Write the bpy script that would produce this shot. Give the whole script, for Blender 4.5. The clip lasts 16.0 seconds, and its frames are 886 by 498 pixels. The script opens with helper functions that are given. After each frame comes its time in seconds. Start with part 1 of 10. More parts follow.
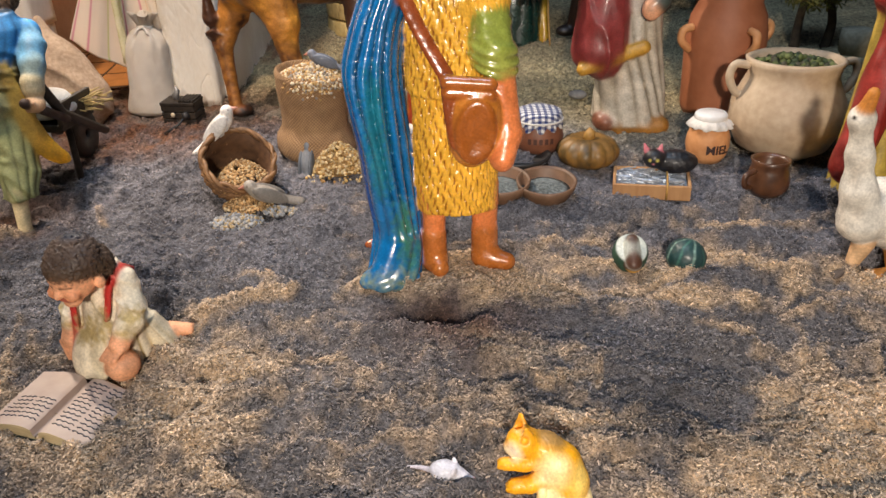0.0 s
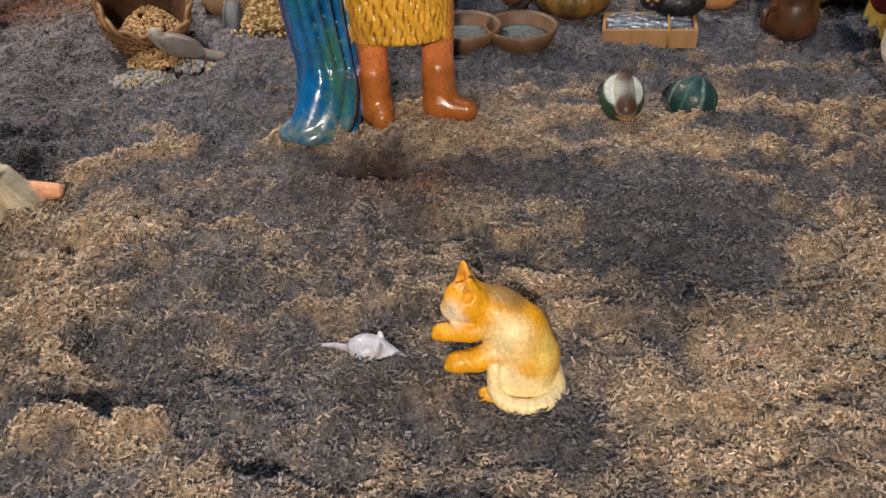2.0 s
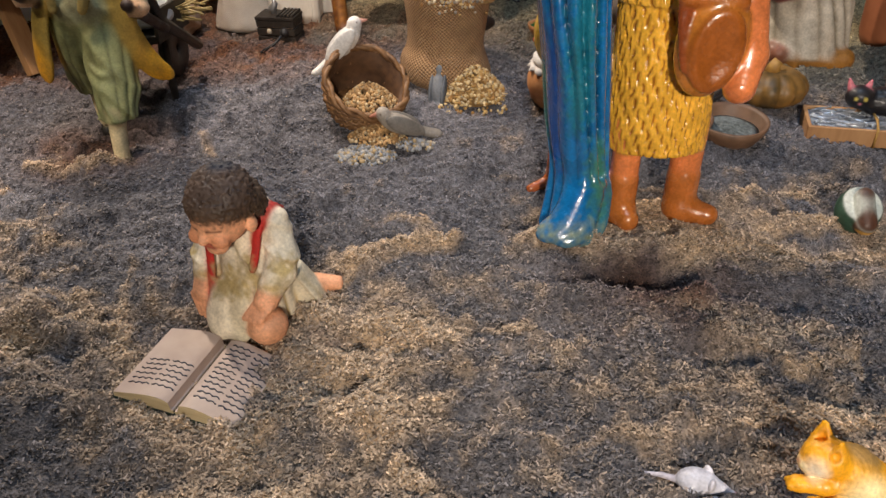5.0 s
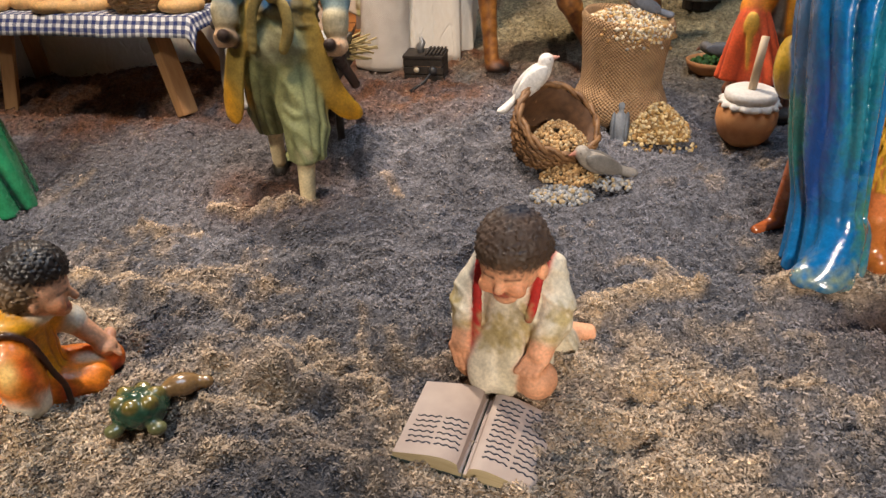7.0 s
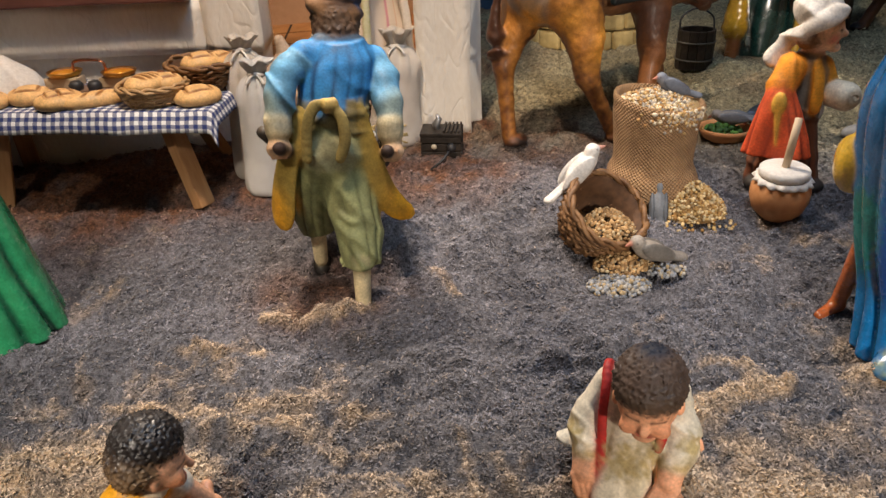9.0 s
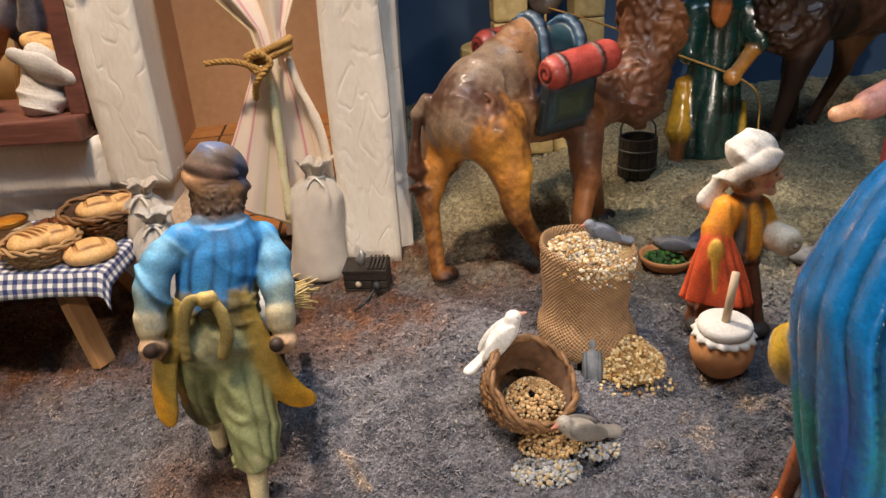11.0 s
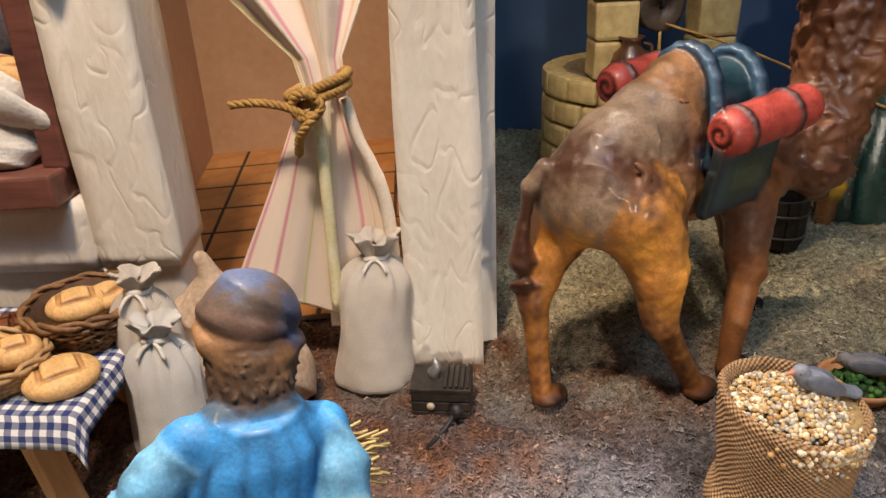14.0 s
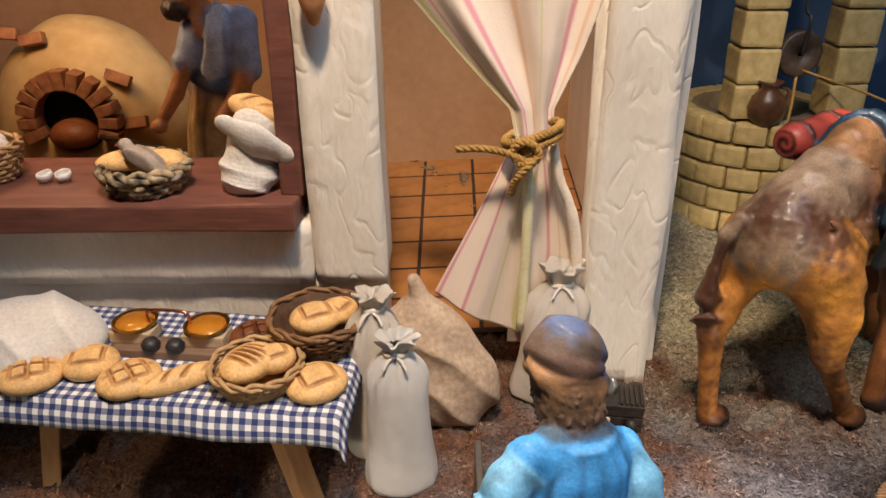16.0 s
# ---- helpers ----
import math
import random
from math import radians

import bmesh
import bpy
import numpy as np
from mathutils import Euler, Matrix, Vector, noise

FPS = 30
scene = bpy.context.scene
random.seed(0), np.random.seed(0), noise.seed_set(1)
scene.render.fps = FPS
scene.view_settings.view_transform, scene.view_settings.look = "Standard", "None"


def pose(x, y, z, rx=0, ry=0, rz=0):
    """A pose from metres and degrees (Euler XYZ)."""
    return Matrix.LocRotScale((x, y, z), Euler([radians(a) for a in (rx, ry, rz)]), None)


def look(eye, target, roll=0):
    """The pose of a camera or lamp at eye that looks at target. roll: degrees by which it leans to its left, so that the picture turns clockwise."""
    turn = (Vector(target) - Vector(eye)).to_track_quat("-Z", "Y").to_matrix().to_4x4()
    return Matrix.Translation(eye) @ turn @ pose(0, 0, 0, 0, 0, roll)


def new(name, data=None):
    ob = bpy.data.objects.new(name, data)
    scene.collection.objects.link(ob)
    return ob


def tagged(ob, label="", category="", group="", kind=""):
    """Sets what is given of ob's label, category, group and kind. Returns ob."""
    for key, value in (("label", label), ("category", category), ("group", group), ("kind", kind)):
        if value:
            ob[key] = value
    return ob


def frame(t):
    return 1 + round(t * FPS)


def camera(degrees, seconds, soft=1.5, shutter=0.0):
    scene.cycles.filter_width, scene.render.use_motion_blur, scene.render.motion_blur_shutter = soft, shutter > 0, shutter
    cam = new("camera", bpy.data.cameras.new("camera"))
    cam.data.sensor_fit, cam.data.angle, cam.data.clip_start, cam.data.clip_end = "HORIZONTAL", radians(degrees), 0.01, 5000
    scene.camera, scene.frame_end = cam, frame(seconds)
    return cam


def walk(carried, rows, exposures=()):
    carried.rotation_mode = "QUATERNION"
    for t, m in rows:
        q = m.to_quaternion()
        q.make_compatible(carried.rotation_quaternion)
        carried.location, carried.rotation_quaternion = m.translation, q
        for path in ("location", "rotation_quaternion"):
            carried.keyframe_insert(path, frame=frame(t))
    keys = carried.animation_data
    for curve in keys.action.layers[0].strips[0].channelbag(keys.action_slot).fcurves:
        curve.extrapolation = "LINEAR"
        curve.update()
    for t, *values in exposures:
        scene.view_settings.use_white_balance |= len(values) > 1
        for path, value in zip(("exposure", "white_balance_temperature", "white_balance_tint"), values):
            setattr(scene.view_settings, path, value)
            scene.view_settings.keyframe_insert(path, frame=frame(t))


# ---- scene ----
cam = camera(62.6, 16.0)
PATH = [
    (0, 0.0044, -0.0173, 0.3019, -27.10, -1.71, 1.56),
    (0.5, 0.0058, -0.0108, 0.2732, -27.11, -1.88, 1.24),
    (1, 0.0104, 0.0060, 0.2400, -28.56, -2.25, 1.09),
    (1.5, 0.0287, 0.0233, 0.2258, -30.23, -2.53, 1.16),
    (2, 0.0301, 0.0454, 0.2099, -31.63, -2.59, 1.61),
    (2.5, 0.0238, 0.0624, 0.2004, -32.71, -2.22, 2.13),
    (3, 0.0184, 0.0684, 0.2082, -33.18, -1.74, 2.46),
    (3.5, 0.0005, 0.0711, 0.2241, -33.34, -1.28, 2.79),
    (4, -0.0263, 0.0683, 0.2395, -33.37, -0.96, 3.18),
    (4.5, -0.0596, 0.0573, 0.2630, -32.67, -0.75, 3.39),
    (4.7, -0.0737, 0.0529, 0.2667, -32.25, -0.67, 3.51),
    (6.8, -0.1867, 0.0706, 0.2683, -28.89, -1.46, 5.50),
    (7, -0.2084, 0.0663, 0.2627, -28.77, -1.66, 5.54),
    (7.5, -0.2625, 0.0629, 0.2538, -28.72, -2.28, 4.66),
    (8, -0.2908, 0.0604, 0.2468, -28.94, -2.20, 2.83),
    (8.5, -0.3107, 0.0684, 0.2718, -28.96, -2.34, 1.23),
    (9, -0.2873, 0.0930, 0.3082, -27.45, -2.38, -0.12),
    (9.5, -0.2578, 0.1192, 0.3332, -27.10, -3.03, -1.00),
    (10, -0.2448, 0.1331, 0.3529, -26.03, -3.42, -1.57),
    (10.2, -0.2378, 0.1368, 0.3562, -25.70, -3.56, -1.82),
    (12.3, -0.2359, 0.2598, 0.3686, -23.79, -3.39, -1.95),
    (12.5, -0.2445, 0.2737, 0.3676, -23.86, -3.17, -1.90),
    (13, -0.2585, 0.3088, 0.3624, -24.10, -2.78, -1.61),
    (13.5, -0.2713, 0.3316, 0.3603, -24.71, -2.60, -1.14),
    (14, -0.2841, 0.3515, 0.3648, -25.29, -2.52, -0.87),
    (14.5, -0.2990, 0.3536, 0.3722, -25.47, -2.28, -0.42),
    (15, -0.3214, 0.3366, 0.3839, -25.60, -1.35, 0.08),
    (15.5, -0.3602, 0.3203, 0.4009, -25.89, -0.62, 0.37),
    (16, -0.3945, 0.3154, 0.4137, -26.07, -0.69, 0.85),
]
walk(cam, [(t, pose(x, y, z, 90 + pitch, 0, yaw) @ pose(0, 0, 0, 0, 0, roll)) for t, x, y, z, pitch, roll, yaw in PATH],
     [(0, -0.05), (1, -0.22), (2, -0.55), (3, -0.6), (4, -0.55), (4.7, -0.45), (6.8, -0.1), (8, -0.1), (9, -0.2), (10, -0.15), (12.5, -0.1), (16, -0.15)])

# ---- world and lights ----
world = bpy.data.worlds.new("room_light")
scene.world = world
world.use_nodes = True
world.node_tree.nodes["Background"].inputs["Color"].default_value = (0.62, 0.74, 1.0, 1)
world.node_tree.nodes["Background"].inputs["Strength"].default_value = 0.06


def spot(name, eye, target, watts, color, size=0.06, angle=70, blend=0.5):
    data = bpy.data.lights.new(name, "SPOT")
    data.energy, data.color, data.shadow_soft_size = watts, color, size
    data.spot_size, data.spot_blend = radians(angle), blend
    lamp = new(name, data)
    lamp.matrix_world = look(eye, target)
    return tagged(lamp, "exhibition spot lamp out of view", "lamp", kind="structure")


def area(name, eye, target, watts, color, size):
    data = bpy.data.lights.new(name, "AREA")
    data.energy, data.color, data.size = watts, color, size
    lamp = new(name, data)
    lamp.matrix_world = look(eye, target)
    return tagged(lamp, "exhibition ceiling lamp", "lamp", kind="structure")


COOL = (0.56, 0.75, 1.0)
spot("spot_back", (-0.48, 0.90, 0.94), (0.02, 0.36, 0.05), 54, (1.0, 0.84, 0.68), 0.018, 56, 0.6)
spot("spot_house", (-0.42, 0.36, 1.10), (-0.38, 0.79, 0.16), 50, (1.0, 0.76, 0.55), 0.05, 54, 0.9)
# spot_front: unseen low lamp before the board, set to brighten upright faces
spot("spot_front", (-0.02, -0.64, 0.52), (0.06, 0.40, 0.06), 58, (1.0, 0.87, 0.74), 0.03, 42, 0.9)
spot("spot_front_left", (-0.72, -0.20, 0.80), (-0.57, 0.36, 0.05), 52, (1.0, 0.87, 0.72), 0.03, 36, 0.9)
area("ceiling_panel", (-0.05, 0.30, 1.25), (-0.12, 0.40, 0.0), 7.2, COOL, 0.5)

# ---- shared tools ----
SLOPE_X, SLOPE_Y = math.tan(radians(2.5)), math.tan(radians(7.0)) / math.cos(radians(2.5))


def lin(code):
    """A linear colour from a six-digit code."""
    v = [int(code[i:i + 2], 16) / 255 for i in (0, 2, 4)]
    return tuple(c / 12.92 if c < 0.04045 else ((c + 0.055) / 1.055) ** 2.4 for c in v)


def smooth_noise(x, y, seed, scale):
    """Smooth value noise in -1..1 on arrays."""
    x, y = np.asarray(x, float) / scale + seed * 17.3, np.asarray(y, float) / scale - seed * 9.1
    i, j = np.floor(x), np.floor(y)
    u, v = x - i, y - j
    u, v = u * u * (3 - 2 * u), v * v * (3 - 2 * v)

    def h(a, b):
        s = np.sin(a * 127.1 + b * 311.7 + seed * 74.7) * 43758.5453
        return (s - np.floor(s)) * 2 - 1
    return (h(i, j) * (1 - u) + h(i + 1, j) * u) * (1 - v) + (h(i, j + 1) * (1 - u) + h(i + 1, j + 1) * u) * v


def bump(x, y, cx, cy, rx, ry, h, turn=0.0):
    c, s = math.cos(radians(turn)), math.sin(radians(turn))
    u, v = ((x - cx) * c + (y - cy) * s) / rx, ((y - cy) * c - (x - cx) * s) / ry
    return h * np.exp(-(u * u + v * v))


def board(x, y):
    """Height of the sloping display board, which rises to a low shelf on the west."""
    x, y = np.asarray(x, float), np.asarray(y, float)
    return SLOPE_X * x + SLOPE_Y * y + 0.0085 * np.tanh(-(x - 0.06) / 0.09) * (1 - 0.5 * np.clip((y - 0.6) / 0.25, 0, 1)) + 0.07 * 0.02 * np.logaddexp(0, -(x + 0.16) / 0.02) * np.clip((0.50 - y) / 0.15, 0, 1) * np.clip((x + 1.2) / 0.5, 0, 1)


def ridges(x, y):
    """Thin winding crests of drifted sawdust, 0 to 1, in the front part."""
    n = smooth_noise(x * 0.5 + 0.02 * smooth_noise(x, y, 31, 0.05), y * 1.35, 32, 0.055) + 0.35 * smooth_noise(x * 0.8, y * 1.3, 33, 0.02)
    return np.maximum(0, 1 - 3.6 * np.abs(n - 0.12)) * np.clip((0.60 - 0.12 * np.clip(-(x + 0.05) / 0.1, 0, 1) - y) / 0.12, 0, 1) * np.clip(0.5 + smooth_noise(x, y, 34, 0.12), 0, 1)


KEPT_FLAT = ((0.042, 0.24, 0.028), (-0.004, 0.257, 0.022), (-0.206, 0.35, 0.045), (-0.219, 0.303, 0.04), (-0.418, 0.32, 0.05), (-0.372, 0.307, 0.025), (0.004, 0.43, 0.06),
             (-0.362, 0.529, 0.06), (-0.585, 0.498, 0.05), (0.272, 0.424, 0.04), (0.115, 0.455, 0.03), (0.152, 0.45, 0.03), (-0.1, 0.58, 0.05), (-0.175, 0.53, 0.05))


def drifts(x, y, reach=0.52, back=0.09, seed=41):
    """Windrows of sawdust in the front part with a steep lip to the south: height 0 to 1."""
    w = y / 0.042 + 0.16 * x / 0.042 + 1.5 * smooth_noise(x * 0.7, y, seed, 0.075) + 0.45 * smooth_noise(x, y, seed + 1, 0.022) + 0.15 * smooth_noise(x, y, 43, 0.008)
    f = w - np.floor(w)
    lip = np.clip(f / 0.10, 0, 1) * np.clip(1 - f, 0, 1) ** 1.6
    mask = np.clip(1.9 * smooth_noise(x * 0.75, y * 1.2, seed + 3, 0.06) + 0.25, 0, 1) * np.clip((reach - back * np.clip(-(x + 0.05) / 0.1, 0, 1) - y) / 0.07, 0, 1)
    for cx, cy, r in KEPT_FLAT:
        mask = mask * (1 - np.exp(-(((x - cx) ** 2 + (y - cy) ** 2) / r ** 2) ** 2))
    return lip * mask


def crest(x, y, x0, y0, x1, y1, wide, seed=0):
    """A ragged low ridge of swept sawdust between two places, 0 to 1, steeper on its south side."""
    dx, dy = x1 - x0, y1 - y0
    long = math.hypot(dx, dy)
    ux, uy = dx / long, dy / long
    a, d = ((x - x0) * ux + (y - y0) * uy) / long, (y - y0) * ux - (x - x0) * uy
    d = d + 0.55 * wide * smooth_noise(x, y, 80 + seed, 0.013) + 0.5 * wide * smooth_noise(x, y, 90 + seed, 0.034)
    d = d * (1.0 if ux >= 0 else -1.0)
    over = np.maximum(0, np.maximum(-a, a - 1)) * long
    return np.exp(-(d / np.where(d < 0, 0.55 * wide, 1.25 * wide)) ** 2 - (over / (1.2 * wide)) ** 2) * np.clip(0.75 + 0.7 * smooth_noise(x, y, 70 + seed, 0.016), 0.1, 1.2)


# ridges pushed up round the figures: ends, half width, height
RIDGES_WEST = ((-0.187, 0.353, -0.113, 0.324, 0.0085, 0.0080), (-0.097, 0.339, -0.070, 0.334, 0.006, 0.0040), (-0.172, 0.386, -0.108, 0.400, 0.008, 0.0045), (-0.160, 0.413, -0.126, 0.411, 0.007, 0.0045),
               (-0.155, 0.372, -0.122, 0.348, 0.006, 0.0050), (-0.176, 0.318, -0.148, 0.304, 0.007, 0.0050), (-0.286, 0.378, -0.256, 0.294, 0.006, 0.0030), (-0.312, 0.548, -0.284, 0.506, 0.008, 0.0065),
               (-0.400, 0.489, -0.342, 0.483, 0.008, 0.0060), (-0.455, 0.466, -0.400, 0.452, 0.006, 0.0030), (-0.440, 0.292, -0.385, 0.282, 0.010, 0.0060), (-0.470, 0.410, -0.415, 0.400, 0.008, 0.0040))
RIDGES_EAST = ((0.072, 0.463, 0.100, 0.467, 0.008, 0.0045), (0.098, 0.435, 0.128, 0.428, 0.008, 0.0045), (0.134, 0.413, 0.160, 0.418, 0.008, 0.0050), (0.140, 0.393, 0.190, 0.385, 0.009, 0.0055), (0.179, 0.444, 0.284, 0.407, 0.009, 0.0060),
               (0.188, 0.478, 0.222, 0.474, 0.007, 0.0040), (0.150, 0.371, 0.180, 0.365, 0.007, 0.0040), (-0.143, 0.286, -0.103, 0.236, 0.007, 0.0045), (-0.112, 0.214, -0.048, 0.216, 0.010, 0.0050), (0.100, 0.232, 0.152, 0.243, 0.010, 0.0045), (0.172, 0.300, 0.215, 0.285, 0.012, 0.0045), (-0.080, 0.405, -0.052, 0.398, 0.007, 0.0045))


def swept(x, y):
    """Sum of the swept ridges, 0 to about 1, and their height."""
    x, y = np.atleast_1d(np.asarray(x, float)), np.atleast_1d(np.asarray(y, float))
    tone, rise = np.zeros(x.shape), np.zeros(x.shape)
    for k, (x0, y0, x1, y1, wide, high) in enumerate(RIDGES_WEST + RIDGES_EAST):
        r = 4 * wide
        at = (x > min(x0, x1) - r) & (x < max(x0, x1) + r) & (y > min(y0, y1) - r) & (y < max(y0, y1) + r)
        if at.any():
            c = crest(x[at], y[at], x0, y0, x1, y1, wide, k % 7)
            tone[at] += c * high / 0.005
            rise[at] += c * high
    return tone, rise


def heaps(x, y):
    """Ridges, footprints and heaps of the loose ground over the board."""
    x, y = np.asarray(x, float), np.asarray(y, float)
    z = 0.0026 * smooth_noise(x, y, 1, 0.09) + 0.0036 * smooth_noise(x * 0.75, y * 1.3, 2, 0.026) * np.clip((0.75 - y) / 0.2, 0.35, 1)
    z = z + 0.0030 * ridges(x, y) + 0.0050 * drifts(x, y) + 0.0065 * drifts(x, y, 0.66, 0.0, 71) + swept(x, y)[1]
    lip = 1 / (1 + np.exp(np.clip(-(y - 0.389 - 6 * (x + 0.008) ** 2 - 0.003 * smooth_noise(x, y, 61, 0.012)) * 1100, -50, 50)))
    z = z + 0.012 * lip * np.exp(-(((x - 0.004) / 0.046) ** 4)) * np.exp(-np.maximum(0, y - 0.395) / 0.04) - 0.013 * np.exp(-(((x + 0.010) / 0.024) ** 4 + ((y - 0.379) / 0.010) ** 4))
    for cx, cy, rx, ry, h in ((-0.181, 0.299, 0.012, 0.011, -0.0065), (-0.160, 0.294, 0.010, 0.010, -0.0055), (-0.195, 0.308, 0.035, 0.025, -0.004), (-0.365, 0.525, 0.030, 0.024, -0.007), (-0.436, 0.266, 0.022, 0.014, -0.008), (-0.066, 0.230, 0.040, 0.008, -0.005),
                              (0.03, 0.83, 0.05, 0.03, 0.008), (-0.18, 0.73, 0.06, 0.04, 0.003), (-0.57, 0.5, 0.05, 0.03, 0.004), (0.14, 0.88, 0.08, 0.04, 0.006), (0.025, 0.800, 0.030, 0.020, 0.009)):
        z = z + bump(x, y, cx, cy, rx, ry, h)
    return z


def gz(x, y):
    """Height of the ground."""
    return float(np.ravel(board(x, y) + heaps(x, y))[0])


def node_material(name, rough=0.6, metal=0.0):
    m = bpy.data.materials.new(name)
    m.use_nodes = True
    b = m.node_tree.nodes["Principled BSDF"]
    b.inputs["Roughness"].default_value, b.inputs["Metallic"].default_value = rough, metal
    return m, m.node_tree, b


def surface(name, dark, light, rough=0.6, grain=200.0, stain=25.0, relief=0.3, depth=0.001, metal=0.0, stretch=(1, 1, 1), coat=0.0, mix=0.5, sheen=0.0, crease=None):
    """Two-scale material: fine grain and broad stains between two colours, with relief."""
    m, t, b = node_material(name, rough, metal)
    n, l = t.nodes, t.links
    place, size = n.new("ShaderNodeTexCoord"), n.new("ShaderNodeMapping")
    size.inputs["Scale"].default_value = stretch
    l.new(place.outputs["Object"], size.inputs["Vector"])
    fine, wide = n.new("ShaderNodeTexNoise"), n.new("ShaderNodeTexNoise")
    fine.inputs["Scale"].default_value, wide.inputs["Scale"].default_value = grain, stain
    fine.inputs["Detail"].default_value, wide.inputs["Detail"].default_value = 4, 5
    both, colour = n.new("ShaderNodeMix"), n.new("ShaderNodeValToRGB")
    both.inputs["Factor"].default_value = mix
    for s in (fine, wide):
        l.new(size.outputs["Vector"], s.inputs["Vector"])
    l.new(fine.outputs["Fac"], both.inputs["A"])
    l.new(wide.outputs["Fac"], both.inputs["B"])
    colour.color_ramp.elements[0].position, colour.color_ramp.elements[1].position = 0.36, 0.64
    colour.color_ramp.elements[0].color, colour.color_ramp.elements[1].color = (*dark, 1), (*light, 1)
    l.new(both.outputs["Result"], colour.inputs["Fac"])
    l.new(colour.outputs["Color"], b.inputs["Base Color"])
    rise = n.new("ShaderNodeBump")
    rise.inputs["Strength"].default_value, rise.inputs["Distance"].default_value = relief, depth
    l.new(fine.outputs["Fac"], rise.inputs["Height"])
    l.new(rise.outputs["Normal"], b.inputs["Normal"])
    if crease:
        fold, ridge, fall = n.new("ShaderNodeTexNoise"), n.new("ShaderNodeMath"), n.new("ShaderNodeMapRange")
        fold.inputs["Scale"].default_value, fold.inputs["Detail"].default_value, fold.inputs["Distortion"].default_value = crease[0], 1.5, 0.6
        ridge.operation, ridge.inputs[1].default_value = "SUBTRACT", 0.5
        l.new(size.outputs["Vector"], fold.inputs["Vector"])
        l.new(fold.outputs["Fac"], ridge.inputs[0])
        size2 = n.new("ShaderNodeMath")
        size2.operation = "ABSOLUTE"
        l.new(ridge.outputs["Value"], size2.inputs[0])
        fall.inputs["From Max"].default_value, fall.inputs["To Min"].default_value, fall.inputs["To Max"].default_value = 0.06, 0, 1
        l.new(size2.outputs["Value"], fall.inputs["Value"])
        rise2 = n.new("ShaderNodeBump")
        rise2.inputs["Strength"].default_value, rise2.inputs["Distance"].default_value = 0.32, crease[1]
        l.new(fall.outputs["Result"], rise2.inputs["Height"])
        l.new(rise.outputs["Normal"], rise2.inputs["Normal"])
        l.new(rise2.outputs["Normal"], b.inputs["Normal"])
    b.inputs["Coat Weight"].default_value, b.inputs["Sheen Weight"].default_value = coat, sheen
    return m


def painted(name, rough, coat=0.0, wear=0.32, relief=0.45):
    """Hand-painted plaster: the colour of each brush area comes from the mesh, the wear, brown wash and brush grain from noise."""
    m, t, b = node_material(name, rough)
    n, l = t.nodes, t.links
    paint, place = n.new("ShaderNodeAttribute"), n.new("ShaderNodeTexCoord")
    paint.attribute_name = "paint"
    fine, wide, patch = (n.new("ShaderNodeTexNoise") for _ in range(3))
    for s, scale, detail in ((fine, 620, 4), (wide, 95, 6), (patch, 42, 5)):
        s.inputs["Scale"].default_value, s.inputs["Detail"].default_value = scale, detail
        l.new(place.outputs["Object"], s.inputs["Vector"])
    level, speck, mask = (n.new("ShaderNodeMapRange") for _ in range(3))
    for r, a0, a1, b0, b1, src in ((level, 0.3, 0.7, 1 - wear, 1 + wear, wide), (speck, 0.25, 0.75, 0.8, 1.2, fine), (mask, 0.54, 0.74, 0.0, 1.6 * wear, patch)):
        r.inputs["From Min"].default_value, r.inputs["From Max"].default_value = a0, a1
        r.inputs["To Min"].default_value, r.inputs["To Max"].default_value = b0, b1
        l.new(src.outputs["Fac"], r.inputs["Value"])
    by, out, wash, over = n.new("ShaderNodeMath"), n.new("ShaderNodeVectorMath"), n.new("ShaderNodeVectorMath"), n.new("ShaderNodeMix")
    by.operation, out.operation, wash.operation = "MULTIPLY", "SCALE", "MULTIPLY"
    over.data_type = "RGBA"
    wash.inputs[1].default_value = (0.50, 0.38, 0.28)
    l.new(level.outputs["Result"], by.inputs[0])
    l.new(speck.outputs["Result"], by.inputs[1])
    l.new(paint.outputs["Color"], wash.inputs[0])
    l.new(mask.outputs["Result"], over.inputs["Factor"])
    l.new(paint.outputs["Color"], over.inputs["A"])
    l.new(wash.outputs["Vector"], over.inputs["B"])
    l.new(over.outputs["Result"], out.inputs[0])
    l.new(by.outputs["Value"], out.inputs["Scale"])
    l.new(out.outputs["Vector"], b.inputs["Base Color"])
    gloss = n.new("ShaderNodeMapRange")
    gloss.inputs["From Min"].default_value, gloss.inputs["From Max"].default_value = 0.3, 0.7
    gloss.inputs["To Min"].default_value, gloss.inputs["To Max"].default_value = rough * 0.75, min(1, rough * 1.35)
    l.new(wide.outputs["Fac"], gloss.inputs["Value"])
    l.new(gloss.outputs["Result"], b.inputs["Roughness"])
    rise, rise2 = n.new("ShaderNodeBump"), n.new("ShaderNodeBump")
    rise.inputs["Strength"].default_value, rise.inputs["Distance"].default_value = relief, 0.0007
    rise2.inputs["Strength"].default_value, rise2.inputs["Distance"].default_value = relief, 0.0022
    l.new(fine.outputs["Fac"], rise.inputs["Height"])
    l.new(wide.outputs["Fac"], rise2.inputs["Height"])
    l.new(rise.outputs["Normal"], rise2.inputs["Normal"])
    l.new(rise2.outputs["Normal"], b.inputs["Normal"])
    b.inputs["Coat Weight"].default_value, b.inputs["Coat Roughness"].default_value = coat, 0.16
    return m


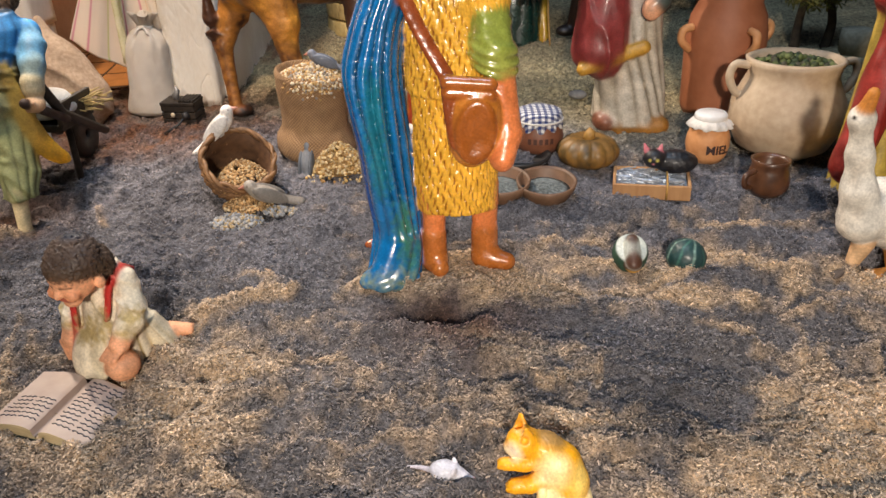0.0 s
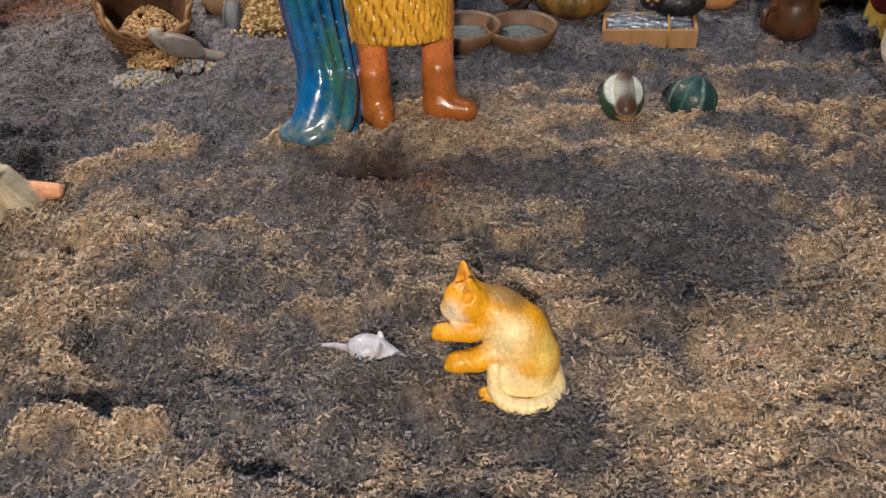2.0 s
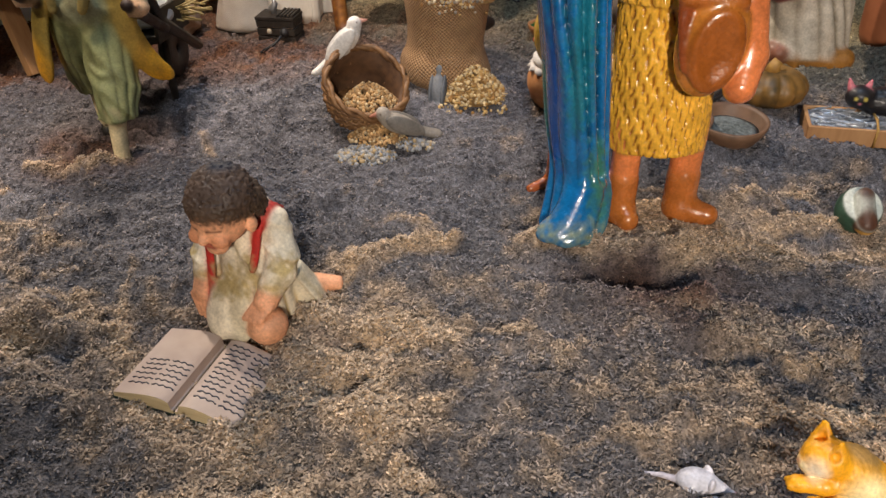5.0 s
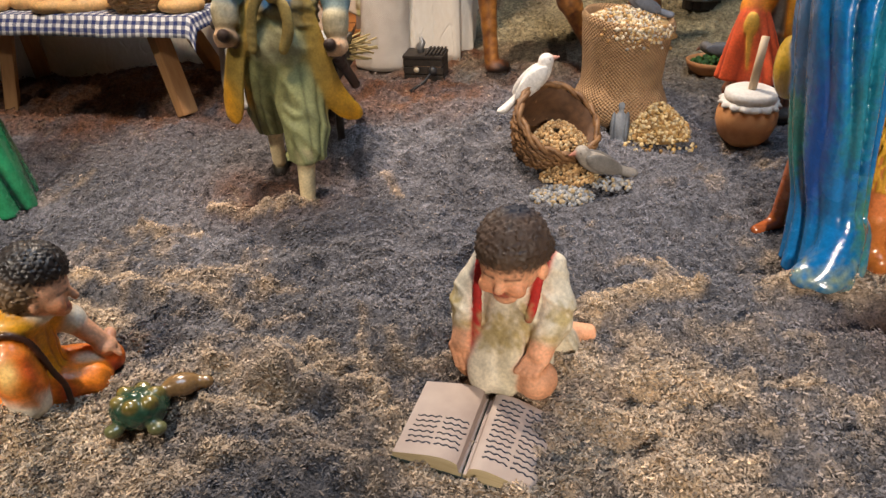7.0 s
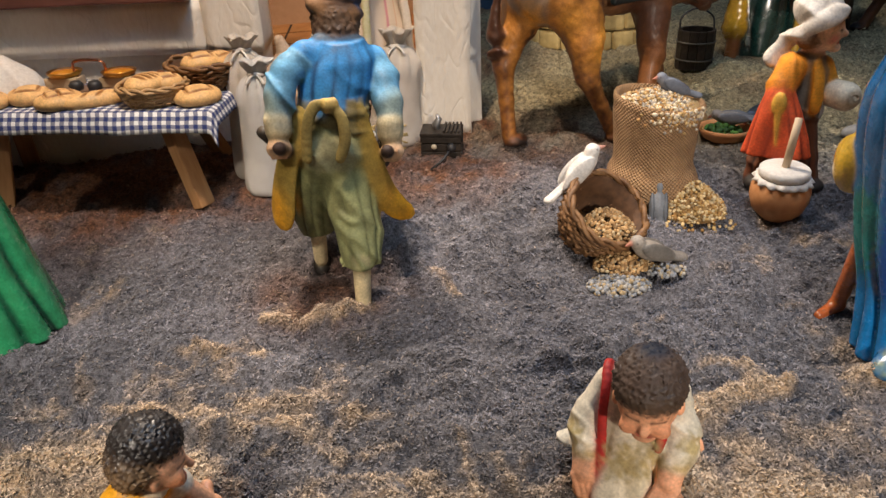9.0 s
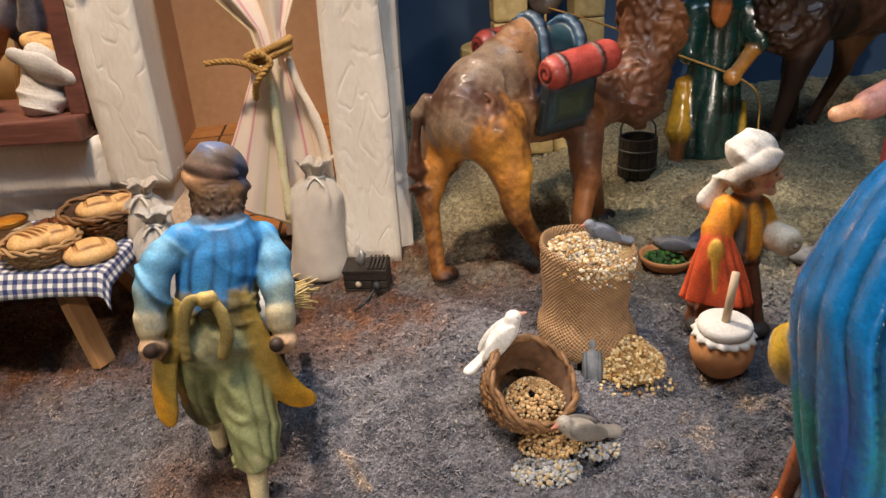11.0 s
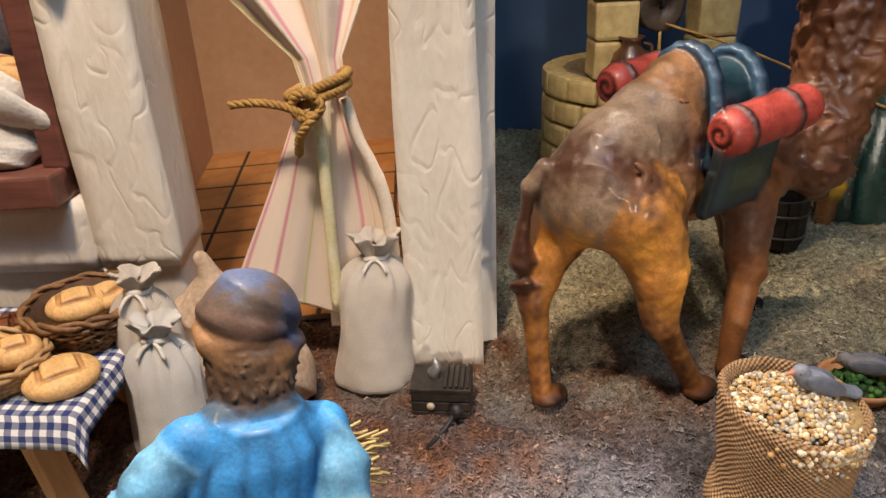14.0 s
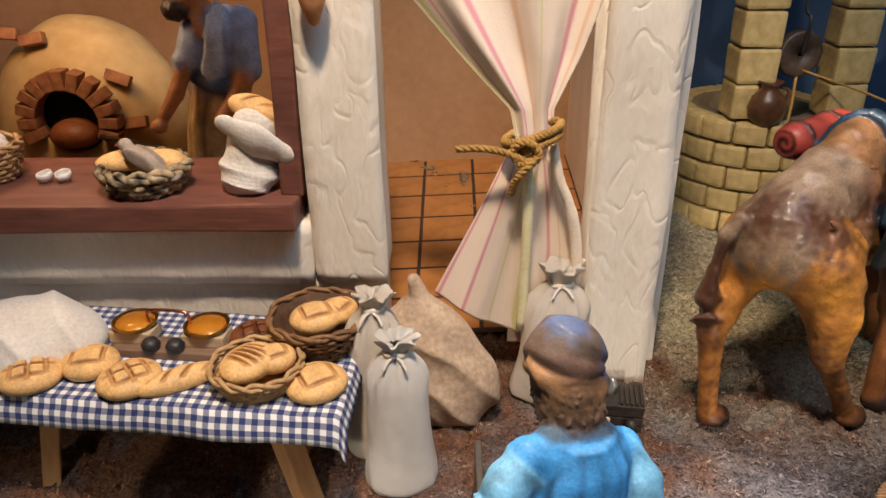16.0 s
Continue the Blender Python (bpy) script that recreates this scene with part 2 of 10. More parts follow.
MATTE, SATIN, GLOSS, RESIN = painted("paint_matte", 0.68, 0.03, 0.26, 0.22), painted("paint_satin", 0.48, 0.1, 0.26, 0.25), painted("paint_gloss", 0.24, 0.8, 0.2, 0.3), painted("paint_yellow_resin", 0.42, 0.1, 0.14, 0.3)


def near_surface(d, ripple, p):
    """Adds a ripple to a distance field where the surface is near."""
    if ripple is None:
        return d
    near = np.abs(d) < 0.009
    d = np.array(d)
    if near.any():
        d[near] += ripple(p[near])
    return d


class Clay:
    """A modelled figure: rounded masses melted together on a grid, painted area by area, as one mesh."""

    def __init__(self, cell=0.0016):
        self.cell, self.masses = cell, []

    def _add(self, field, low, high, colour, melt, kind, tint, wash=None):
        """wash: a ripple and the second colour that is mixed in along its grooves."""
        self.masses.append((field, np.array(low, float), np.array(high, float), lin(colour), melt, kind, (wash[0], lin(wash[1])) if wash and wash[0] and wash[1] else tint))
        return self

    def ball(self, c, r, colour, melt=0.004, turn=(0, 0, 0), kind="+", tint=0.0, ripple=None):
        c, r = np.array(c, float), np.array([r] * 3 if np.isscalar(r) else r, float)
        rot = np.array(Euler([radians(a) for a in turn]).to_matrix()).T

        def field(p):
            q = (p - c) @ rot.T
            k = np.sqrt(((q / r) ** 2).sum(-1)) + 1e-9
            k2 = np.sqrt(((q / r ** 2) ** 2).sum(-1)) + 1e-9
            return near_surface(k * (k - 1) / k2, ripple, q)
        reach = r.max() * 1.05
        return self._add(field, c - reach, c + reach, colour, melt, kind, tint)

    def limb(self, a, b, ra, rb, colour, melt=0.004, kind="+", tint=0.0, flat=1.0, across=(1, 0, 0), ripple=None):
        """A tapered rounded bar from a to b; flat squeezes it along the direction across."""
        a, b, w = np.array(a, float), np.array(b, float), np.array(across, float) / np.linalg.norm(across)
        ab = b - a

        def field(p):
            q = p - a
            h = np.clip((q @ ab) / (ab @ ab), 0, 1)
            off = q - h[..., None] * ab
            if flat != 1.0:
                off = off + (off @ w)[..., None] * w * (1 / flat - 1)
            d = np.sqrt((off ** 2).sum(-1)) - (ra + (rb - ra) * h)
            return near_surface(d, ripple, p) * (flat if flat < 1 else 1.0)
        r = max(ra, rb) * max(1.0, flat)
        return self._add(field, np.minimum(a, b) - r, np.maximum(a, b) + r, colour, melt, kind, tint)

    def chain(self, points, radii, colour, melt=0.003, **k):
        for i in range(len(points) - 1):
            self.limb(points[i], points[i + 1], radii[i], radii[i + 1], colour, melt, **k)
        return self

    def cone(self, low, high, r0, r1, colour, melt=0.004, folds=0, depth=0.0, phase=0.0, squeeze=1.0, tint=0.0, kind="+", ripple=None, wash=None):
        """An upright flared mass (skirt, robe) with pleats; squeeze is depth over width."""
        low, high = np.array(low, float), np.array(high, float)
        tall = high[2] - low[2]

        def field(p):
            h = np.clip((p[..., 2] - low[2]) / tall, 0, 1)
            cx, cy = low[0] + (high[0] - low[0]) * h, low[1] + (high[1] - low[1]) * h
            u, v = p[..., 0] - cx, (p[..., 1] - cy) / squeeze
            ang = np.arctan2(v, u)
            r = r0 + (r1 - r0) * h
            if folds:
                r = r + depth * (1 - 0.6 * h) * (np.sin(ang * folds + phase + 3 * h) + 0.5 * np.sin(ang * (folds + 3) - phase))
            side = np.sqrt(u * u + v * v) - r
            side = near_surface(side, ripple, p)
            cap = np.abs(p[..., 2] - (low[2] + high[2]) / 2) - tall / 2
            return np.maximum(side, cap) * min(1.0, squeeze)
        r = (max(r0, r1) + 2 * depth) * max(1, squeeze)
        lo, hi = np.minimum(low, high) - (r, r, 0), np.maximum(low, high) + (r, r, 0)
        return self._add(field, lo, hi, colour, melt, kind, tint, (ripple, wash))

    def drape(self, keys, colour, melt=0.003, folds=9, seed=0.0, wash=None, ripple=None, kind="+", tint=0.0, sharp=0.65, twist=0.0):
        """A hanging cloth body from keys (height, x, y, half width, half depth, fold depth), low to high: rounded folds
        with sharp valleys, the colour wash mixed into the valleys.
        """
        k = np.array(keys, float)
        zz = np.linspace(k[0, 0], k[-1, 0], 161)
        col = [np.interp(zz, k[:, 0], k[:, i]) for i in range(1, 6)]
        ease = np.hanning(23)
        col = [np.convolve(np.pad(v, 11, mode="edge"), ease / ease.sum(), "valid") for v in col]

        def shape(p):
            cx, cy, rx, ry, deep = (np.interp(p[..., 2], zz, v) for v in col)
            u, v = (p[..., 0] - cx) / rx, (p[..., 1] - cy) / ry
            a = np.arctan2(v, u) + twist * (p[..., 2] - k[0, 0])
            b = 0.5 * folds * a + 0.9 * np.sin(a + seed) + 0.6 * np.sin(2 * a + 1.7 * seed) + 0.35 * np.sin(p[..., 2] * 55 + 3 * a)
            return u, v, rx, ry, deep * (np.abs(np.sin(b)) ** sharp - 0.62) * (0.30 + 0.70 * (0.5 + 0.5 * np.sin(2 * a + 2.1 * seed + p[..., 2] * 22)))

        def field(p):
            u, v, rx, ry, wave = shape(p)
            rad = np.sqrt(u * u + v * v) + 1e-9
            side = near_surface((rad - 1) * rad / (np.sqrt((u / rx) ** 2 + (v / ry) ** 2) + 1e-9) - wave, ripple, p)
            return np.maximum(side, np.abs(p[..., 2] - (zz[0] + zz[-1]) / 2) - (zz[-1] - zz[0]) / 2)
        reach = np.array([k[:, 3].max(), k[:, 4].max(), 0]) + (0.004, 0.004, 0)
        lo, hi = np.append(k[:, 1:3].min(0), k[0, 0]) - reach, np.append(k[:, 1:3].max(0), k[-1, 0]) + reach
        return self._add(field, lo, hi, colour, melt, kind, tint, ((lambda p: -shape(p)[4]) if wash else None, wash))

    def strip(self, points, radii, colour, normal, thin=0.3, melt=0.002, **k):
        """A flat band of cloth along points, squeezed along the given direction."""
        return self.chain([tuple(q) for q in spline(points, 4)], list(np.interp(np.linspace(0, 1, 4 * len(points) - 3), np.linspace(0, 1, len(radii)), radii)), colour, melt, flat=thin, across=normal, **k)

    def box(self, c, half, colour, melt=0.002, turn=(0, 0, 0), soft=0.002, kind="+", tint=0.0):
        c, half = np.array(c, float), np.array(half, float)
        rot = np.array(Euler([radians(a) for a in turn]).to_matrix()).T

        def field(p):
            q = np.abs((p - c) @ rot.T) - half + soft
            return np.sqrt((np.maximum(q, 0) ** 2).sum(-1)) + np.minimum(q.max(-1), 0) - soft
        reach = np.linalg.norm(half)
        return self._add(field, c - reach, c + reach, colour, melt, kind, tint)

    def mesh(self, name):
        s = self.cell
        solid = [m for m in self.masses if m[5] in "+-"]
        low = np.min([m[1] for m in solid if m[5] == "+"], 0) - 4 * s
        high = np.max([m[2] for m in solid if m[5] == "+"], 0) + 4 * s
        n = np.ceil((high - low) / s).astype(int) + 1
        axes = [(low[i] + s * np.arange(n[i])).astype(np.float32) for i in range(3)]
        d = np.full(n, 0.03, np.float32)
        for field, lo, hi, _, melt, kind, _ in solid:
            m = melt + 3 * s
            a = np.clip(np.floor((lo - m - low) / s).astype(int), 0, n)
            b = np.clip(np.ceil((hi + m - low) / s).astype(int) + 1, 0, n)
            if (b <= a).any():
                continue
            sub = tuple(slice(a[i], b[i]) for i in range(3))
            p = np.stack(np.meshgrid(*[axes[i][sub[i]] for i in range(3)], indexing="ij"), -1)
            f, old = field(p), d[sub]
            if kind == "+":
                h = np.clip(0.5 + 0.5 * (old - f) / melt, 0, 1)
                d[sub] = old + (f - old) * h - melt * h * (1 - h)
            else:
                h = np.clip(0.5 - 0.5 * (old + f) / melt, 0, 1)
                d[sub] = old + (-f - old) * h + melt * h * (1 - h)
        inside = d < 0
        c = np.zeros(n - 1, np.int8)
        for i in (0, 1):
            for j in (0, 1):
                for k in (0, 1):
                    c += inside[i:n[0] - 1 + i, j:n[1] - 1 + j, k:n[2] - 1 + k]
        cells = np.argwhere((c > 0) & (c < 8))
        corner = {(i, j, k): d[cells[:, 0] + i, cells[:, 1] + j, cells[:, 2] + k] for i in (0, 1) for j in (0, 1) for k in (0, 1)}
        total, count = np.zeros((len(cells), 3)), np.zeros(len(cells))
        for e in range(3):
            for i in (0, 1):
                for j in (0, 1):
                    p0, p1 = [0, 0, 0], [0, 0, 0]
                    o = [x for x in range(3) if x != e]
                    p0[o[0]] = p1[o[0]] = i
                    p0[o[1]] = p1[o[1]] = j
                    p1[e] = 1
                    v0, v1 = corner[tuple(p0)], corner[tuple(p1)]
                    cross = (v0 < 0) != (v1 < 0)
                    f = np.where(cross, v0 / np.where(cross, v0 - v1, 1), 0)
                    pt = np.tile(np.array(p0, float), (len(cells), 1))
                    pt[:, e] = f
                    total += pt * cross[:, None]
                    count += cross
        verts = low + s * (cells + total / count[:, None])
        index = np.full(n - 1, -1, np.int64)
        index[tuple(cells.T)] = np.arange(len(cells))
        faces = []
        for e in range(3):
            o = [(e + 1) % 3, (e + 2) % 3]
            cut = [slice(1, n[x] - 1) for x in range(3)]
            lo_s, hi_s = list(cut), list(cut)
            lo_s[e], hi_s[e] = slice(0, n[e] - 1), slice(1, n[e])
            a, b = inside[tuple(lo_s)], inside[tuple(hi_s)]
            at = np.argwhere(a != b)
            if not len(at):
                continue
            start = np.array([0 if x == e else 1 for x in range(3)])
            g = at + start
            flip = b[tuple(at.T)]
            quad = []
            for du, dv in ((0, 0), (-1, 0), (-1, -1), (0, -1)):
                q = g.copy()
                q[:, o[0]] += du
                q[:, o[1]] += dv
                quad.append(index[tuple(q.T)])
            quad = np.stack(quad, 1)
            quad[flip] = quad[flip][:, ::-1]
            faces.append(quad)
        faces = np.concatenate(faces)
        faces = faces[(faces >= 0).all(1)]
        weight, colour = np.full(len(verts), 1e-9), np.zeros((len(verts), 3))
        for field, lo, hi, col, melt, kind, tint in self.masses:
            near = ((verts > lo - 0.006) & (verts < hi + 0.006)).all(1)
            if kind == "-" and tint == 0 or not near.any():
                continue
            f = field(verts[near])
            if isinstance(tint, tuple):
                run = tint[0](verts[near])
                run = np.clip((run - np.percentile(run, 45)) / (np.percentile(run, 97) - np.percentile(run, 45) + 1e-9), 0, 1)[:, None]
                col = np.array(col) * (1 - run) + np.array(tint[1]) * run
            if kind in "+-":
                w = np.exp(-np.abs(np.clip(f, -0.02, 0.02)) / (0.5 * s) if kind == "-" else -np.clip(f, -0.006, 0.02) / (0.5 * s))
                weight[near] += w
                colour[near] += w[:, None] * np.array(col)
            else:
                w = np.clip(0.5 - f / max(0.8 * s, tint), 0, 1)
                full = weight[near]
                colour[near] = colour[near] * (1 - w)[:, None] + (w * full)[:, None] * np.array(col)
        colour /= weight[:, None]
        me = bpy.data.meshes.new(name)
        me.from_pydata(verts.tolist(), [], faces.tolist())
        layer = me.color_attributes.new("paint", "FLOAT_COLOR", "POINT")
        layer.data.foreach_set("color", np.c_[colour, np.ones(len(verts))].astype(np.float32).ravel())
        me.polygons.foreach_set("use_smooth", np.ones(len(me.polygons), bool))
        return me

    def stand(self, name, at, finish, label, category, group="", turn=0.0, sink=0.001, size=1.0):
        ob = new(name, self.mesh(name))
        ob.data.materials.append(finish)
        ob.matrix_world = pose(at[0], at[1], (gz(*at[:2]) if len(at) < 3 else at[2]) - sink, 0, 0, turn) @ Matrix.Scale(size, 4)
        return tagged(ob, label, category, group)


def empty(name, m, label, category, group="", kind=""):
    ob = new(name)
    ob.empty_display_size = 0.01
    ob.matrix_world = m
    return tagged(ob, label, category, group, kind)


def part(name, bm, material, parent=None, label="", smooth=True, m=None):
    """Links a bmesh as one mesh object, under a thing or a part."""
    me = bpy.data.meshes.new(name)
    bm.to_mesh(me)
    bm.free()
    if smooth:
        me.polygons.foreach_set("use_smooth", np.ones(len(me.polygons), bool))
    me.materials.append(material)
    ob = new(name, me)
    if parent:
        ob.parent = parent
    if m:
        ob.matrix_local = m
    return tagged(ob, label)


def from_grid(points, close_u=False, close_v=False):
    """A bmesh over a grid of points (rows x columns x 3)."""
    pts = np.asarray(points, float)
    bm = bmesh.new()
    rows, cols = pts.shape[:2]
    vs = [[bm.verts.new(pts[i, j]) for j in range(cols)] for i in range(rows)]
    for i in range(rows if close_u else rows - 1):
        for j in range(cols if close_v else cols - 1):
            bm.faces.new((vs[i][j], vs[i][(j + 1) % cols], vs[(i + 1) % rows][(j + 1) % cols], vs[(i + 1) % rows][j]))
    return bm


def lathe(profile, segs=40, wobble=0.0, seed=0, oval=1.0):
    """A turned body from (radius, height) pairs, a little uneven."""
    prof = np.array(profile, float)
    ang = np.arange(segs) * 2 * math.pi / segs
    wave = 1 + wobble * (np.sin(ang * 2 + seed) + 0.6 * np.sin(ang * 5 + 2.1 * seed))
    grid = np.zeros((len(prof), segs, 3))
    for i, (r, z) in enumerate(prof):
        grid[i, :, 0], grid[i, :, 1], grid[i, :, 2] = r * wave * np.cos(ang), r * wave * np.sin(ang) * oval, z
    bm = from_grid(grid, close_v=True)
    bm.verts.ensure_lookup_table()
    if prof[0][0] > 1e-5:
        bm.faces.new([bm.verts[j] for j in reversed(range(segs))])
    if prof[-1][0] > 1e-5:
        bm.faces.new([bm.verts[(len(prof) - 1) * segs + j] for j in range(segs)])
    bmesh.ops.remove_doubles(bm, verts=bm.verts, dist=1e-6)
    return bm


def spline(points, steps=8):
    """Catmull-Rom through the points."""
    p = [Vector(q) for q in points]
    p = [p[0] * 2 - p[1]] + p + [p[-1] * 2 - p[-2]]
    out = []
    for i in range(1, len(p) - 2):
        for s in range(steps):
            t = s / steps
            a, b, c, d = p[i - 1], p[i], p[i + 1], p[i + 2]
            out.append(0.5 * ((2 * b) + (c - a) * t + (2 * a - 5 * b + 4 * c - d) * t * t + (3 * b - a - 3 * c + d) * t ** 3))
    return out + [p[-2]]


def tube(points, radius, segs=8, closed=False, bm=None, flat=1.0):
    """A tube along points; radius a number or a list."""
    bm = bm or bmesh.new()
    pts = [Vector(p) for p in points]
    n = len(pts)
    rad = [radius] * n if np.isscalar(radius) else list(radius)
    side, rings = None, []
    for i in range(n):
        a, b = pts[i - 1] if (i or closed) else pts[0], pts[(i + 1) % n] if (i < n - 1 or closed) else pts[-1]
        way = (b - a).normalized() if (b - a).length > 1e-9 else Vector((0, 0, 1))
        if side is None:
            side = way.orthogonal().normalized()
        side = (side - way * side.dot(way)).normalized()
        up = way.cross(side)
        rings.append([bm.verts.new(pts[i] + rad[i] * (math.cos(k * 2 * math.pi / segs) * side + flat * math.sin(k * 2 * math.pi / segs) * up)) for k in range(segs)])
    for i in range(n if closed else n - 1):
        for k in range(segs):
            bm.faces.new((rings[i][k], rings[i][(k + 1) % segs], rings[(i + 1) % n][(k + 1) % segs], rings[(i + 1) % n][k]))
    if not closed:
        bm.faces.new(list(reversed(rings[0])))
        bm.faces.new(rings[-1])
    return bm


def brick_bm(sx, sy, sz, bevel=0.0, at=(0, 0, 0), turn=(0, 0, 0), bm=None, cuts=0, rough=0.0, seed=0):
    """A bevelled, slightly uneven block."""
    one = bmesh.new()
    bmesh.ops.create_cube(one, size=1, matrix=Matrix.Diagonal((sx, sy, sz, 1)))
    if bevel:
        bmesh.ops.bevel(one, geom=one.edges[:], offset=bevel, segments=2, affect="EDGES", profile=0.6)
    if cuts:
        bmesh.ops.subdivide_edges(one, edges=one.edges[:], cuts=cuts, use_grid_fill=True)
    if rough:
        for v in one.verts:
            v.co += Vector(noise.noise_vector(v.co * 60 + Vector((seed, seed * 2.1, 0)))) * rough
    bmesh.ops.transform(one, matrix=pose(*at, *turn), verts=one.verts)
    if bm is None:
        return one
    me = bpy.data.meshes.new("tmp")
    one.to_mesh(me)
    one.free()
    bm.from_mesh(me)
    bpy.data.meshes.remove(me)
    return bm


def raw_mesh(name, verts, faces, material, colours=None, smooth=False):
    me = bpy.data.meshes.new(name)
    me.from_pydata(verts, [], faces)
    if colours is not None:
        layer = me.color_attributes.new("paint", "FLOAT_COLOR", "POINT")
        layer.data.foreach_set("color", np.c_[colours, np.ones(len(colours))].astype(np.float32).ravel())
    if smooth:
        me.polygons.foreach_set("use_smooth", np.ones(len(me.polygons), bool))
    me.materials.append(material)
    return me

# ---- materials ----
PLASTER = surface("white_plaster", (0.74, 0.67, 0.57), (0.86, 0.81, 0.72), 0.85, 180, 14, 0.4, 0.001, mix=0.7, crease=(34, 0.0011), stretch=(1.7, 1.7, 0.8))
INNER = surface("inner_plaster", (0.37, 0.205, 0.10), (0.48, 0.29, 0.155), 0.85, 120, 8, 0.3, 0.001, mix=0.7)
BEAM = surface("red_brown_wood", (0.10, 0.035, 0.025), (0.19, 0.072, 0.05), 0.55, 160, 20, 0.6, 0.0012, stretch=(0.25, 1, 1))
PINE = surface("pine_wood", (0.34, 0.17, 0.07), (0.48, 0.27, 0.12), 0.6, 260, 40, 0.3, 0.0005, stretch=(1, 1, 0.15))
TERRACOTTA = surface("terracotta", (0.50, 0.21, 0.075), (0.66, 0.33, 0.14), 0.65, 160, 30, 0.2, 0.0006)
TILE = surface("floor_tile", (0.32, 0.13, 0.035), (0.45, 0.20, 0.06), 0.5, 90, 30, 0.2, 0.0006)
GROUT = surface("dark_grout", (0.03, 0.018, 0.01), (0.06, 0.035, 0.02), 0.9)
CREAM_CLAY = surface("cream_clay", (0.40, 0.29, 0.19), (0.54, 0.42, 0.29), 0.6, 150, 18, 0.25, 0.0006)
BROWN_GLAZE = surface("brown_glaze", (0.05, 0.02, 0.01), (0.12, 0.05, 0.022), 0.35, 120, 30, 0.2, 0.0005, coat=0.3)
DARK_WOOD = surface("dark_wood", (0.012, 0.009, 0.007), (0.045, 0.034, 0.025), 0.6, 250, 40, 0.5, 0.0006)
IRON = surface("black_iron", (0.012, 0.012, 0.013), (0.03, 0.03, 0.032), 0.5, 300, 40, 0.2, 0.0003)
WHITE_CLOTH = surface("white_cloth", (0.58, 0.54, 0.49), (0.76, 0.72, 0.66), 0.95, 420, 30, 0.5, 0.0008, sheen=0.3)
WICKER = surface("wicker", (0.10, 0.045, 0.016), (0.27, 0.14, 0.055), 0.6, 250, 60, 0.3, 0.0005)
PALE_WICKER = surface("pale_wicker", (0.30, 0.17, 0.07), (0.50, 0.32, 0.15), 0.65, 250, 60, 0.3, 0.0005)
DOUGH = surface("bread_crust", (0.40, 0.20, 0.065), (0.60, 0.36, 0.14), 0.6, 150, 60, 0.25, 0.0006, mix=0.6)
DARK_DOUGH = surface("dark_bread_crust", (0.22, 0.09, 0.03), (0.36, 0.17, 0.06), 0.6, 150, 60, 0.25, 0.0006)
ROPE = surface("straw_rope", (0.26, 0.13, 0.025), (0.46, 0.27, 0.07), 0.7, 500, 60, 0.4, 0.0005)
STONE = surface("painted_stone", (0.36, 0.25, 0.09), (0.58, 0.44, 0.19), 0.6, 120, 30, 0.4, 0.001, mix=0.6)
BACKDROP = surface("blue_backdrop", (0.022, 0.05, 0.105), (0.04, 0.08, 0.15), 0.8, 30, 3, 0.1, 0.001, mix=0.75)
COPPER = surface("copper", (0.55, 0.22, 0.12), (0.75, 0.36, 0.22), 0.25, metal=1.0)
BRASS = surface("brass", (0.45, 0.22, 0.04), (0.65, 0.38, 0.09), 0.3, metal=1.0)
DARK_ROOM = surface("dark_room_wall", (0.06, 0.055, 0.05), (0.09, 0.085, 0.08), 0.9, 20, 2, 0.1)


def attribute_material(name, rough, spread=0.35, relief=0.0):
    """The colour of each small piece from the mesh, varied a little from piece to piece."""
    m, t, b = node_material(name, rough)
    n, l = t.nodes, t.links
    paint, island = n.new("ShaderNodeAttribute"), n.new("ShaderNodeNewGeometry")
    paint.attribute_name = "paint"
    level, out = n.new("ShaderNodeMapRange"), n.new("ShaderNodeVectorMath")
    level.inputs["To Min"].default_value, level.inputs["To Max"].default_value = 1 - spread, 1 + spread
    out.operation = "SCALE"
    l.new(island.outputs["Random Per Island"], level.inputs["Value"])
    l.new(paint.outputs["Color"], out.inputs[0])
    l.new(level.outputs["Result"], out.inputs["Scale"])
    l.new(out.outputs["Vector"], b.inputs["Base Color"])
    return m


CHIPS = attribute_material("wood_chips", 0.85)
SEEDS = attribute_material("seeds", 0.8, 0.25)


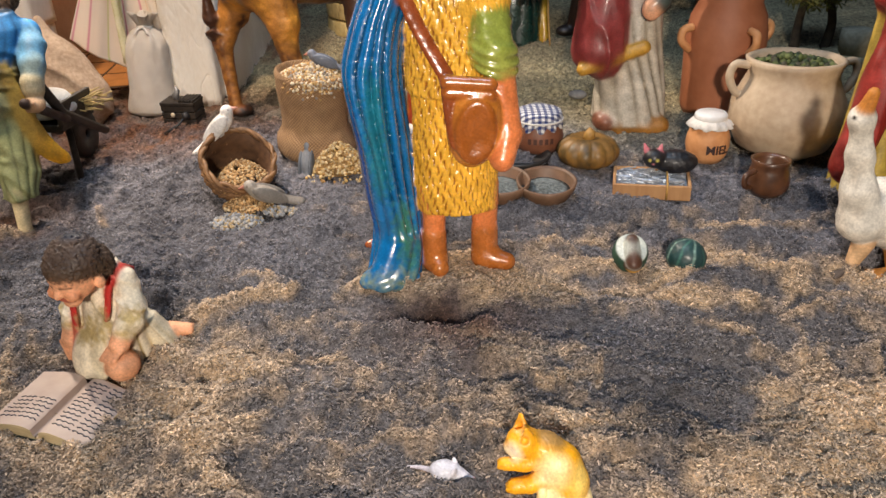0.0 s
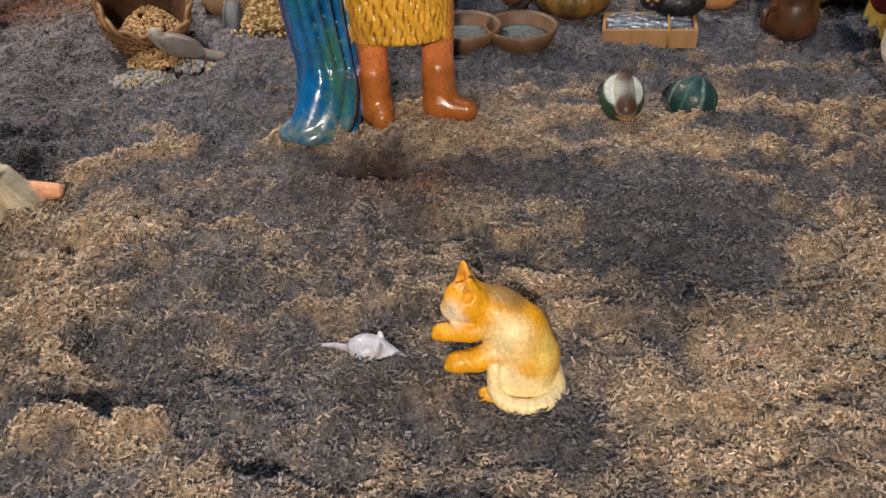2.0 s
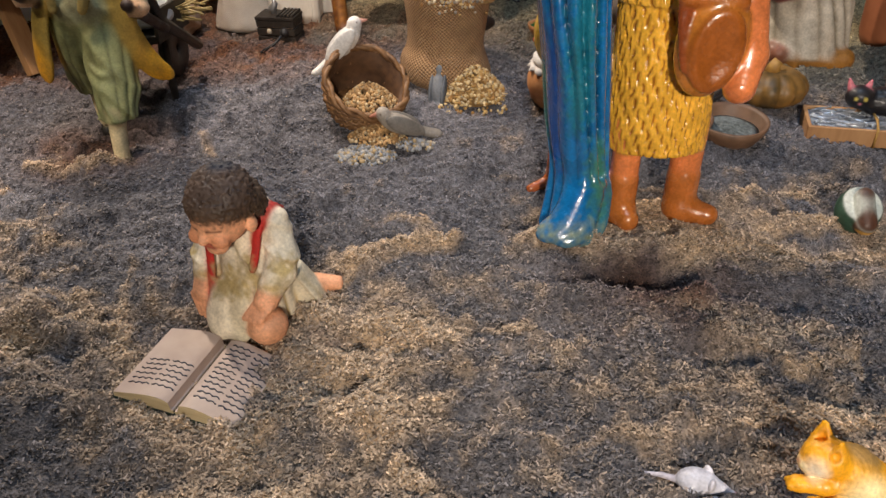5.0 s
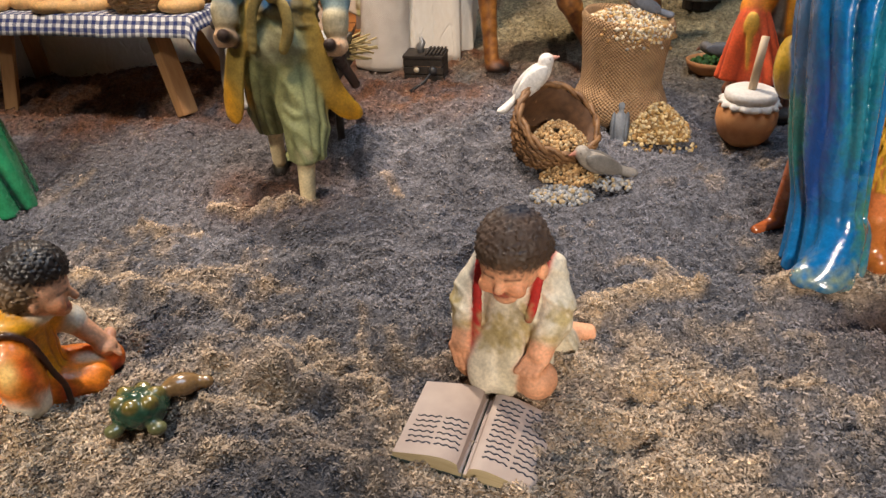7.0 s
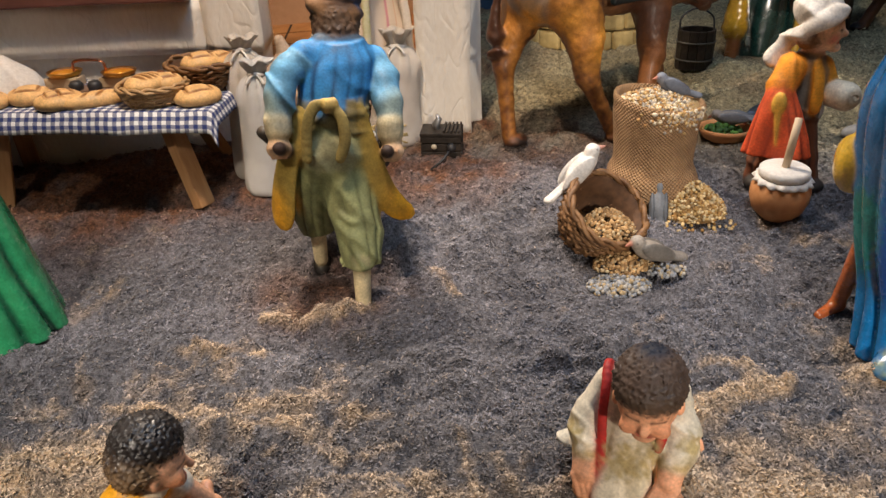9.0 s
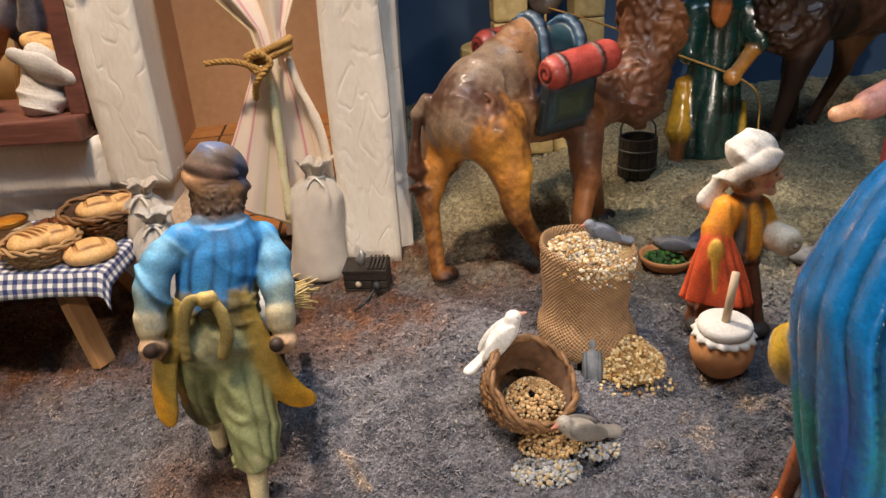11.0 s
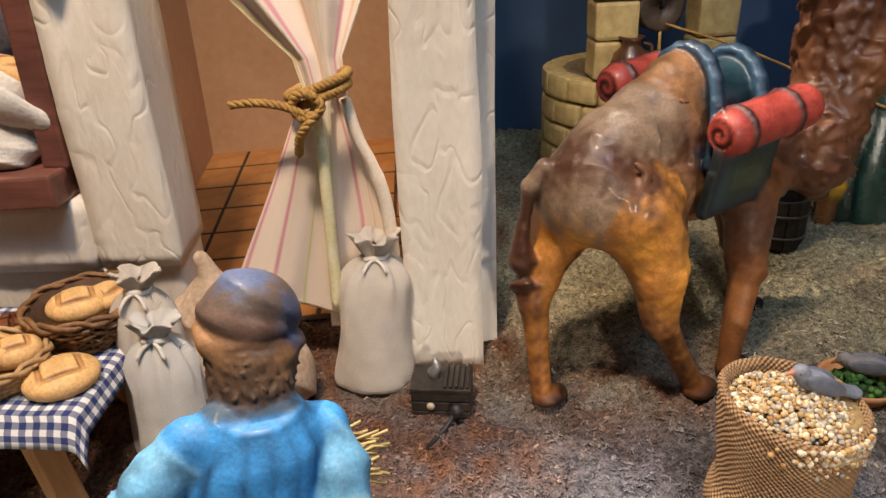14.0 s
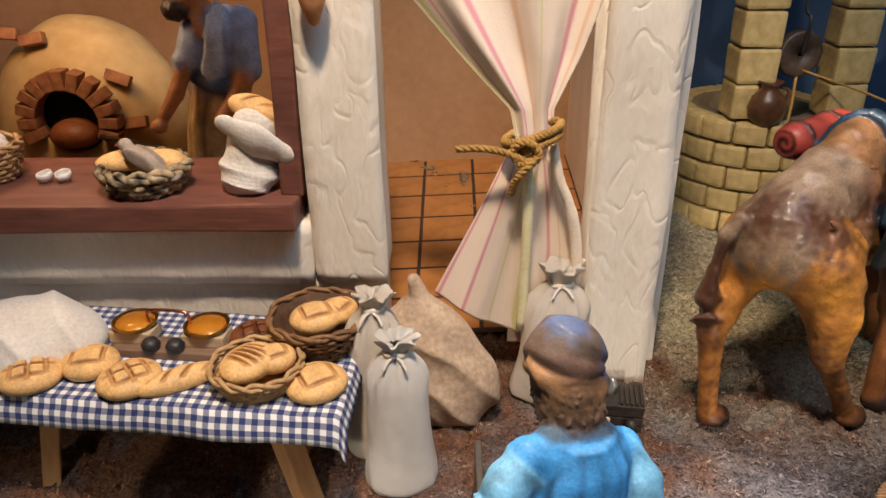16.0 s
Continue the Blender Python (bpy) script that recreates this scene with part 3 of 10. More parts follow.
def ground_material():
    m, t, b = node_material("loose_ground", 0.95)
    n, l = t.nodes, t.links
    paint, place = n.new("ShaderNodeAttribute"), n.new("ShaderNodeTexCoord")
    paint.attribute_name = "paint"
    fine, mid = n.new("ShaderNodeTexNoise"), n.new("ShaderNodeTexNoise")
    fine.inputs["Scale"].default_value, mid.inputs["Scale"].default_value = 900, 260
    fine.inputs["Detail"].default_value, mid.inputs["Detail"].default_value = 3, 4
    for s in (fine, mid):
        l.new(place.outputs["Object"], s.inputs["Vector"])
    sum_, level, out = n.new("ShaderNodeMath"), n.new("ShaderNodeMapRange"), n.new("ShaderNodeVectorMath")
    sum_.operation, out.operation = "ADD", "SCALE"
    l.new(fine.outputs["Fac"], sum_.inputs[0])
    l.new(mid.outputs["Fac"], sum_.inputs[1])
    level.inputs["From Min"].default_value, level.inputs["From Max"].default_value = 0.7, 1.3
    level.inputs["To Min"].default_value, level.inputs["To Max"].default_value = 0.25, 1.75
    l.new(sum_.outputs["Value"], level.inputs["Value"])
    l.new(paint.outputs["Color"], out.inputs[0])
    l.new(level.outputs["Result"], out.inputs["Scale"])
    l.new(out.outputs["Vector"], b.inputs["Base Color"])
    rise = n.new("ShaderNodeBump")
    rise.inputs["Strength"].default_value, rise.inputs["Distance"].default_value = 1.0, 0.003
    l.new(sum_.outputs["Value"], rise.inputs["Height"])
    l.new(rise.outputs["Normal"], b.inputs["Normal"])
    return m


# ---- ground ----
def sawdust(x, y):
    """How much tan sawdust colour a place takes, 0 to 1, thinned where shadows are painted."""
    v = smooth_noise(x * 0.6, y * 1.3, 5, 0.05) * 0.45 + smooth_noise(x * 0.8, y * 1.2, 6, 0.016) * 0.45 + smooth_noise(x, y, 7, 0.006) * 0.35
    front = np.clip((0.44 - y) / 0.16, 0, 1)
    v = v * 0.42 + 0.02 + 0.20 * front + 0.35 * ridges(x, y) + 0.45 * drifts(x, y) + 0.62 * np.minimum(1.3, swept(x, y)[0])
    for cx, cy, rx, ry, h in ((0.006, 0.412, 0.055, 0.026, 0.85), (-0.44, 0.285, 0.08, 0.035, 0.55), (-0.50, 0.36, 0.10, 0.07, 0.3), (0.21, 0.26, 0.06, 0.06, 0.40), (0.12, 0.44, 0.10, 0.03, 0.16), (-0.15, 0.33, 0.06, 0.04, 0.2)):
        v = v + bump(x, y, cx, cy, rx, ry, h)
    # cast shadows painted by less tan at (0.132, 0.318) and (-0.066, 0.230)
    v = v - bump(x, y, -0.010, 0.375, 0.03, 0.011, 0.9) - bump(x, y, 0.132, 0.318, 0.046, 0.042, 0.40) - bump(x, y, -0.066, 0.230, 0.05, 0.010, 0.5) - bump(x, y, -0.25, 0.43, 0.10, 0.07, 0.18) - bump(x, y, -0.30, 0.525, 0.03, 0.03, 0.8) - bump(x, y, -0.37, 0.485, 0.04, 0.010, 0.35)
    return np.clip((v - 0.16) * 1.9, 0, 1)


def ground_colour(x, y):
    grey, tan, beige, brown = (np.array(c) for c in (lin("636268"), lin("b49a7c"), lin("a09576"), lin("6c4832")))
    far = np.clip((y + 0.25 * x - 0.62) / 0.15, 0, 1)[..., None]
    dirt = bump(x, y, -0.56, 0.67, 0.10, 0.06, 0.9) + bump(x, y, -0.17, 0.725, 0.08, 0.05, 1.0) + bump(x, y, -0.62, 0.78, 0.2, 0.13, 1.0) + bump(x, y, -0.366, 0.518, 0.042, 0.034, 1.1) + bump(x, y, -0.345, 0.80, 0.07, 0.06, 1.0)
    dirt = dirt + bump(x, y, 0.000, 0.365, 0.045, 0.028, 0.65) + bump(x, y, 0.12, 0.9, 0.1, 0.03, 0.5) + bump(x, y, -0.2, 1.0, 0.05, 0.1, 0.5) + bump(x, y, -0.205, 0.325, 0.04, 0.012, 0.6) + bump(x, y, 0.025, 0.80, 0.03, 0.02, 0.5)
    dirt = np.clip(dirt * (0.75 + 0.5 * smooth_noise(x, y, 8, 0.02) + 0.3 * smooth_noise(x, y, 18, 0.008)), 0, 1)[..., None]
    dirt = np.maximum(dirt, (np.clip((y - 0.60) / 0.07, 0, 1) * np.clip((-0.20 - x + 0.04 * smooth_noise(x, y, 28, 0.03)) / 0.06, 0, 1) * np.clip(0.8 + 0.5 * smooth_noise(x, y, 29, 0.012), 0, 1))[..., None])
    # dark brown earth of two hollows, with their shade put into the colour
    soil_shade = np.clip(bump(x, y, -0.010, 0.379, 0.024, 0.0085, 1.6) + bump(x, y, -0.365, 0.522, 0.022, 0.016, 1.1), 0, 1)[..., None]
    s = sawdust(x, y)[..., None] * (1 - soil_shade)
    near = (grey + (np.array(lin("635f60")) - grey) * np.clip((0.46 - y) / 0.12, 0, 1)[..., None]) * (1 - 0.04 * np.clip((0.50 - y) / 0.12, 0, 1) + 0.25 * smooth_noise(x, y, 9, 0.05) + 0.18 * smooth_noise(x, y, 19, 0.012))[..., None]
    c = near * (1 - far) + beige * (1 + 0.2 * smooth_noise(x, y, 20, 0.03))[..., None] * far
    c = c * (1 - dirt) + brown * dirt
    c = c * (1 - soil_shade) + np.array(lin("341f13")) * soil_shade
    s = s * (1 - 0.6 * far) * (1 - 0.7 * dirt)
    return c * (1 - s) + tan * s


def crumbs(x, y):
    """Small lumps and clods of the loose ground."""
    clod = 0.0120 * np.maximum(0, smooth_noise(x * 0.8, y * 1.1, 23, 0.014) - 0.22) * np.clip(0.4 + 1.4 * smooth_noise(x, y, 24, 0.05), 0, 1) * np.clip((0.72 - y) / 0.1, 0.3, 1)
    return clod + 0.0046 * smooth_noise(x * 0.45, y * 1.3 + 0.25 * x, 25, 0.018) + 0.0038 * np.abs(smooth_noise(x, y, 21, 0.0095)) - 0.0016 + 0.0022 * smooth_noise(x, y, 22, 0.0045)


def build_ground():
    xs = np.concatenate([np.linspace(-1.5, -0.74, 16)[:-1], np.arange(-0.74, 0.42, 0.0022), np.linspace(0.42, 1.3, 20)[1:]])
    ys = np.concatenate([np.linspace(-1.2, 0.12, 14)[:-1], np.concatenate([np.arange(0.12, 0.56, 0.0022), np.arange(0.56, 0.86, 0.003)]), np.arange(0.86, 1.2, 0.006)])
    gx, gy = np.meshgrid(xs, ys)
    inside = np.clip((gy - 0.05) / 0.1, 0, 1)
    rough = crumbs(gx, gy)
    z = board(gx, gy) + (heaps(gx, gy) + rough) * inside
    n = len(xs)
    verts = np.stack([gx, gy, z], -1).reshape(-1, 3)
    i = (np.arange(len(ys) - 1)[:, None] * n + np.arange(n - 1)).ravel()
    faces = np.stack([i, i + 1, i + n + 1, i + n], 1)
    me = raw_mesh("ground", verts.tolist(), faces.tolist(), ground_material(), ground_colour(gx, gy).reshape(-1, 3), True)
    tagged(new("ground", me), "grey-brown sand and sawdust ground of the display board", "ground", kind="structure")


def scatter(name, count, box, size, thick, prefer, label, seed):
    """Loose wood shavings: short bent slivers lying on the ground, each with its own colour."""
    rng = np.random.default_rng(seed)
    x, y = rng.uniform(box[0], box[2], count), rng.uniform(box[1], box[3], count)
    keep = rng.random(count) < prefer(x, y)
    x, y = x[keep], y[keep]
    n = len(x)
    long, wide = rng.uniform(size[0], size[1], n), rng.uniform(thick[0], thick[1], n)
    yaw, lift = rng.normal(0, 1.2, n), rng.uniform(0.0, 0.0013, n)
    ux, uy = np.cos(yaw), np.sin(yaw)
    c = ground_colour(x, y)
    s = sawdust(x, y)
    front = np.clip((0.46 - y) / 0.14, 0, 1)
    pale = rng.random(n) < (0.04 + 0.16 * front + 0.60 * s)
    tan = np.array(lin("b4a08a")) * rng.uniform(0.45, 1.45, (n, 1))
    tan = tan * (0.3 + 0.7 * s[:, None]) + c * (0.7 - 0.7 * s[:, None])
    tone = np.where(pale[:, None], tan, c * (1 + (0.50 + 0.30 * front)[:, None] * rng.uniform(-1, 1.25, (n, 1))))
    verts = np.zeros((n, 4, 3))
    tilt, cant = rng.normal(0, 0.30, n), rng.normal(0, 0.4, n)
    level = board(x, y) + heaps(x, y) + crumbs(x, y)
    for k, (a, b) in enumerate(((-1, -1), (1, -1), (1, 1), (-1, 1))):
        dx, dy = ux * a * long / 2 - uy * b * wide / 2, uy * a * long / 2 + ux * b * wide / 2
        verts[:, k, 0], verts[:, k, 1] = x + dx, y + dy
        verts[:, k, 2] = level + SLOPE_X * dx + SLOPE_Y * dy + lift + 0.0005 + tilt * a * long / 2 + cant * b * wide / 2
    faces = np.arange(n)[:, None] * 4 + [0, 1, 2, 3]
    me = raw_mesh(name, verts.reshape(-1, 3).tolist(), faces.tolist(), CHIPS, np.repeat(tone, 4, 0))
    tagged(new(name, me), label, "wood shavings", kind="stuff")


build_ground()
scatter("wood_shavings", 640000, (-0.62, 0.15, 0.32, 0.60), (0.0008, 0.0024), (0.0003, 0.0008), lambda x, y: np.clip(0.40 + 0.5 * sawdust(x, y) + 0.45 * smooth_noise(x * 0.6, y, 51, 0.007), 0.04, 1) * np.clip(1.0 - 1.6 * (y - 0.38), 0.4, 1), "tan and grey wood shavings strewn over the front ground", 3)
scatter("sawdust_flakes", 150000, (-0.72, 0.60, 0.34, 1.1), (0.0012, 0.0034), (0.0004, 0.0011), lambda x, y: np.clip(0.45 + 0.5 * smooth_noise(x, y, 52, 0.008), 0.05, 1), "fine sawdust flakes over the back ground", 4)


# ---- backdrop and room ----
def slab(name, points, thick, material, label, category, kind="structure"):
    """A wall standing on a line of ground points, of the given height range and thickness to its back."""
    (x0, y0), (x1, y1), z0, z1 = points
    a, b = Vector((x0, y0, 0)), Vector((x1, y1, 0))
    side = (b - a).normalized().cross(Vector((0, 0, 1))) * -thick
    bm = bmesh.new()
    low = [bm.verts.new(p + Vector((0, 0, z0))) for p in (a, b, b + side, a + side)]
    top = [bm.verts.new(p + Vector((0, 0, z1))) for p in (a, b, b + side, a + side)]
    bm.faces.new(low[::-1]), bm.faces.new(top)
    for i in range(4):
        bm.faces.new((low[i], low[(i + 1) % 4], top[(i + 1) % 4], top[i]))
    ob = part(name, bm, material, smooth=False)
    return tagged(ob, label, category, kind=kind)


slab("wall_north", ((-0.36, 1.15), (1.3, 1.04), -0.1, 0.75), 0.03, BACKDROP, "dusk-blue painted backdrop wall behind the display", "wall")
slab("wall_west", ((-1.5, 2.2), (-1.5, -1.2), -0.4, 2.2), -0.05, DARK_ROOM, "dim wall of the exhibition room", "wall")
slab("wall_east", ((1.3, -1.2), (1.3, 2.2), -0.4, 2.2), -0.05, DARK_ROOM, "dim wall of the exhibition room", "wall")
slab("wall_south", ((1.3, -1.2), (-1.5, -1.2), -0.4, 2.2), 0.05, DARK_ROOM, "dim wall of the exhibition room", "wall")


# ---- bakery house ----
def plaster_wall(name, x0, x1, y0, y1, z0, z1, label, seed, hole=None, parent=None, material=PLASTER, wave=0.0025):
    """A hand-made plaster block with creased, uneven faces."""
    bm = bmesh.new()
    bmesh.ops.create_cube(bm, size=1, matrix=Matrix.LocRotScale(((x0 + x1) / 2, (y0 + y1) / 2, (z0 + z1) / 2), None, (x1 - x0, y1 - y0, z1 - z0)))
    step = 0.008
    for axis, size in ((0, x1 - x0), (1, y1 - y0), (2, z1 - z0)):
        n = max(1, int(size / step))
        lo = (x0, y0, z0)[axis]
        for i in range(1, n):
            co, no = Vector((0, 0, 0)), Vector((0, 0, 0))
            co[axis], no[axis] = lo + size * i / n, 1
            bmesh.ops.bisect_plane(bm, geom=bm.verts[:] + bm.edges[:] + bm.faces[:], plane_co=co, plane_no=no)
    for v in bm.verts:
        p = v.co
        q = Vector((p.x * 14 + seed, p.y * 14, p.z * 9))
        crease = abs(noise.noise(Vector((p.x * 40 + seed, p.y * 40, p.z * 26))))
        v.co = p + Vector(noise.noise_vector(q)) * wave + Vector((0, -1, 0)) * max(0, 0.09 - crease) * 0.009
    ob = part(name, bm, material, parent)
    return ob if parent else tagged(ob, label, "wall", kind="structure")


ZT = 0.47
plaster_wall("wall_house_front", -0.490, -0.441, 0.760, 0.815, 0.17, ZT, "creased white plaster wall between window and doorway", 3)
plaster_wall("wall_house_pillar", -0.302, -0.2535, 0.758, 0.800, 0.086, ZT, "creased white plaster door pillar standing on sawdust", 7)
plaster_wall("wall_house_east", -0.262, -0.243, 0.780, 1.148, 0.085, ZT, "white plaster side wall of the bakery", 9, material=PLASTER)
plaster_wall("wall_house_parapet", -1.0, -0.4905, 0.760, 0.815, 0.17, 0.216, "white plaster wall under the bakery window", 11)
plaster_wall("wall_house_plinth", -1.0, -0.443, 0.768, 0.812, 0.03, 0.1695, "white plaster foot of the bakery wall", 13)
plaster_wall("wall_house_lintel", -1.0, -0.4905, 0.762, 0.812, 0.40, ZT, "white plaster over the bakery window", 15)
slab("wall_house_north", ((-1.0, 1.13), (-0.262, 1.13), 0.03, ZT), 0.018, INNER, "warm beige inner wall of the bakery", "wall")
slab("wall_house_west", ((-1.0, 0.8), (-1.0, 1.15), 0.0, ZT), -0.02, INNER, "warm beige inner wall of the bakery", "wall")
slab("wall_house_partition", ((-0.52, 0.90), (-0.52, 1.13), 0.08, ZT), 0.012, INNER, "beige partition wall inside the bakery", "wall")

bm = brick_bm(0.52, 0.098, 0.019, 0.002, cuts=5, rough=0.0014, seed=2)
sill = part("window_sill", bm, BEAM, m=None, smooth=False)
sill.matrix_world = pose(-0.7555, 0.7925, 0.2265)
tagged(sill, "thick red-brown wooden window counter of the bakery", "window sill", kind="structure")
bm = brick_bm(0.0155, 0.05, 0.20, 0.002, cuts=4, rough=0.0013, seed=5)
post = part("window_post", bm, BEAM, smooth=False)
post.matrix_world = pose(-0.4985, 0.786, 0.335, 0, 0.8, 0)
tagged(post, "red-brown wooden post beside the bakery window", "window frame", kind="structure")

floor = empty("floor", Matrix.Identity(4), "orange terracotta tile floor with dark joints inside the bakery", "floor", kind="structure")
fx0, fx1, fy0, fy1 = -1.0, -0.262, 0.815, 1.13
bm = bmesh.new()
bm.faces.new([bm.verts.new((x, y, board(x, y) + 0.0053)) for x, y in ((fx0, fy0), (fx1, fy0), (fx1, fy1), (fx0, fy1))])
part("joint_bed", bm, GROUT, floor, smooth=False)
tile_mesh = None
for i in range(13):
    for j in range(7):
        cx, cy = -0.2895 - 0.0545 * i, 0.842 + 0.0455 * j
        if cx < fx0 + 0.02 or cy > fy1 - 0.015:
            continue
        if tile_mesh is None:
            ob = part("tile", brick_bm(0.0512, 0.0422, 0.004, 0.0006), TILE, floor, smooth=False)
            tile_mesh = ob.data
        else:
            ob = new("tile", tile_mesh)
            ob.parent = floor
        ob.matrix_local = pose(cx, cy, float(board(cx, cy)) + 0.0042, 7, -2.5, 0)
inner = bpy.data.lights.new("bakery_lamp", "POINT")
inner.energy, inner.color, inner.shadow_soft_size = 1.1, (1.0, 0.58, 0.28), 0.03
lamp = tagged(new("bakery_lamp", inner), "warm lamp inside the bakery", "lamp", kind="structure")
lamp.location = (-0.72, 0.86, 0.42)


# ---- painted figures ----
SKIN = "d9a07c"


def strands(freq, depth, lean=2.0):
    """Long wavy locks running down a surface."""
    def f(p):
        x, y, z = p[..., 0], p[..., 1], p[..., 2]
        w = np.sin((x + 0.7 * y) * freq + lean * np.sin(z * freq * 0.22) + 1.7 * np.sin(z * freq * 0.11 + x * freq * 0.3))
        return depth * w * (0.65 + 0.35 * np.sin(z * freq * 0.35 + x * freq * 0.9))
    return f


def curls(freq, depth):
    def f(p):
        x, y, z = p[..., 0] * freq, p[..., 1] * freq, p[..., 2] * freq
        return depth * np.sin(x + 1.4 * np.sin(y)) * np.sin(y + 1.3 * np.sin(z)) * np.sin(z + 1.2 * np.sin(x))
    return f


def value_noise(x, y, z):
    """Smooth noise in -1..1 at points in cell units."""
    i, j, k = np.floor(x), np.floor(y), np.floor(z)
    u, v, w = x - i, y - j, z - k
    u, v, w = u * u * (3 - 2 * u), v * v * (3 - 2 * v), w * w * (3 - 2 * w)

    def h(a, b, c):
        s = np.sin(a * 127.1 + b * 311.7 + c * 74.7) * 43758.5453
        return (s - np.floor(s)) * 2 - 1
    lerp = lambda a, b, t: a + (b - a) * t
    return lerp(lerp(lerp(h(i, j, k), h(i + 1, j, k), u), lerp(h(i, j + 1, k), h(i + 1, j + 1, k), u), v),
                lerp(lerp(h(i, j, k + 1), h(i + 1, j, k + 1), u), lerp(h(i, j + 1, k + 1), h(i + 1, j + 1, k + 1), u), v), w)


def pleats(freq, depth, way=(1, 0.3, 0), sway=0.35):
    """Uneven cloth creases that run along the direction across which way is measured."""
    n = np.array(way, float) / np.linalg.norm(way)

    def f(p):
        u = p @ n
        rest = (p - u[..., None] * n) * 0.22
        q = (rest + u[..., None] * n) * freq / 3.6
        a = value_noise(q[..., 0] + 7.1, q[..., 1] + 3.3, q[..., 2])
        b = value_noise(q[..., 0] * 2.1 + 1.7, q[..., 1] * 2.1, q[..., 2] * 2.1 + 9.2)
        crest = np.clip(1 - 2.4 * np.abs(a), 0, 1) ** 1.4
        return depth * (0.7 - 2.0 * crest + 0.45 * b)
    return f


def locks(freq, depth, stain=False):
    """Carved fleece: wavy upright locks with deep narrow slits between them."""
    def f(p):
        x, y, z = p[..., 0], p[..., 1], p[..., 2]
        u = np.arctan2(y - 0.004, x + 0.003) * 0.027
        w = u * freq + 1.5 * np.sin(z * freq * 0.16 + u * 140) + 0.9 * np.sin(z * freq * 0.31 - u * 260)
        slit = np.clip(np.sin(w) - 0.1, 0, 1) * np.clip(0.35 + np.sin(z * freq * 0.21 + 2.3 * np.floor((w + 1.57) / 6.283)), 0, 1)
        return slit if stain else depth * (1.5 * slit - 0.35 * np.cos(w))
    return f


def shepherd():
    c = Clay(0.00105)
    wool = locks(2100, 0.0014)
    skin, boot = "dd8048", "b0672e"
    for x, y, r in ((-0.0182, -0.006, 0.0078), (0.0160, 0.000, 0.0088)):
        c.limb((x, y, 0.018), (x, y + 0.002, 0.056), r * 0.95, r * 1.08, skin, 0.002)
        c.limb((x, y + 0.001, 0.004), (x, y, 0.0235), r * 1.08, r * 1.06, boot, 0.001)
    c.limb((0.0165, -0.002, 0.004), (0.0310, -0.007, 0.0025), 0.0086, 0.0062, boot, 0.004)
    c.limb((-0.0180, -0.006, 0.003), (-0.0150, -0.014, 0.002), 0.0084, 0.0065, boot, 0.004)
    c.drape([(0.042, -0.003, 0.004, 0.0275, 0.0235, 0.001), (0.060, -0.003, 0.004, 0.0280, 0.0240, 0.0005), (0.100, -0.004, 0.004, 0.0262, 0.0225, 0.0003), (0.128, -0.005, 0.004, 0.0255, 0.0215, 0.0003)], "ecb23c", 0.002, 12, 1.0, ripple=wool)
    c.drape([(0.120, -0.005, 0.004, 0.0278, 0.0238, 0.001), (0.145, -0.005, 0.005, 0.0285, 0.0238, 0.0004), (0.175, -0.006, 0.006, 0.0300, 0.0235, 0.0003), (0.196, -0.006, 0.006, 0.0240, 0.0180, 0.0003)], "ecb440", 0.002, 12, 2.0, ripple=wool)
    c.masses[-1] = c.masses[-1][:6] + ((locks(2100, 1, True), lin("7a4410")),)
    c.masses[-2] = c.masses[-2][:6] + ((locks(2100, 1, True), lin("7a4410")),)
    c.limb((-0.006, 0.004, 0.198), (-0.006, 0.0, 0.216), 0.011, 0.010, SKIN, 0.004)
    c.ball((-0.006, -0.003, 0.228), (0.0165, 0.018, 0.02), SKIN, 0.003)
    c.ball((-0.006, 0.001, 0.236), (0.019, 0.02, 0.017), "4a3020", 0.003, ripple=curls(700, 0.001))
    c.ball((0.0150, -0.0040, 0.1780), (0.0165, 0.0175, 0.0200), "ecb440", 0.003, ripple=locks(2100, 0.0012))
    # near arm: rolled green sleeve, bare forearm behind the shoulder bag
    c.limb((0.0185, -0.009, 0.168), (0.0205, -0.016, 0.150), 0.0125, 0.0128, "8a9440", 0.004, ripple=pleats(420, 0.0010, (0.3, 0.2, 1)))
    for z, r, dx in ((0.1505, 0.0142, 0.0), (0.1445, 0.0146, 0.0005), (0.139, 0.0138, 0.001)):
        c.ball((0.0208 + dx, -0.0165, z), (r, r * 0.95, 0.0052), "98a04a", 0.0022, (14, 10, 0), ripple=pleats(500, 0.0005, (0.3, 0.2, 1)))
    c.limb((0.0235, -0.0175, 0.138), (0.0290, -0.0250, 0.100), 0.0098, 0.0088, "dd7f4a", 0.002)
    c.limb((0.0290, -0.0250, 0.100), (0.0255, -0.0320, 0.086), 0.0088, 0.0078, "dd7f4a", 0.003)
    # bag with a rolled flap
    c.ball((0.0085, -0.0315, 0.108), (0.0165, 0.0090, 0.0270), "c27a30", 0.002, (0, 6, 0))
    c.ball((0.0095, -0.0385, 0.105), (0.0125, 0.0040, 0.0200), "9c5620", 0.002, (0, 6, 0))
    c.ball((0.0095, -0.0420, 0.106), (0.0095, 0.0030, 0.0160), "a85a1e", 0.0015, (0, 6, 0), kind="-", tint=0.5)
    for dz, r in ((0.0, 0.0042), (-0.0062, 0.0036)):
        c.limb((-0.0070, -0.0345, 0.1345 + dz), (0.0185, -0.0345, 0.1325 + dz), r, r, "a85f26", 0.0012)
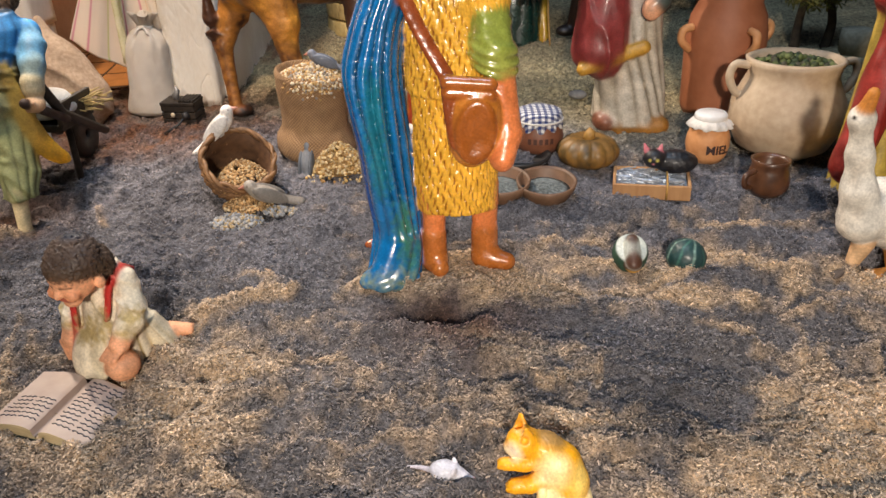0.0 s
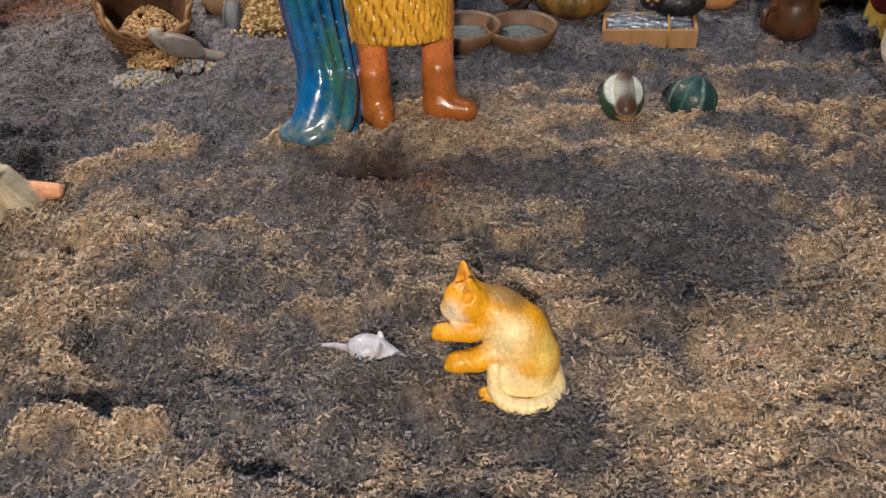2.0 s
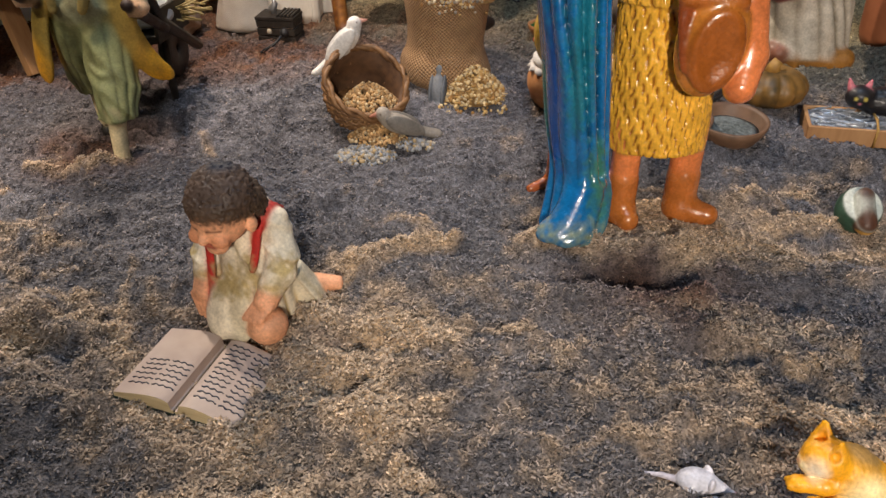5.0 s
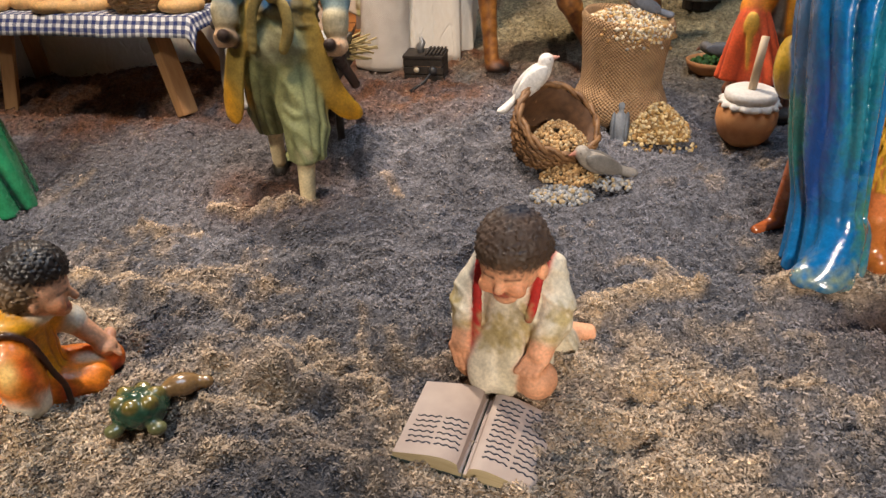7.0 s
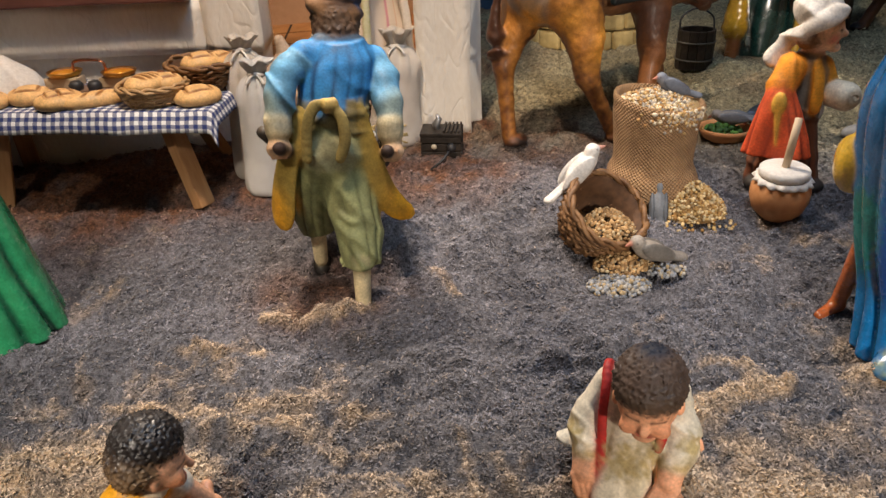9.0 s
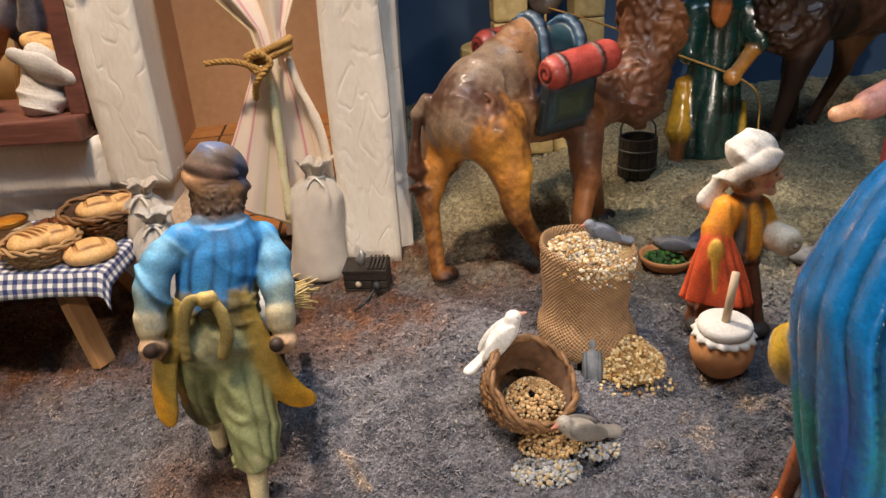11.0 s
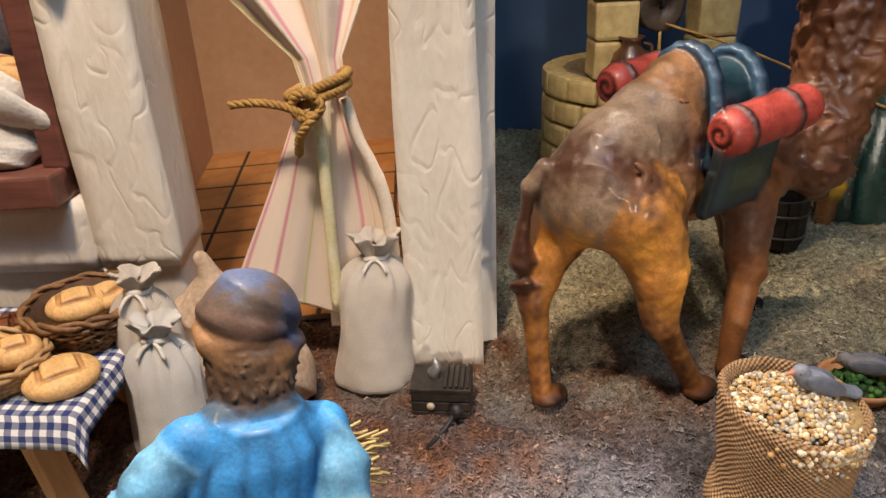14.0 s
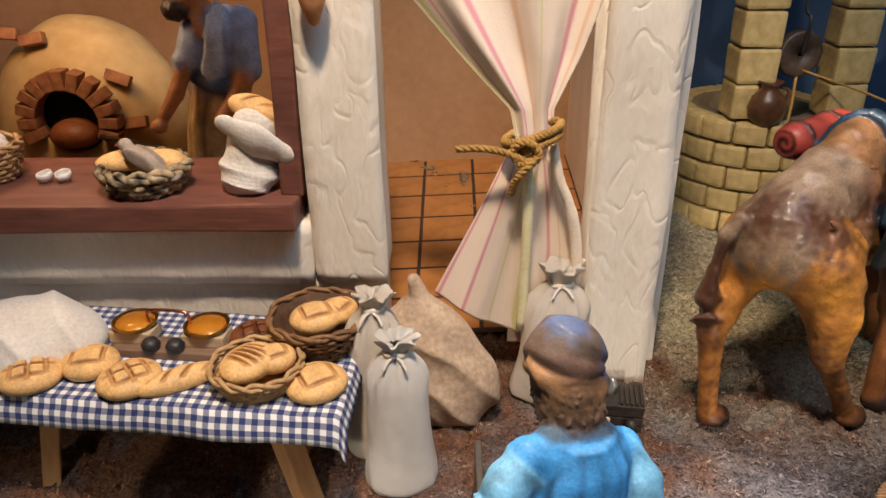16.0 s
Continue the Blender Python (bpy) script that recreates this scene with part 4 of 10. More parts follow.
    c.strip([(-0.0345, -0.0135, 0.190), (-0.0260, -0.0215, 0.170), (-0.0150, -0.0280, 0.150), (-0.0060, -0.0325, 0.134), (-0.0050, -0.0345, 0.118), (-0.0025, -0.0365, 0.098)], [0.0040, 0.0042, 0.0042, 0.0044, 0.0042, 0.0036], "8a4320", (0.25, -1, 0.25), 0.45, 0.001)
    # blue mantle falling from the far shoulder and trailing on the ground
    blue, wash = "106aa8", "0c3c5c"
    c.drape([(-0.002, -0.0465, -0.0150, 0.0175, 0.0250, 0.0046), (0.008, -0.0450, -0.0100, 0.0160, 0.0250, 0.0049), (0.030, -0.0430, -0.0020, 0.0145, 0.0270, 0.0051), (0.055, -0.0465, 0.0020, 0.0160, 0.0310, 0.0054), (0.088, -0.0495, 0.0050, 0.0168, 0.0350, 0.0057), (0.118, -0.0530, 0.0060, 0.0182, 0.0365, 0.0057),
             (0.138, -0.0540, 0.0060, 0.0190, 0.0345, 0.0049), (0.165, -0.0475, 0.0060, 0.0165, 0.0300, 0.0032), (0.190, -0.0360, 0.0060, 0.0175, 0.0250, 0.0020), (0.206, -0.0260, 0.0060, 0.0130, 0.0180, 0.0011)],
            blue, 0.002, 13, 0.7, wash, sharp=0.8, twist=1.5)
    c.strip([(-0.0440, -0.0260, 0.030), (-0.0520, -0.0320, 0.010), (-0.0620, -0.0335, 0.003)], [0.0060, 0.0064, 0.0050], blue, (0, -0.3, 1), 0.6, 0.004)
    c.strip([(-0.0370, -0.0240, 0.028), (-0.0430, -0.0330, 0.008), (-0.0520, -0.0385, 0.002)], [0.0050, 0.0052, 0.0044], "12608e", (0, -0.3, 1), 0.6, 0.003)
    c.strip([(-0.0310, -0.0180, 0.026), (-0.0340, -0.0270, 0.008), (-0.0410, -0.0350, 0.001)], [0.0042, 0.0044, 0.0036], "2a6a86", (0, -0.3, 1), 0.6, 0.003)
    for at, r, tone in (((-0.050, -0.034, 0.004), (0.018, 0.009, 0.008), "7d8a70"), ((-0.036, -0.024, 0.030), (0.006, 0.010, 0.026), "3f7a6c"), ((-0.050, -0.030, 0.100), (0.008, 0.008, 0.040), "1c7288"), ((-0.066, 0.012, 0.060), (0.010, 0.020, 0.030), "15706e"), ((-0.060, -0.014, 0.080), (0.008, 0.010, 0.050), "0d4a9a")):
        c.ball(at, r, tone, kind="p", tint=0.009, ripple=curls(520, 0.005))
    # bundle and bare foot on the far side
    c.limb((-0.052, 0.022, 0.050), (-0.0545, 0.030, 0.006), 0.0062, 0.0044, "b5622e", 0.002)
    c.limb((-0.0545, 0.030, 0.004), (-0.068, 0.024, 0.0015), 0.0046, 0.0028, "a5562a", 0.003)
    c.ball((-0.058, 0.036, 0.094), (0.013, 0.012, 0.018), "d0a83a", 0.002, ripple=pleats(300, 0.001))
    c.limb((-0.044, 0.030, 0.165), (-0.056, 0.038, 0.135), 0.007, 0.006, "c8703c", 0.002)
    return c.stand("shepherd_figurine", (0.005, 0.434), GLOSS, "glossy shepherd figurine in yellow fleece, blue mantle and brown bag", "figurine")


def walking_man():
    c = Clay(0.0012)
    green, blue, cream = "868a5e", "3282c0", "d8c69c"
    fold = pleats(300, 0.0012, (1, 0.2, 0.7))
    # stockings and shoes
    c.limb((0.0250, -0.0310, 0.044), (0.0240, -0.0350, 0.010), 0.0068, 0.0056, cream, 0.001)
    c.ball((0.0235, -0.0320, 0.0035), (0.0080, 0.0140, 0.0065), "1d1713", 0.001)
    c.limb((-0.0120, 0.0170, 0.046), (-0.0130, 0.0215, 0.016), 0.0062, 0.0054, cream, 0.001)
    c.ball((-0.0135, 0.0290, 0.0090), (0.0075, 0.0135, 0.0065), "1d1713", 0.001, (25, 0, 0))
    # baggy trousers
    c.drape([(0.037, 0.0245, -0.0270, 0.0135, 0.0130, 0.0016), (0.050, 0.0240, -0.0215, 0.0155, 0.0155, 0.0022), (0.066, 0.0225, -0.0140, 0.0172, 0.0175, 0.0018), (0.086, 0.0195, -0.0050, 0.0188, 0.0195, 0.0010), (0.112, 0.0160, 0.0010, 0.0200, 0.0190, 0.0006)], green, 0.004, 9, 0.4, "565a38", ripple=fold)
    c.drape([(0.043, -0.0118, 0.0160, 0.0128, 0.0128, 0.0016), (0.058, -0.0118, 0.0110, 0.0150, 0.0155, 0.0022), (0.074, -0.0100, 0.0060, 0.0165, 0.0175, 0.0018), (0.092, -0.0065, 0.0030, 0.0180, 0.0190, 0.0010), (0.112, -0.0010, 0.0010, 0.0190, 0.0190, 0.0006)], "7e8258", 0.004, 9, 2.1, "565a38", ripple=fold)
    c.ball((0.0085, -0.0010, 0.1180), (0.0275, 0.0220, 0.0240), green, 0.006, ripple=pleats(260, 0.0009, (1, 0, 0.5)))
    c.limb((0.0060, -0.0260, 0.090), (0.0075, -0.0255, 0.116), 0.0022, 0.0010, green, 0.004, kind="-")
    for y, z in ((-0.0330, 0.060), (-0.0300, 0.070)):
        c.strip([(0.012, y + 0.004, z + 0.006), (0.022, y, z), (0.032, y + 0.006, z + 0.004)], [0.0008, 0.0016, 0.0008], green, (0, -1, 0.3), 0.8, 0.002)
    c.ball((0.010, -0.022, 0.118), (0.022, 0.008, 0.012), "a8a680", kind="p", tint=0.008, ripple=curls(300, 0.004))
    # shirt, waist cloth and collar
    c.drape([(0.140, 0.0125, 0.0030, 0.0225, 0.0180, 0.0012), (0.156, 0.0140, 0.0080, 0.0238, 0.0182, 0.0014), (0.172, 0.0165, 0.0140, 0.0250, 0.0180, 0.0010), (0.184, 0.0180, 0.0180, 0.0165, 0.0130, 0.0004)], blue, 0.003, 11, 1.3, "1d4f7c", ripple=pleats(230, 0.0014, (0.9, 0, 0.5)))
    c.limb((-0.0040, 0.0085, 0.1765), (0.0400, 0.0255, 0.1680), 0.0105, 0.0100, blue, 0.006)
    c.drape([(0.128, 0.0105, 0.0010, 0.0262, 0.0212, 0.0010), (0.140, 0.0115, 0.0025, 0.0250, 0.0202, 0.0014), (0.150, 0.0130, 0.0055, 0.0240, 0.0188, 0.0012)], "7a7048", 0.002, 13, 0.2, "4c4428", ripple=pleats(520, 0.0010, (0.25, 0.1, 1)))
    c.limb((0.0060, 0.0150, 0.1825), (0.0290, 0.0190, 0.1800), 0.0070, 0.0070, "33485c", 0.003)
    c.limb((0.0160, 0.0200, 0.178), (0.0165, 0.0280, 0.192), 0.0095, 0.0095, "a87c5c", 0.003)
    # arms in wide sleeves, the wrists bare round the barrow handles
    for sgn, line in ((-1, [(-0.0050, 0.0080, 0.1735), (-0.0165, -0.0040, 0.1680), (-0.0205, -0.0130, 0.1560), (-0.0225, -0.0190, 0.1400)]), (1, [(0.0400, 0.0230, 0.1660), (0.0470, 0.0120, 0.1560), (0.0500, 0.0010, 0.1440), (0.0505, -0.0080, 0.1310)])):
        c.chain(line, [0.0100, 0.0104, 0.0104, 0.0090], "5f98bc", 0.003, ripple=pleats(280, 0.0013, (1, 0.5, 0.45)))
        end = Vector(line[-1])
        c.ball(end + Vector((0.004 * sgn, 0, 0.006)), (0.011, 0.013, 0.016), "93a8a4", kind="p", tint=0.010, ripple=curls(260, 0.004))
        c.limb(end + Vector((0, 0, 0.001)), end + Vector((0, -0.001, -0.005)), 0.0092, 0.0088, "c9ba94", 0.001)
        c.limb(end + Vector((0, -0.001, -0.004)), end + Vector((0.001 * sgn, -0.003, -0.012)), 0.0062, 0.0058, "d8b896", 0.002)
        c.ball(end + Vector((0.0005 * sgn, -0.005, -0.0165)), (0.0082, 0.0085, 0.0068), "d9b48e", 0.002)
        for f in range(4):
            c.limb(end + Vector((-0.004 + 0.0027 * f, -0.0125, -0.0135)), end + Vector((-0.004 + 0.0027 * f, -0.0100, -0.0210)), 0.0017, 0.0015, "d0a884", 0.0006)
        c.limb(end + Vector((-0.002 * sgn, -0.0150, -0.0130)), end + Vector((-0.010 * sgn, 0.0560, -0.0470)), 0.0044, 0.0040, "35241c", 0.001)
    # apron tails and bow
    gold = "a58a3e"
    c.strip([(-0.0085, -0.0110, 0.1440), (-0.0175, -0.0150, 0.1200), (-0.0250, -0.0155, 0.0930), (-0.0300, -0.0140, 0.0660)], [0.0045, 0.0062, 0.0072, 0.0078], gold, (0.55, 1, 0), 0.26, 0.002)
    c.strip([(0.0290, -0.0080, 0.1420), (0.0345, -0.0100, 0.1150), (0.0410, -0.0090, 0.0880), (0.0500, -0.0070, 0.0710), (0.0600, -0.0050, 0.0630)], [0.0045, 0.0062, 0.0068, 0.0062, 0.0036], gold, (-0.5, 1, 0.3), 0.26, 0.002)
    c.ball((-0.0290, -0.0140, 0.0700), (0.010, 0.008, 0.020), "d59a1e", kind="p", tint=0.012)
    c.ball((0.0530, -0.0060, 0.0700), (0.014, 0.008, 0.018), "d59a1e", kind="p", tint=0.012)
    c.strip([(0.0120, -0.0190, 0.1500), (0.0030, -0.0215, 0.1500), (-0.0030, -0.0240, 0.1360), (-0.0050, -0.0245, 0.1150)], [0.0028, 0.0036, 0.0036, 0.0034], "97854c", (0.2, 1, 0.2), 0.55, 0.001)
    c.strip([(0.0140, -0.0190, 0.1490), (0.0200, -0.0225, 0.1420), (0.0215, -0.0250, 0.1280), (0.0170, -0.0260, 0.1150)], [0.0028, 0.0036, 0.0036, 0.0034], "97854c", (-0.1, 1, 0.2), 0.55, 0.001)
    c.ball((0.0128, -0.0195, 0.1500), (0.0062, 0.0050, 0.0055), "b59a58", 0.001, ripple=pleats(600, 0.0006))
    # head with curls under a wound cap
    c.ball((0.0155, 0.0350, 0.1950), (0.0172, 0.0185, 0.0150), "4e3a28", 0.002, ripple=curls(900, 0.0016))
    c.ball((0.0158, 0.0265, 0.1890), (0.0160, 0.0130, 0.0105), "584230", 0.002, ripple=curls(900, 0.0018))
    tip = (-18, 12, 0)
    c.ball((0.0145, 0.0440, 0.2085), (0.0186, 0.0195, 0.0172), "4e4038", 0.001, tip, ripple=pleats(210, 0.0008, (0.5, 0.3, 1.0)))
    c.ball((0.0148, 0.0410, 0.2000), (0.0196, 0.0205, 0.0082), "6e4e34", 0.0015, tip, ripple=pleats(330, 0.0006, (0.25, 0.2, 1.0)))
    c.strip([(-0.0030, 0.0350, 0.2100), (0.0040, 0.0255, 0.2060), (0.0150, 0.0225, 0.2020), (0.0260, 0.0255, 0.1990), (0.0325, 0.0350, 0.1990)], [0.0020, 0.0042, 0.0046, 0.0040, 0.0020], "8a6644", (0, -1, 0.4), 0.5, 0.001)
    c.strip([(-0.0020, 0.0400, 0.2150), (0.0080, 0.0285, 0.2145), (0.0200, 0.0265, 0.2110), (0.0300, 0.0320, 0.2080)], [0.0016, 0.0034, 0.0038, 0.0018], "5e463a", (0, -1, 0.4), 0.5, 0.001)
    c.strip([(0.0140, 0.0215, 0.2065), (0.0220, 0.0225, 0.2055), (0.0290, 0.0275, 0.2055)], [0.0006, 0.0011, 0.0006], "2e2018", (0, -1, 0.4), 0.8, 0.0006, kind="-", tint=1.0)
    c.ball((0.0145, 0.0440, 0.2260), (0.0115, 0.0125, 0.0060), "465478", kind="p", tint=0.006, ripple=curls(300, 0.003))
    c.ball((0.0320, 0.0400, 0.2080), (0.004, 0.012, 0.012), "444c64", kind="p", tint=0.006, ripple=curls(240, 0.003))
    return c.stand("walking_man_figurine", (-0.361, 0.530), MATTE, "painted walking man figurine in blue shirt, green trousers and cap", "figurine", size=0.90)


def reading_boy():
    c = Clay(0.0009)
    shirt, wash, skin = "e2d6be", "b8a478", "e6a67e"
    rp = pleats(330, 0.0011, (1, 0.4, 0.6))
    c.drape([(0.000, 0.002, -0.0020, 0.0215, 0.0230, 0.0020), (0.018, 0.002, -0.0030, 0.0205, 0.0205, 0.0020), (0.042, 0.003, -0.0035, 0.0185, 0.0165, 0.0014), (0.058, 0.0042, -0.0040, 0.0180, 0.0135, 0.0008), (0.072, 0.0060, -0.0060, 0.0120, 0.0095, 0.0003)], shirt, 0.004, 11, 0.6, wash, ripple=rp)
    c.limb((-0.0105, -0.0030, 0.0630), (0.0185, -0.0030, 0.0605), 0.0082, 0.0080, shirt, 0.005, ripple=rp)
    c.strip([(-0.0060, -0.0215, 0.024), (-0.0060, -0.0265, 0.012), (-0.0040, -0.0290, 0.003)], [0.0040, 0.0062, 0.0070], shirt, (0, -1, 0.4), 0.5, 0.003, ripple=rp)
    c.strip([(0.0080, -0.0205, 0.026), (0.0075, -0.0255, 0.012), (0.0060, -0.0270, 0.002)], [0.0036, 0.0050, 0.0055], "d2c6aa", (0, -1, 0.4), 0.5, 0.003, ripple=rp)
    for line, palm, tips in (([(-0.0120, -0.0030, 0.0600), (-0.0190, -0.0070, 0.0450), (-0.0205, -0.0115, 0.0350), (-0.0190, -0.0165, 0.0280)], (-0.0190, -0.0215, 0.0180), (-0.0155, -0.0260, 0.0040)), ([(0.0190, -0.0030, 0.0575), (0.0248, -0.0070, 0.0440), (0.0255, -0.0115, 0.0350), (0.0230, -0.0160, 0.0295)], (0.0215, -0.0215, 0.0215), (0.0175, -0.0300, 0.0130))):
        c.chain(line, [0.0080, 0.0086, 0.0088, 0.0082], shirt, 0.002, ripple=pleats(300, 0.0007, (0.5, 0.4, 1)))
        end = Vector(line[-1])
        c.ball(end, (0.0098, 0.0092, 0.0060), "b09a6a", kind="p", tint=0.006, ripple=curls(500, 0.003))
        c.limb(end, palm, 0.0066, 0.0064, skin, 0.001)
        for f in range(4):
            a = Vector(palm) + Vector((-0.0048 + 0.0031 * f, -0.0035, -0.001))
            b = Vector(tips) + Vector((-0.0048 + 0.0031 * f, 0, 0.0006 * abs(f - 1.5)))
            c.limb(a, b, 0.0019, 0.0015, skin, 0.0006)
    c.ball((0.0210, -0.0220, 0.0060), (0.0102, 0.0110, 0.0100), "e0a27a", 0.002)
    c.ball((-0.0170, -0.0150, 0.0010), (0.0085, 0.0090, 0.0080), "d09468", 0.002)
    c.drape([(-0.002, 0.0080, 0.0160, 0.0260, 0.0140, 0.0022), (0.010, 0.0080, 0.0130, 0.0235, 0.0130, 0.0020), (0.026, 0.0050, 0.0070, 0.0180, 0.0110, 0.0010)], "d2c6ac", 0.004, 9, 2.2, wash, ripple=rp)
    c.limb((-0.0140, 0.0080, 0.006), (-0.0330, 0.0080, 0.0100), 0.0100, 0.0045, shirt, 0.005, ripple=rp)
    c.limb((0.0250, 0.0200, 0.0080), (0.0340, 0.0260, 0.0070), 0.0062, 0.0044, skin, 0.002)
    for f in range(4):
        c.ball((0.0372 - 0.0012 * f, 0.0245 + 0.0022 * f, 0.0060 + 0.0002 * f), 0.0018, skin, 0.0008)
    # bowed head
    c.limb((0.0050, -0.0060, 0.0640), (0.0070, -0.0180, 0.0700), 0.0085, 0.0088, skin, 0.003)
    c.ball((0.0078, -0.0285, 0.0735), (0.0136, 0.0138, 0.0150), skin, 0.002, (28, 0, 0))
    c.limb((0.0078, -0.0412, 0.0710), (0.0078, -0.0425, 0.0668), 0.0014, 0.0024, skin, 0.002)
    c.ball((0.0078, -0.0335, 0.0590), (0.0058, 0.0050, 0.0038), skin, 0.003)
    c.limb((0.0054, -0.0385, 0.0622), (0.0102, -0.0385, 0.0622), 0.0014, 0.0014, "b5604a", 0.0008)
    for s in (-1, 1):
        c.ball((0.0078 + s * 0.0070, -0.0385, 0.0660), (0.0044, 0.0034, 0.0038), "e0986e", 0.003)
        c.limb((0.0078 + s * 0.0028, -0.0418, 0.0722), (0.0078 + s * 0.0090, -0.0392, 0.0722), 0.0008, 0.0005, "4a2c1e", kind="p", tint=0.0010)
        c.limb((0.0078 + s * 0.0030, -0.0410, 0.0758), (0.0078 + s * 0.0095, -0.0380, 0.0753), 0.0007, 0.0004, "6a4630", kind="p", tint=0.0012)
        c.ball((0.0078 + s * 0.0142, -0.0230, 0.0690), (0.0022, 0.0036, 0.0044), skin, 0.001)
    hair = curls(1250, 0.0017)
    c.ball((0.0078, -0.0265, 0.0835), (0.0164, 0.0172, 0.0132), "4a392e", 0.0012, (36, 0, 0), ripple=hair)
    c.ball((0.0078, -0.0130, 0.0760), (0.0155, 0.0100, 0.0125), "4a382a", 0.002, ripple=hair)
    for s in (-1, 1):
        c.ball((0.0078 + s * 0.0110, -0.0220, 0.0785), (0.0050, 0.0110, 0.0070), "4c3a2a", 0.002, ripple=hair)
    c.strip([(-0.0030, -0.0345, 0.0790), (0.0078, -0.0390, 0.0785), (0.0185, -0.0345, 0.0790)], [0.0030, 0.0038, 0.0030], "5a4632", (0, -1, 0.3), 0.8, 0.0015, ripple=hair)
    c.strip([(-0.0010, -0.0370, 0.0820), (0.0078, -0.0400, 0.0805), (0.0165, -0.0370, 0.0820)], [0.0030, 0.0040, 0.0030], "4a3828", (0, -1, 0.3), 0.8, 0.0015, ripple=hair)
    c.ball((0.0078, -0.0200, 0.0985), (0.008, 0.009, 0.005), "161a28", kind="p", tint=0.006)
    for line in ([(-0.0125, 0.0080, 0.0640), (-0.0130, -0.0030, 0.0712), (-0.0125, -0.0135, 0.0640), (-0.0125, -0.0180, 0.0500), (-0.0115, -0.0210, 0.0330), (-0.0105, -0.0250, 0.0160), (-0.0110, -0.0280, 0.0040)], [(0.0180, 0.0060, 0.0620), (0.0182, -0.0040, 0.0680), (0.0175, -0.0135, 0.0600), (0.0165, -0.0175, 0.0480), (0.0150, -0.0200, 0.0390)]):
        c.strip(line, [0.0023] * len(line), "b3261f", (0, -1, 0.5), 0.6, 0.0005)
    for at, r in (((-0.001, -0.024, 0.030), (0.010, 0.006, 0.010)), ((0.012, -0.022, 0.036), (0.004, 0.005, 0.012)), ((-0.026, -0.014, 0.038), (0.006, 0.008, 0.006)), ((0.030, -0.014, 0.040), (0.006, 0.008, 0.006))):
        c.ball(at, r, "b09c6c", kind="p", tint=0.006, ripple=curls(600, 0.004))
    return c.stand("reading_boy_figurine", (-0.204, 0.352), MATTE, "kneeling boy figurine in cream shirt with red braces", "figurine", turn=-20, size=0.90)


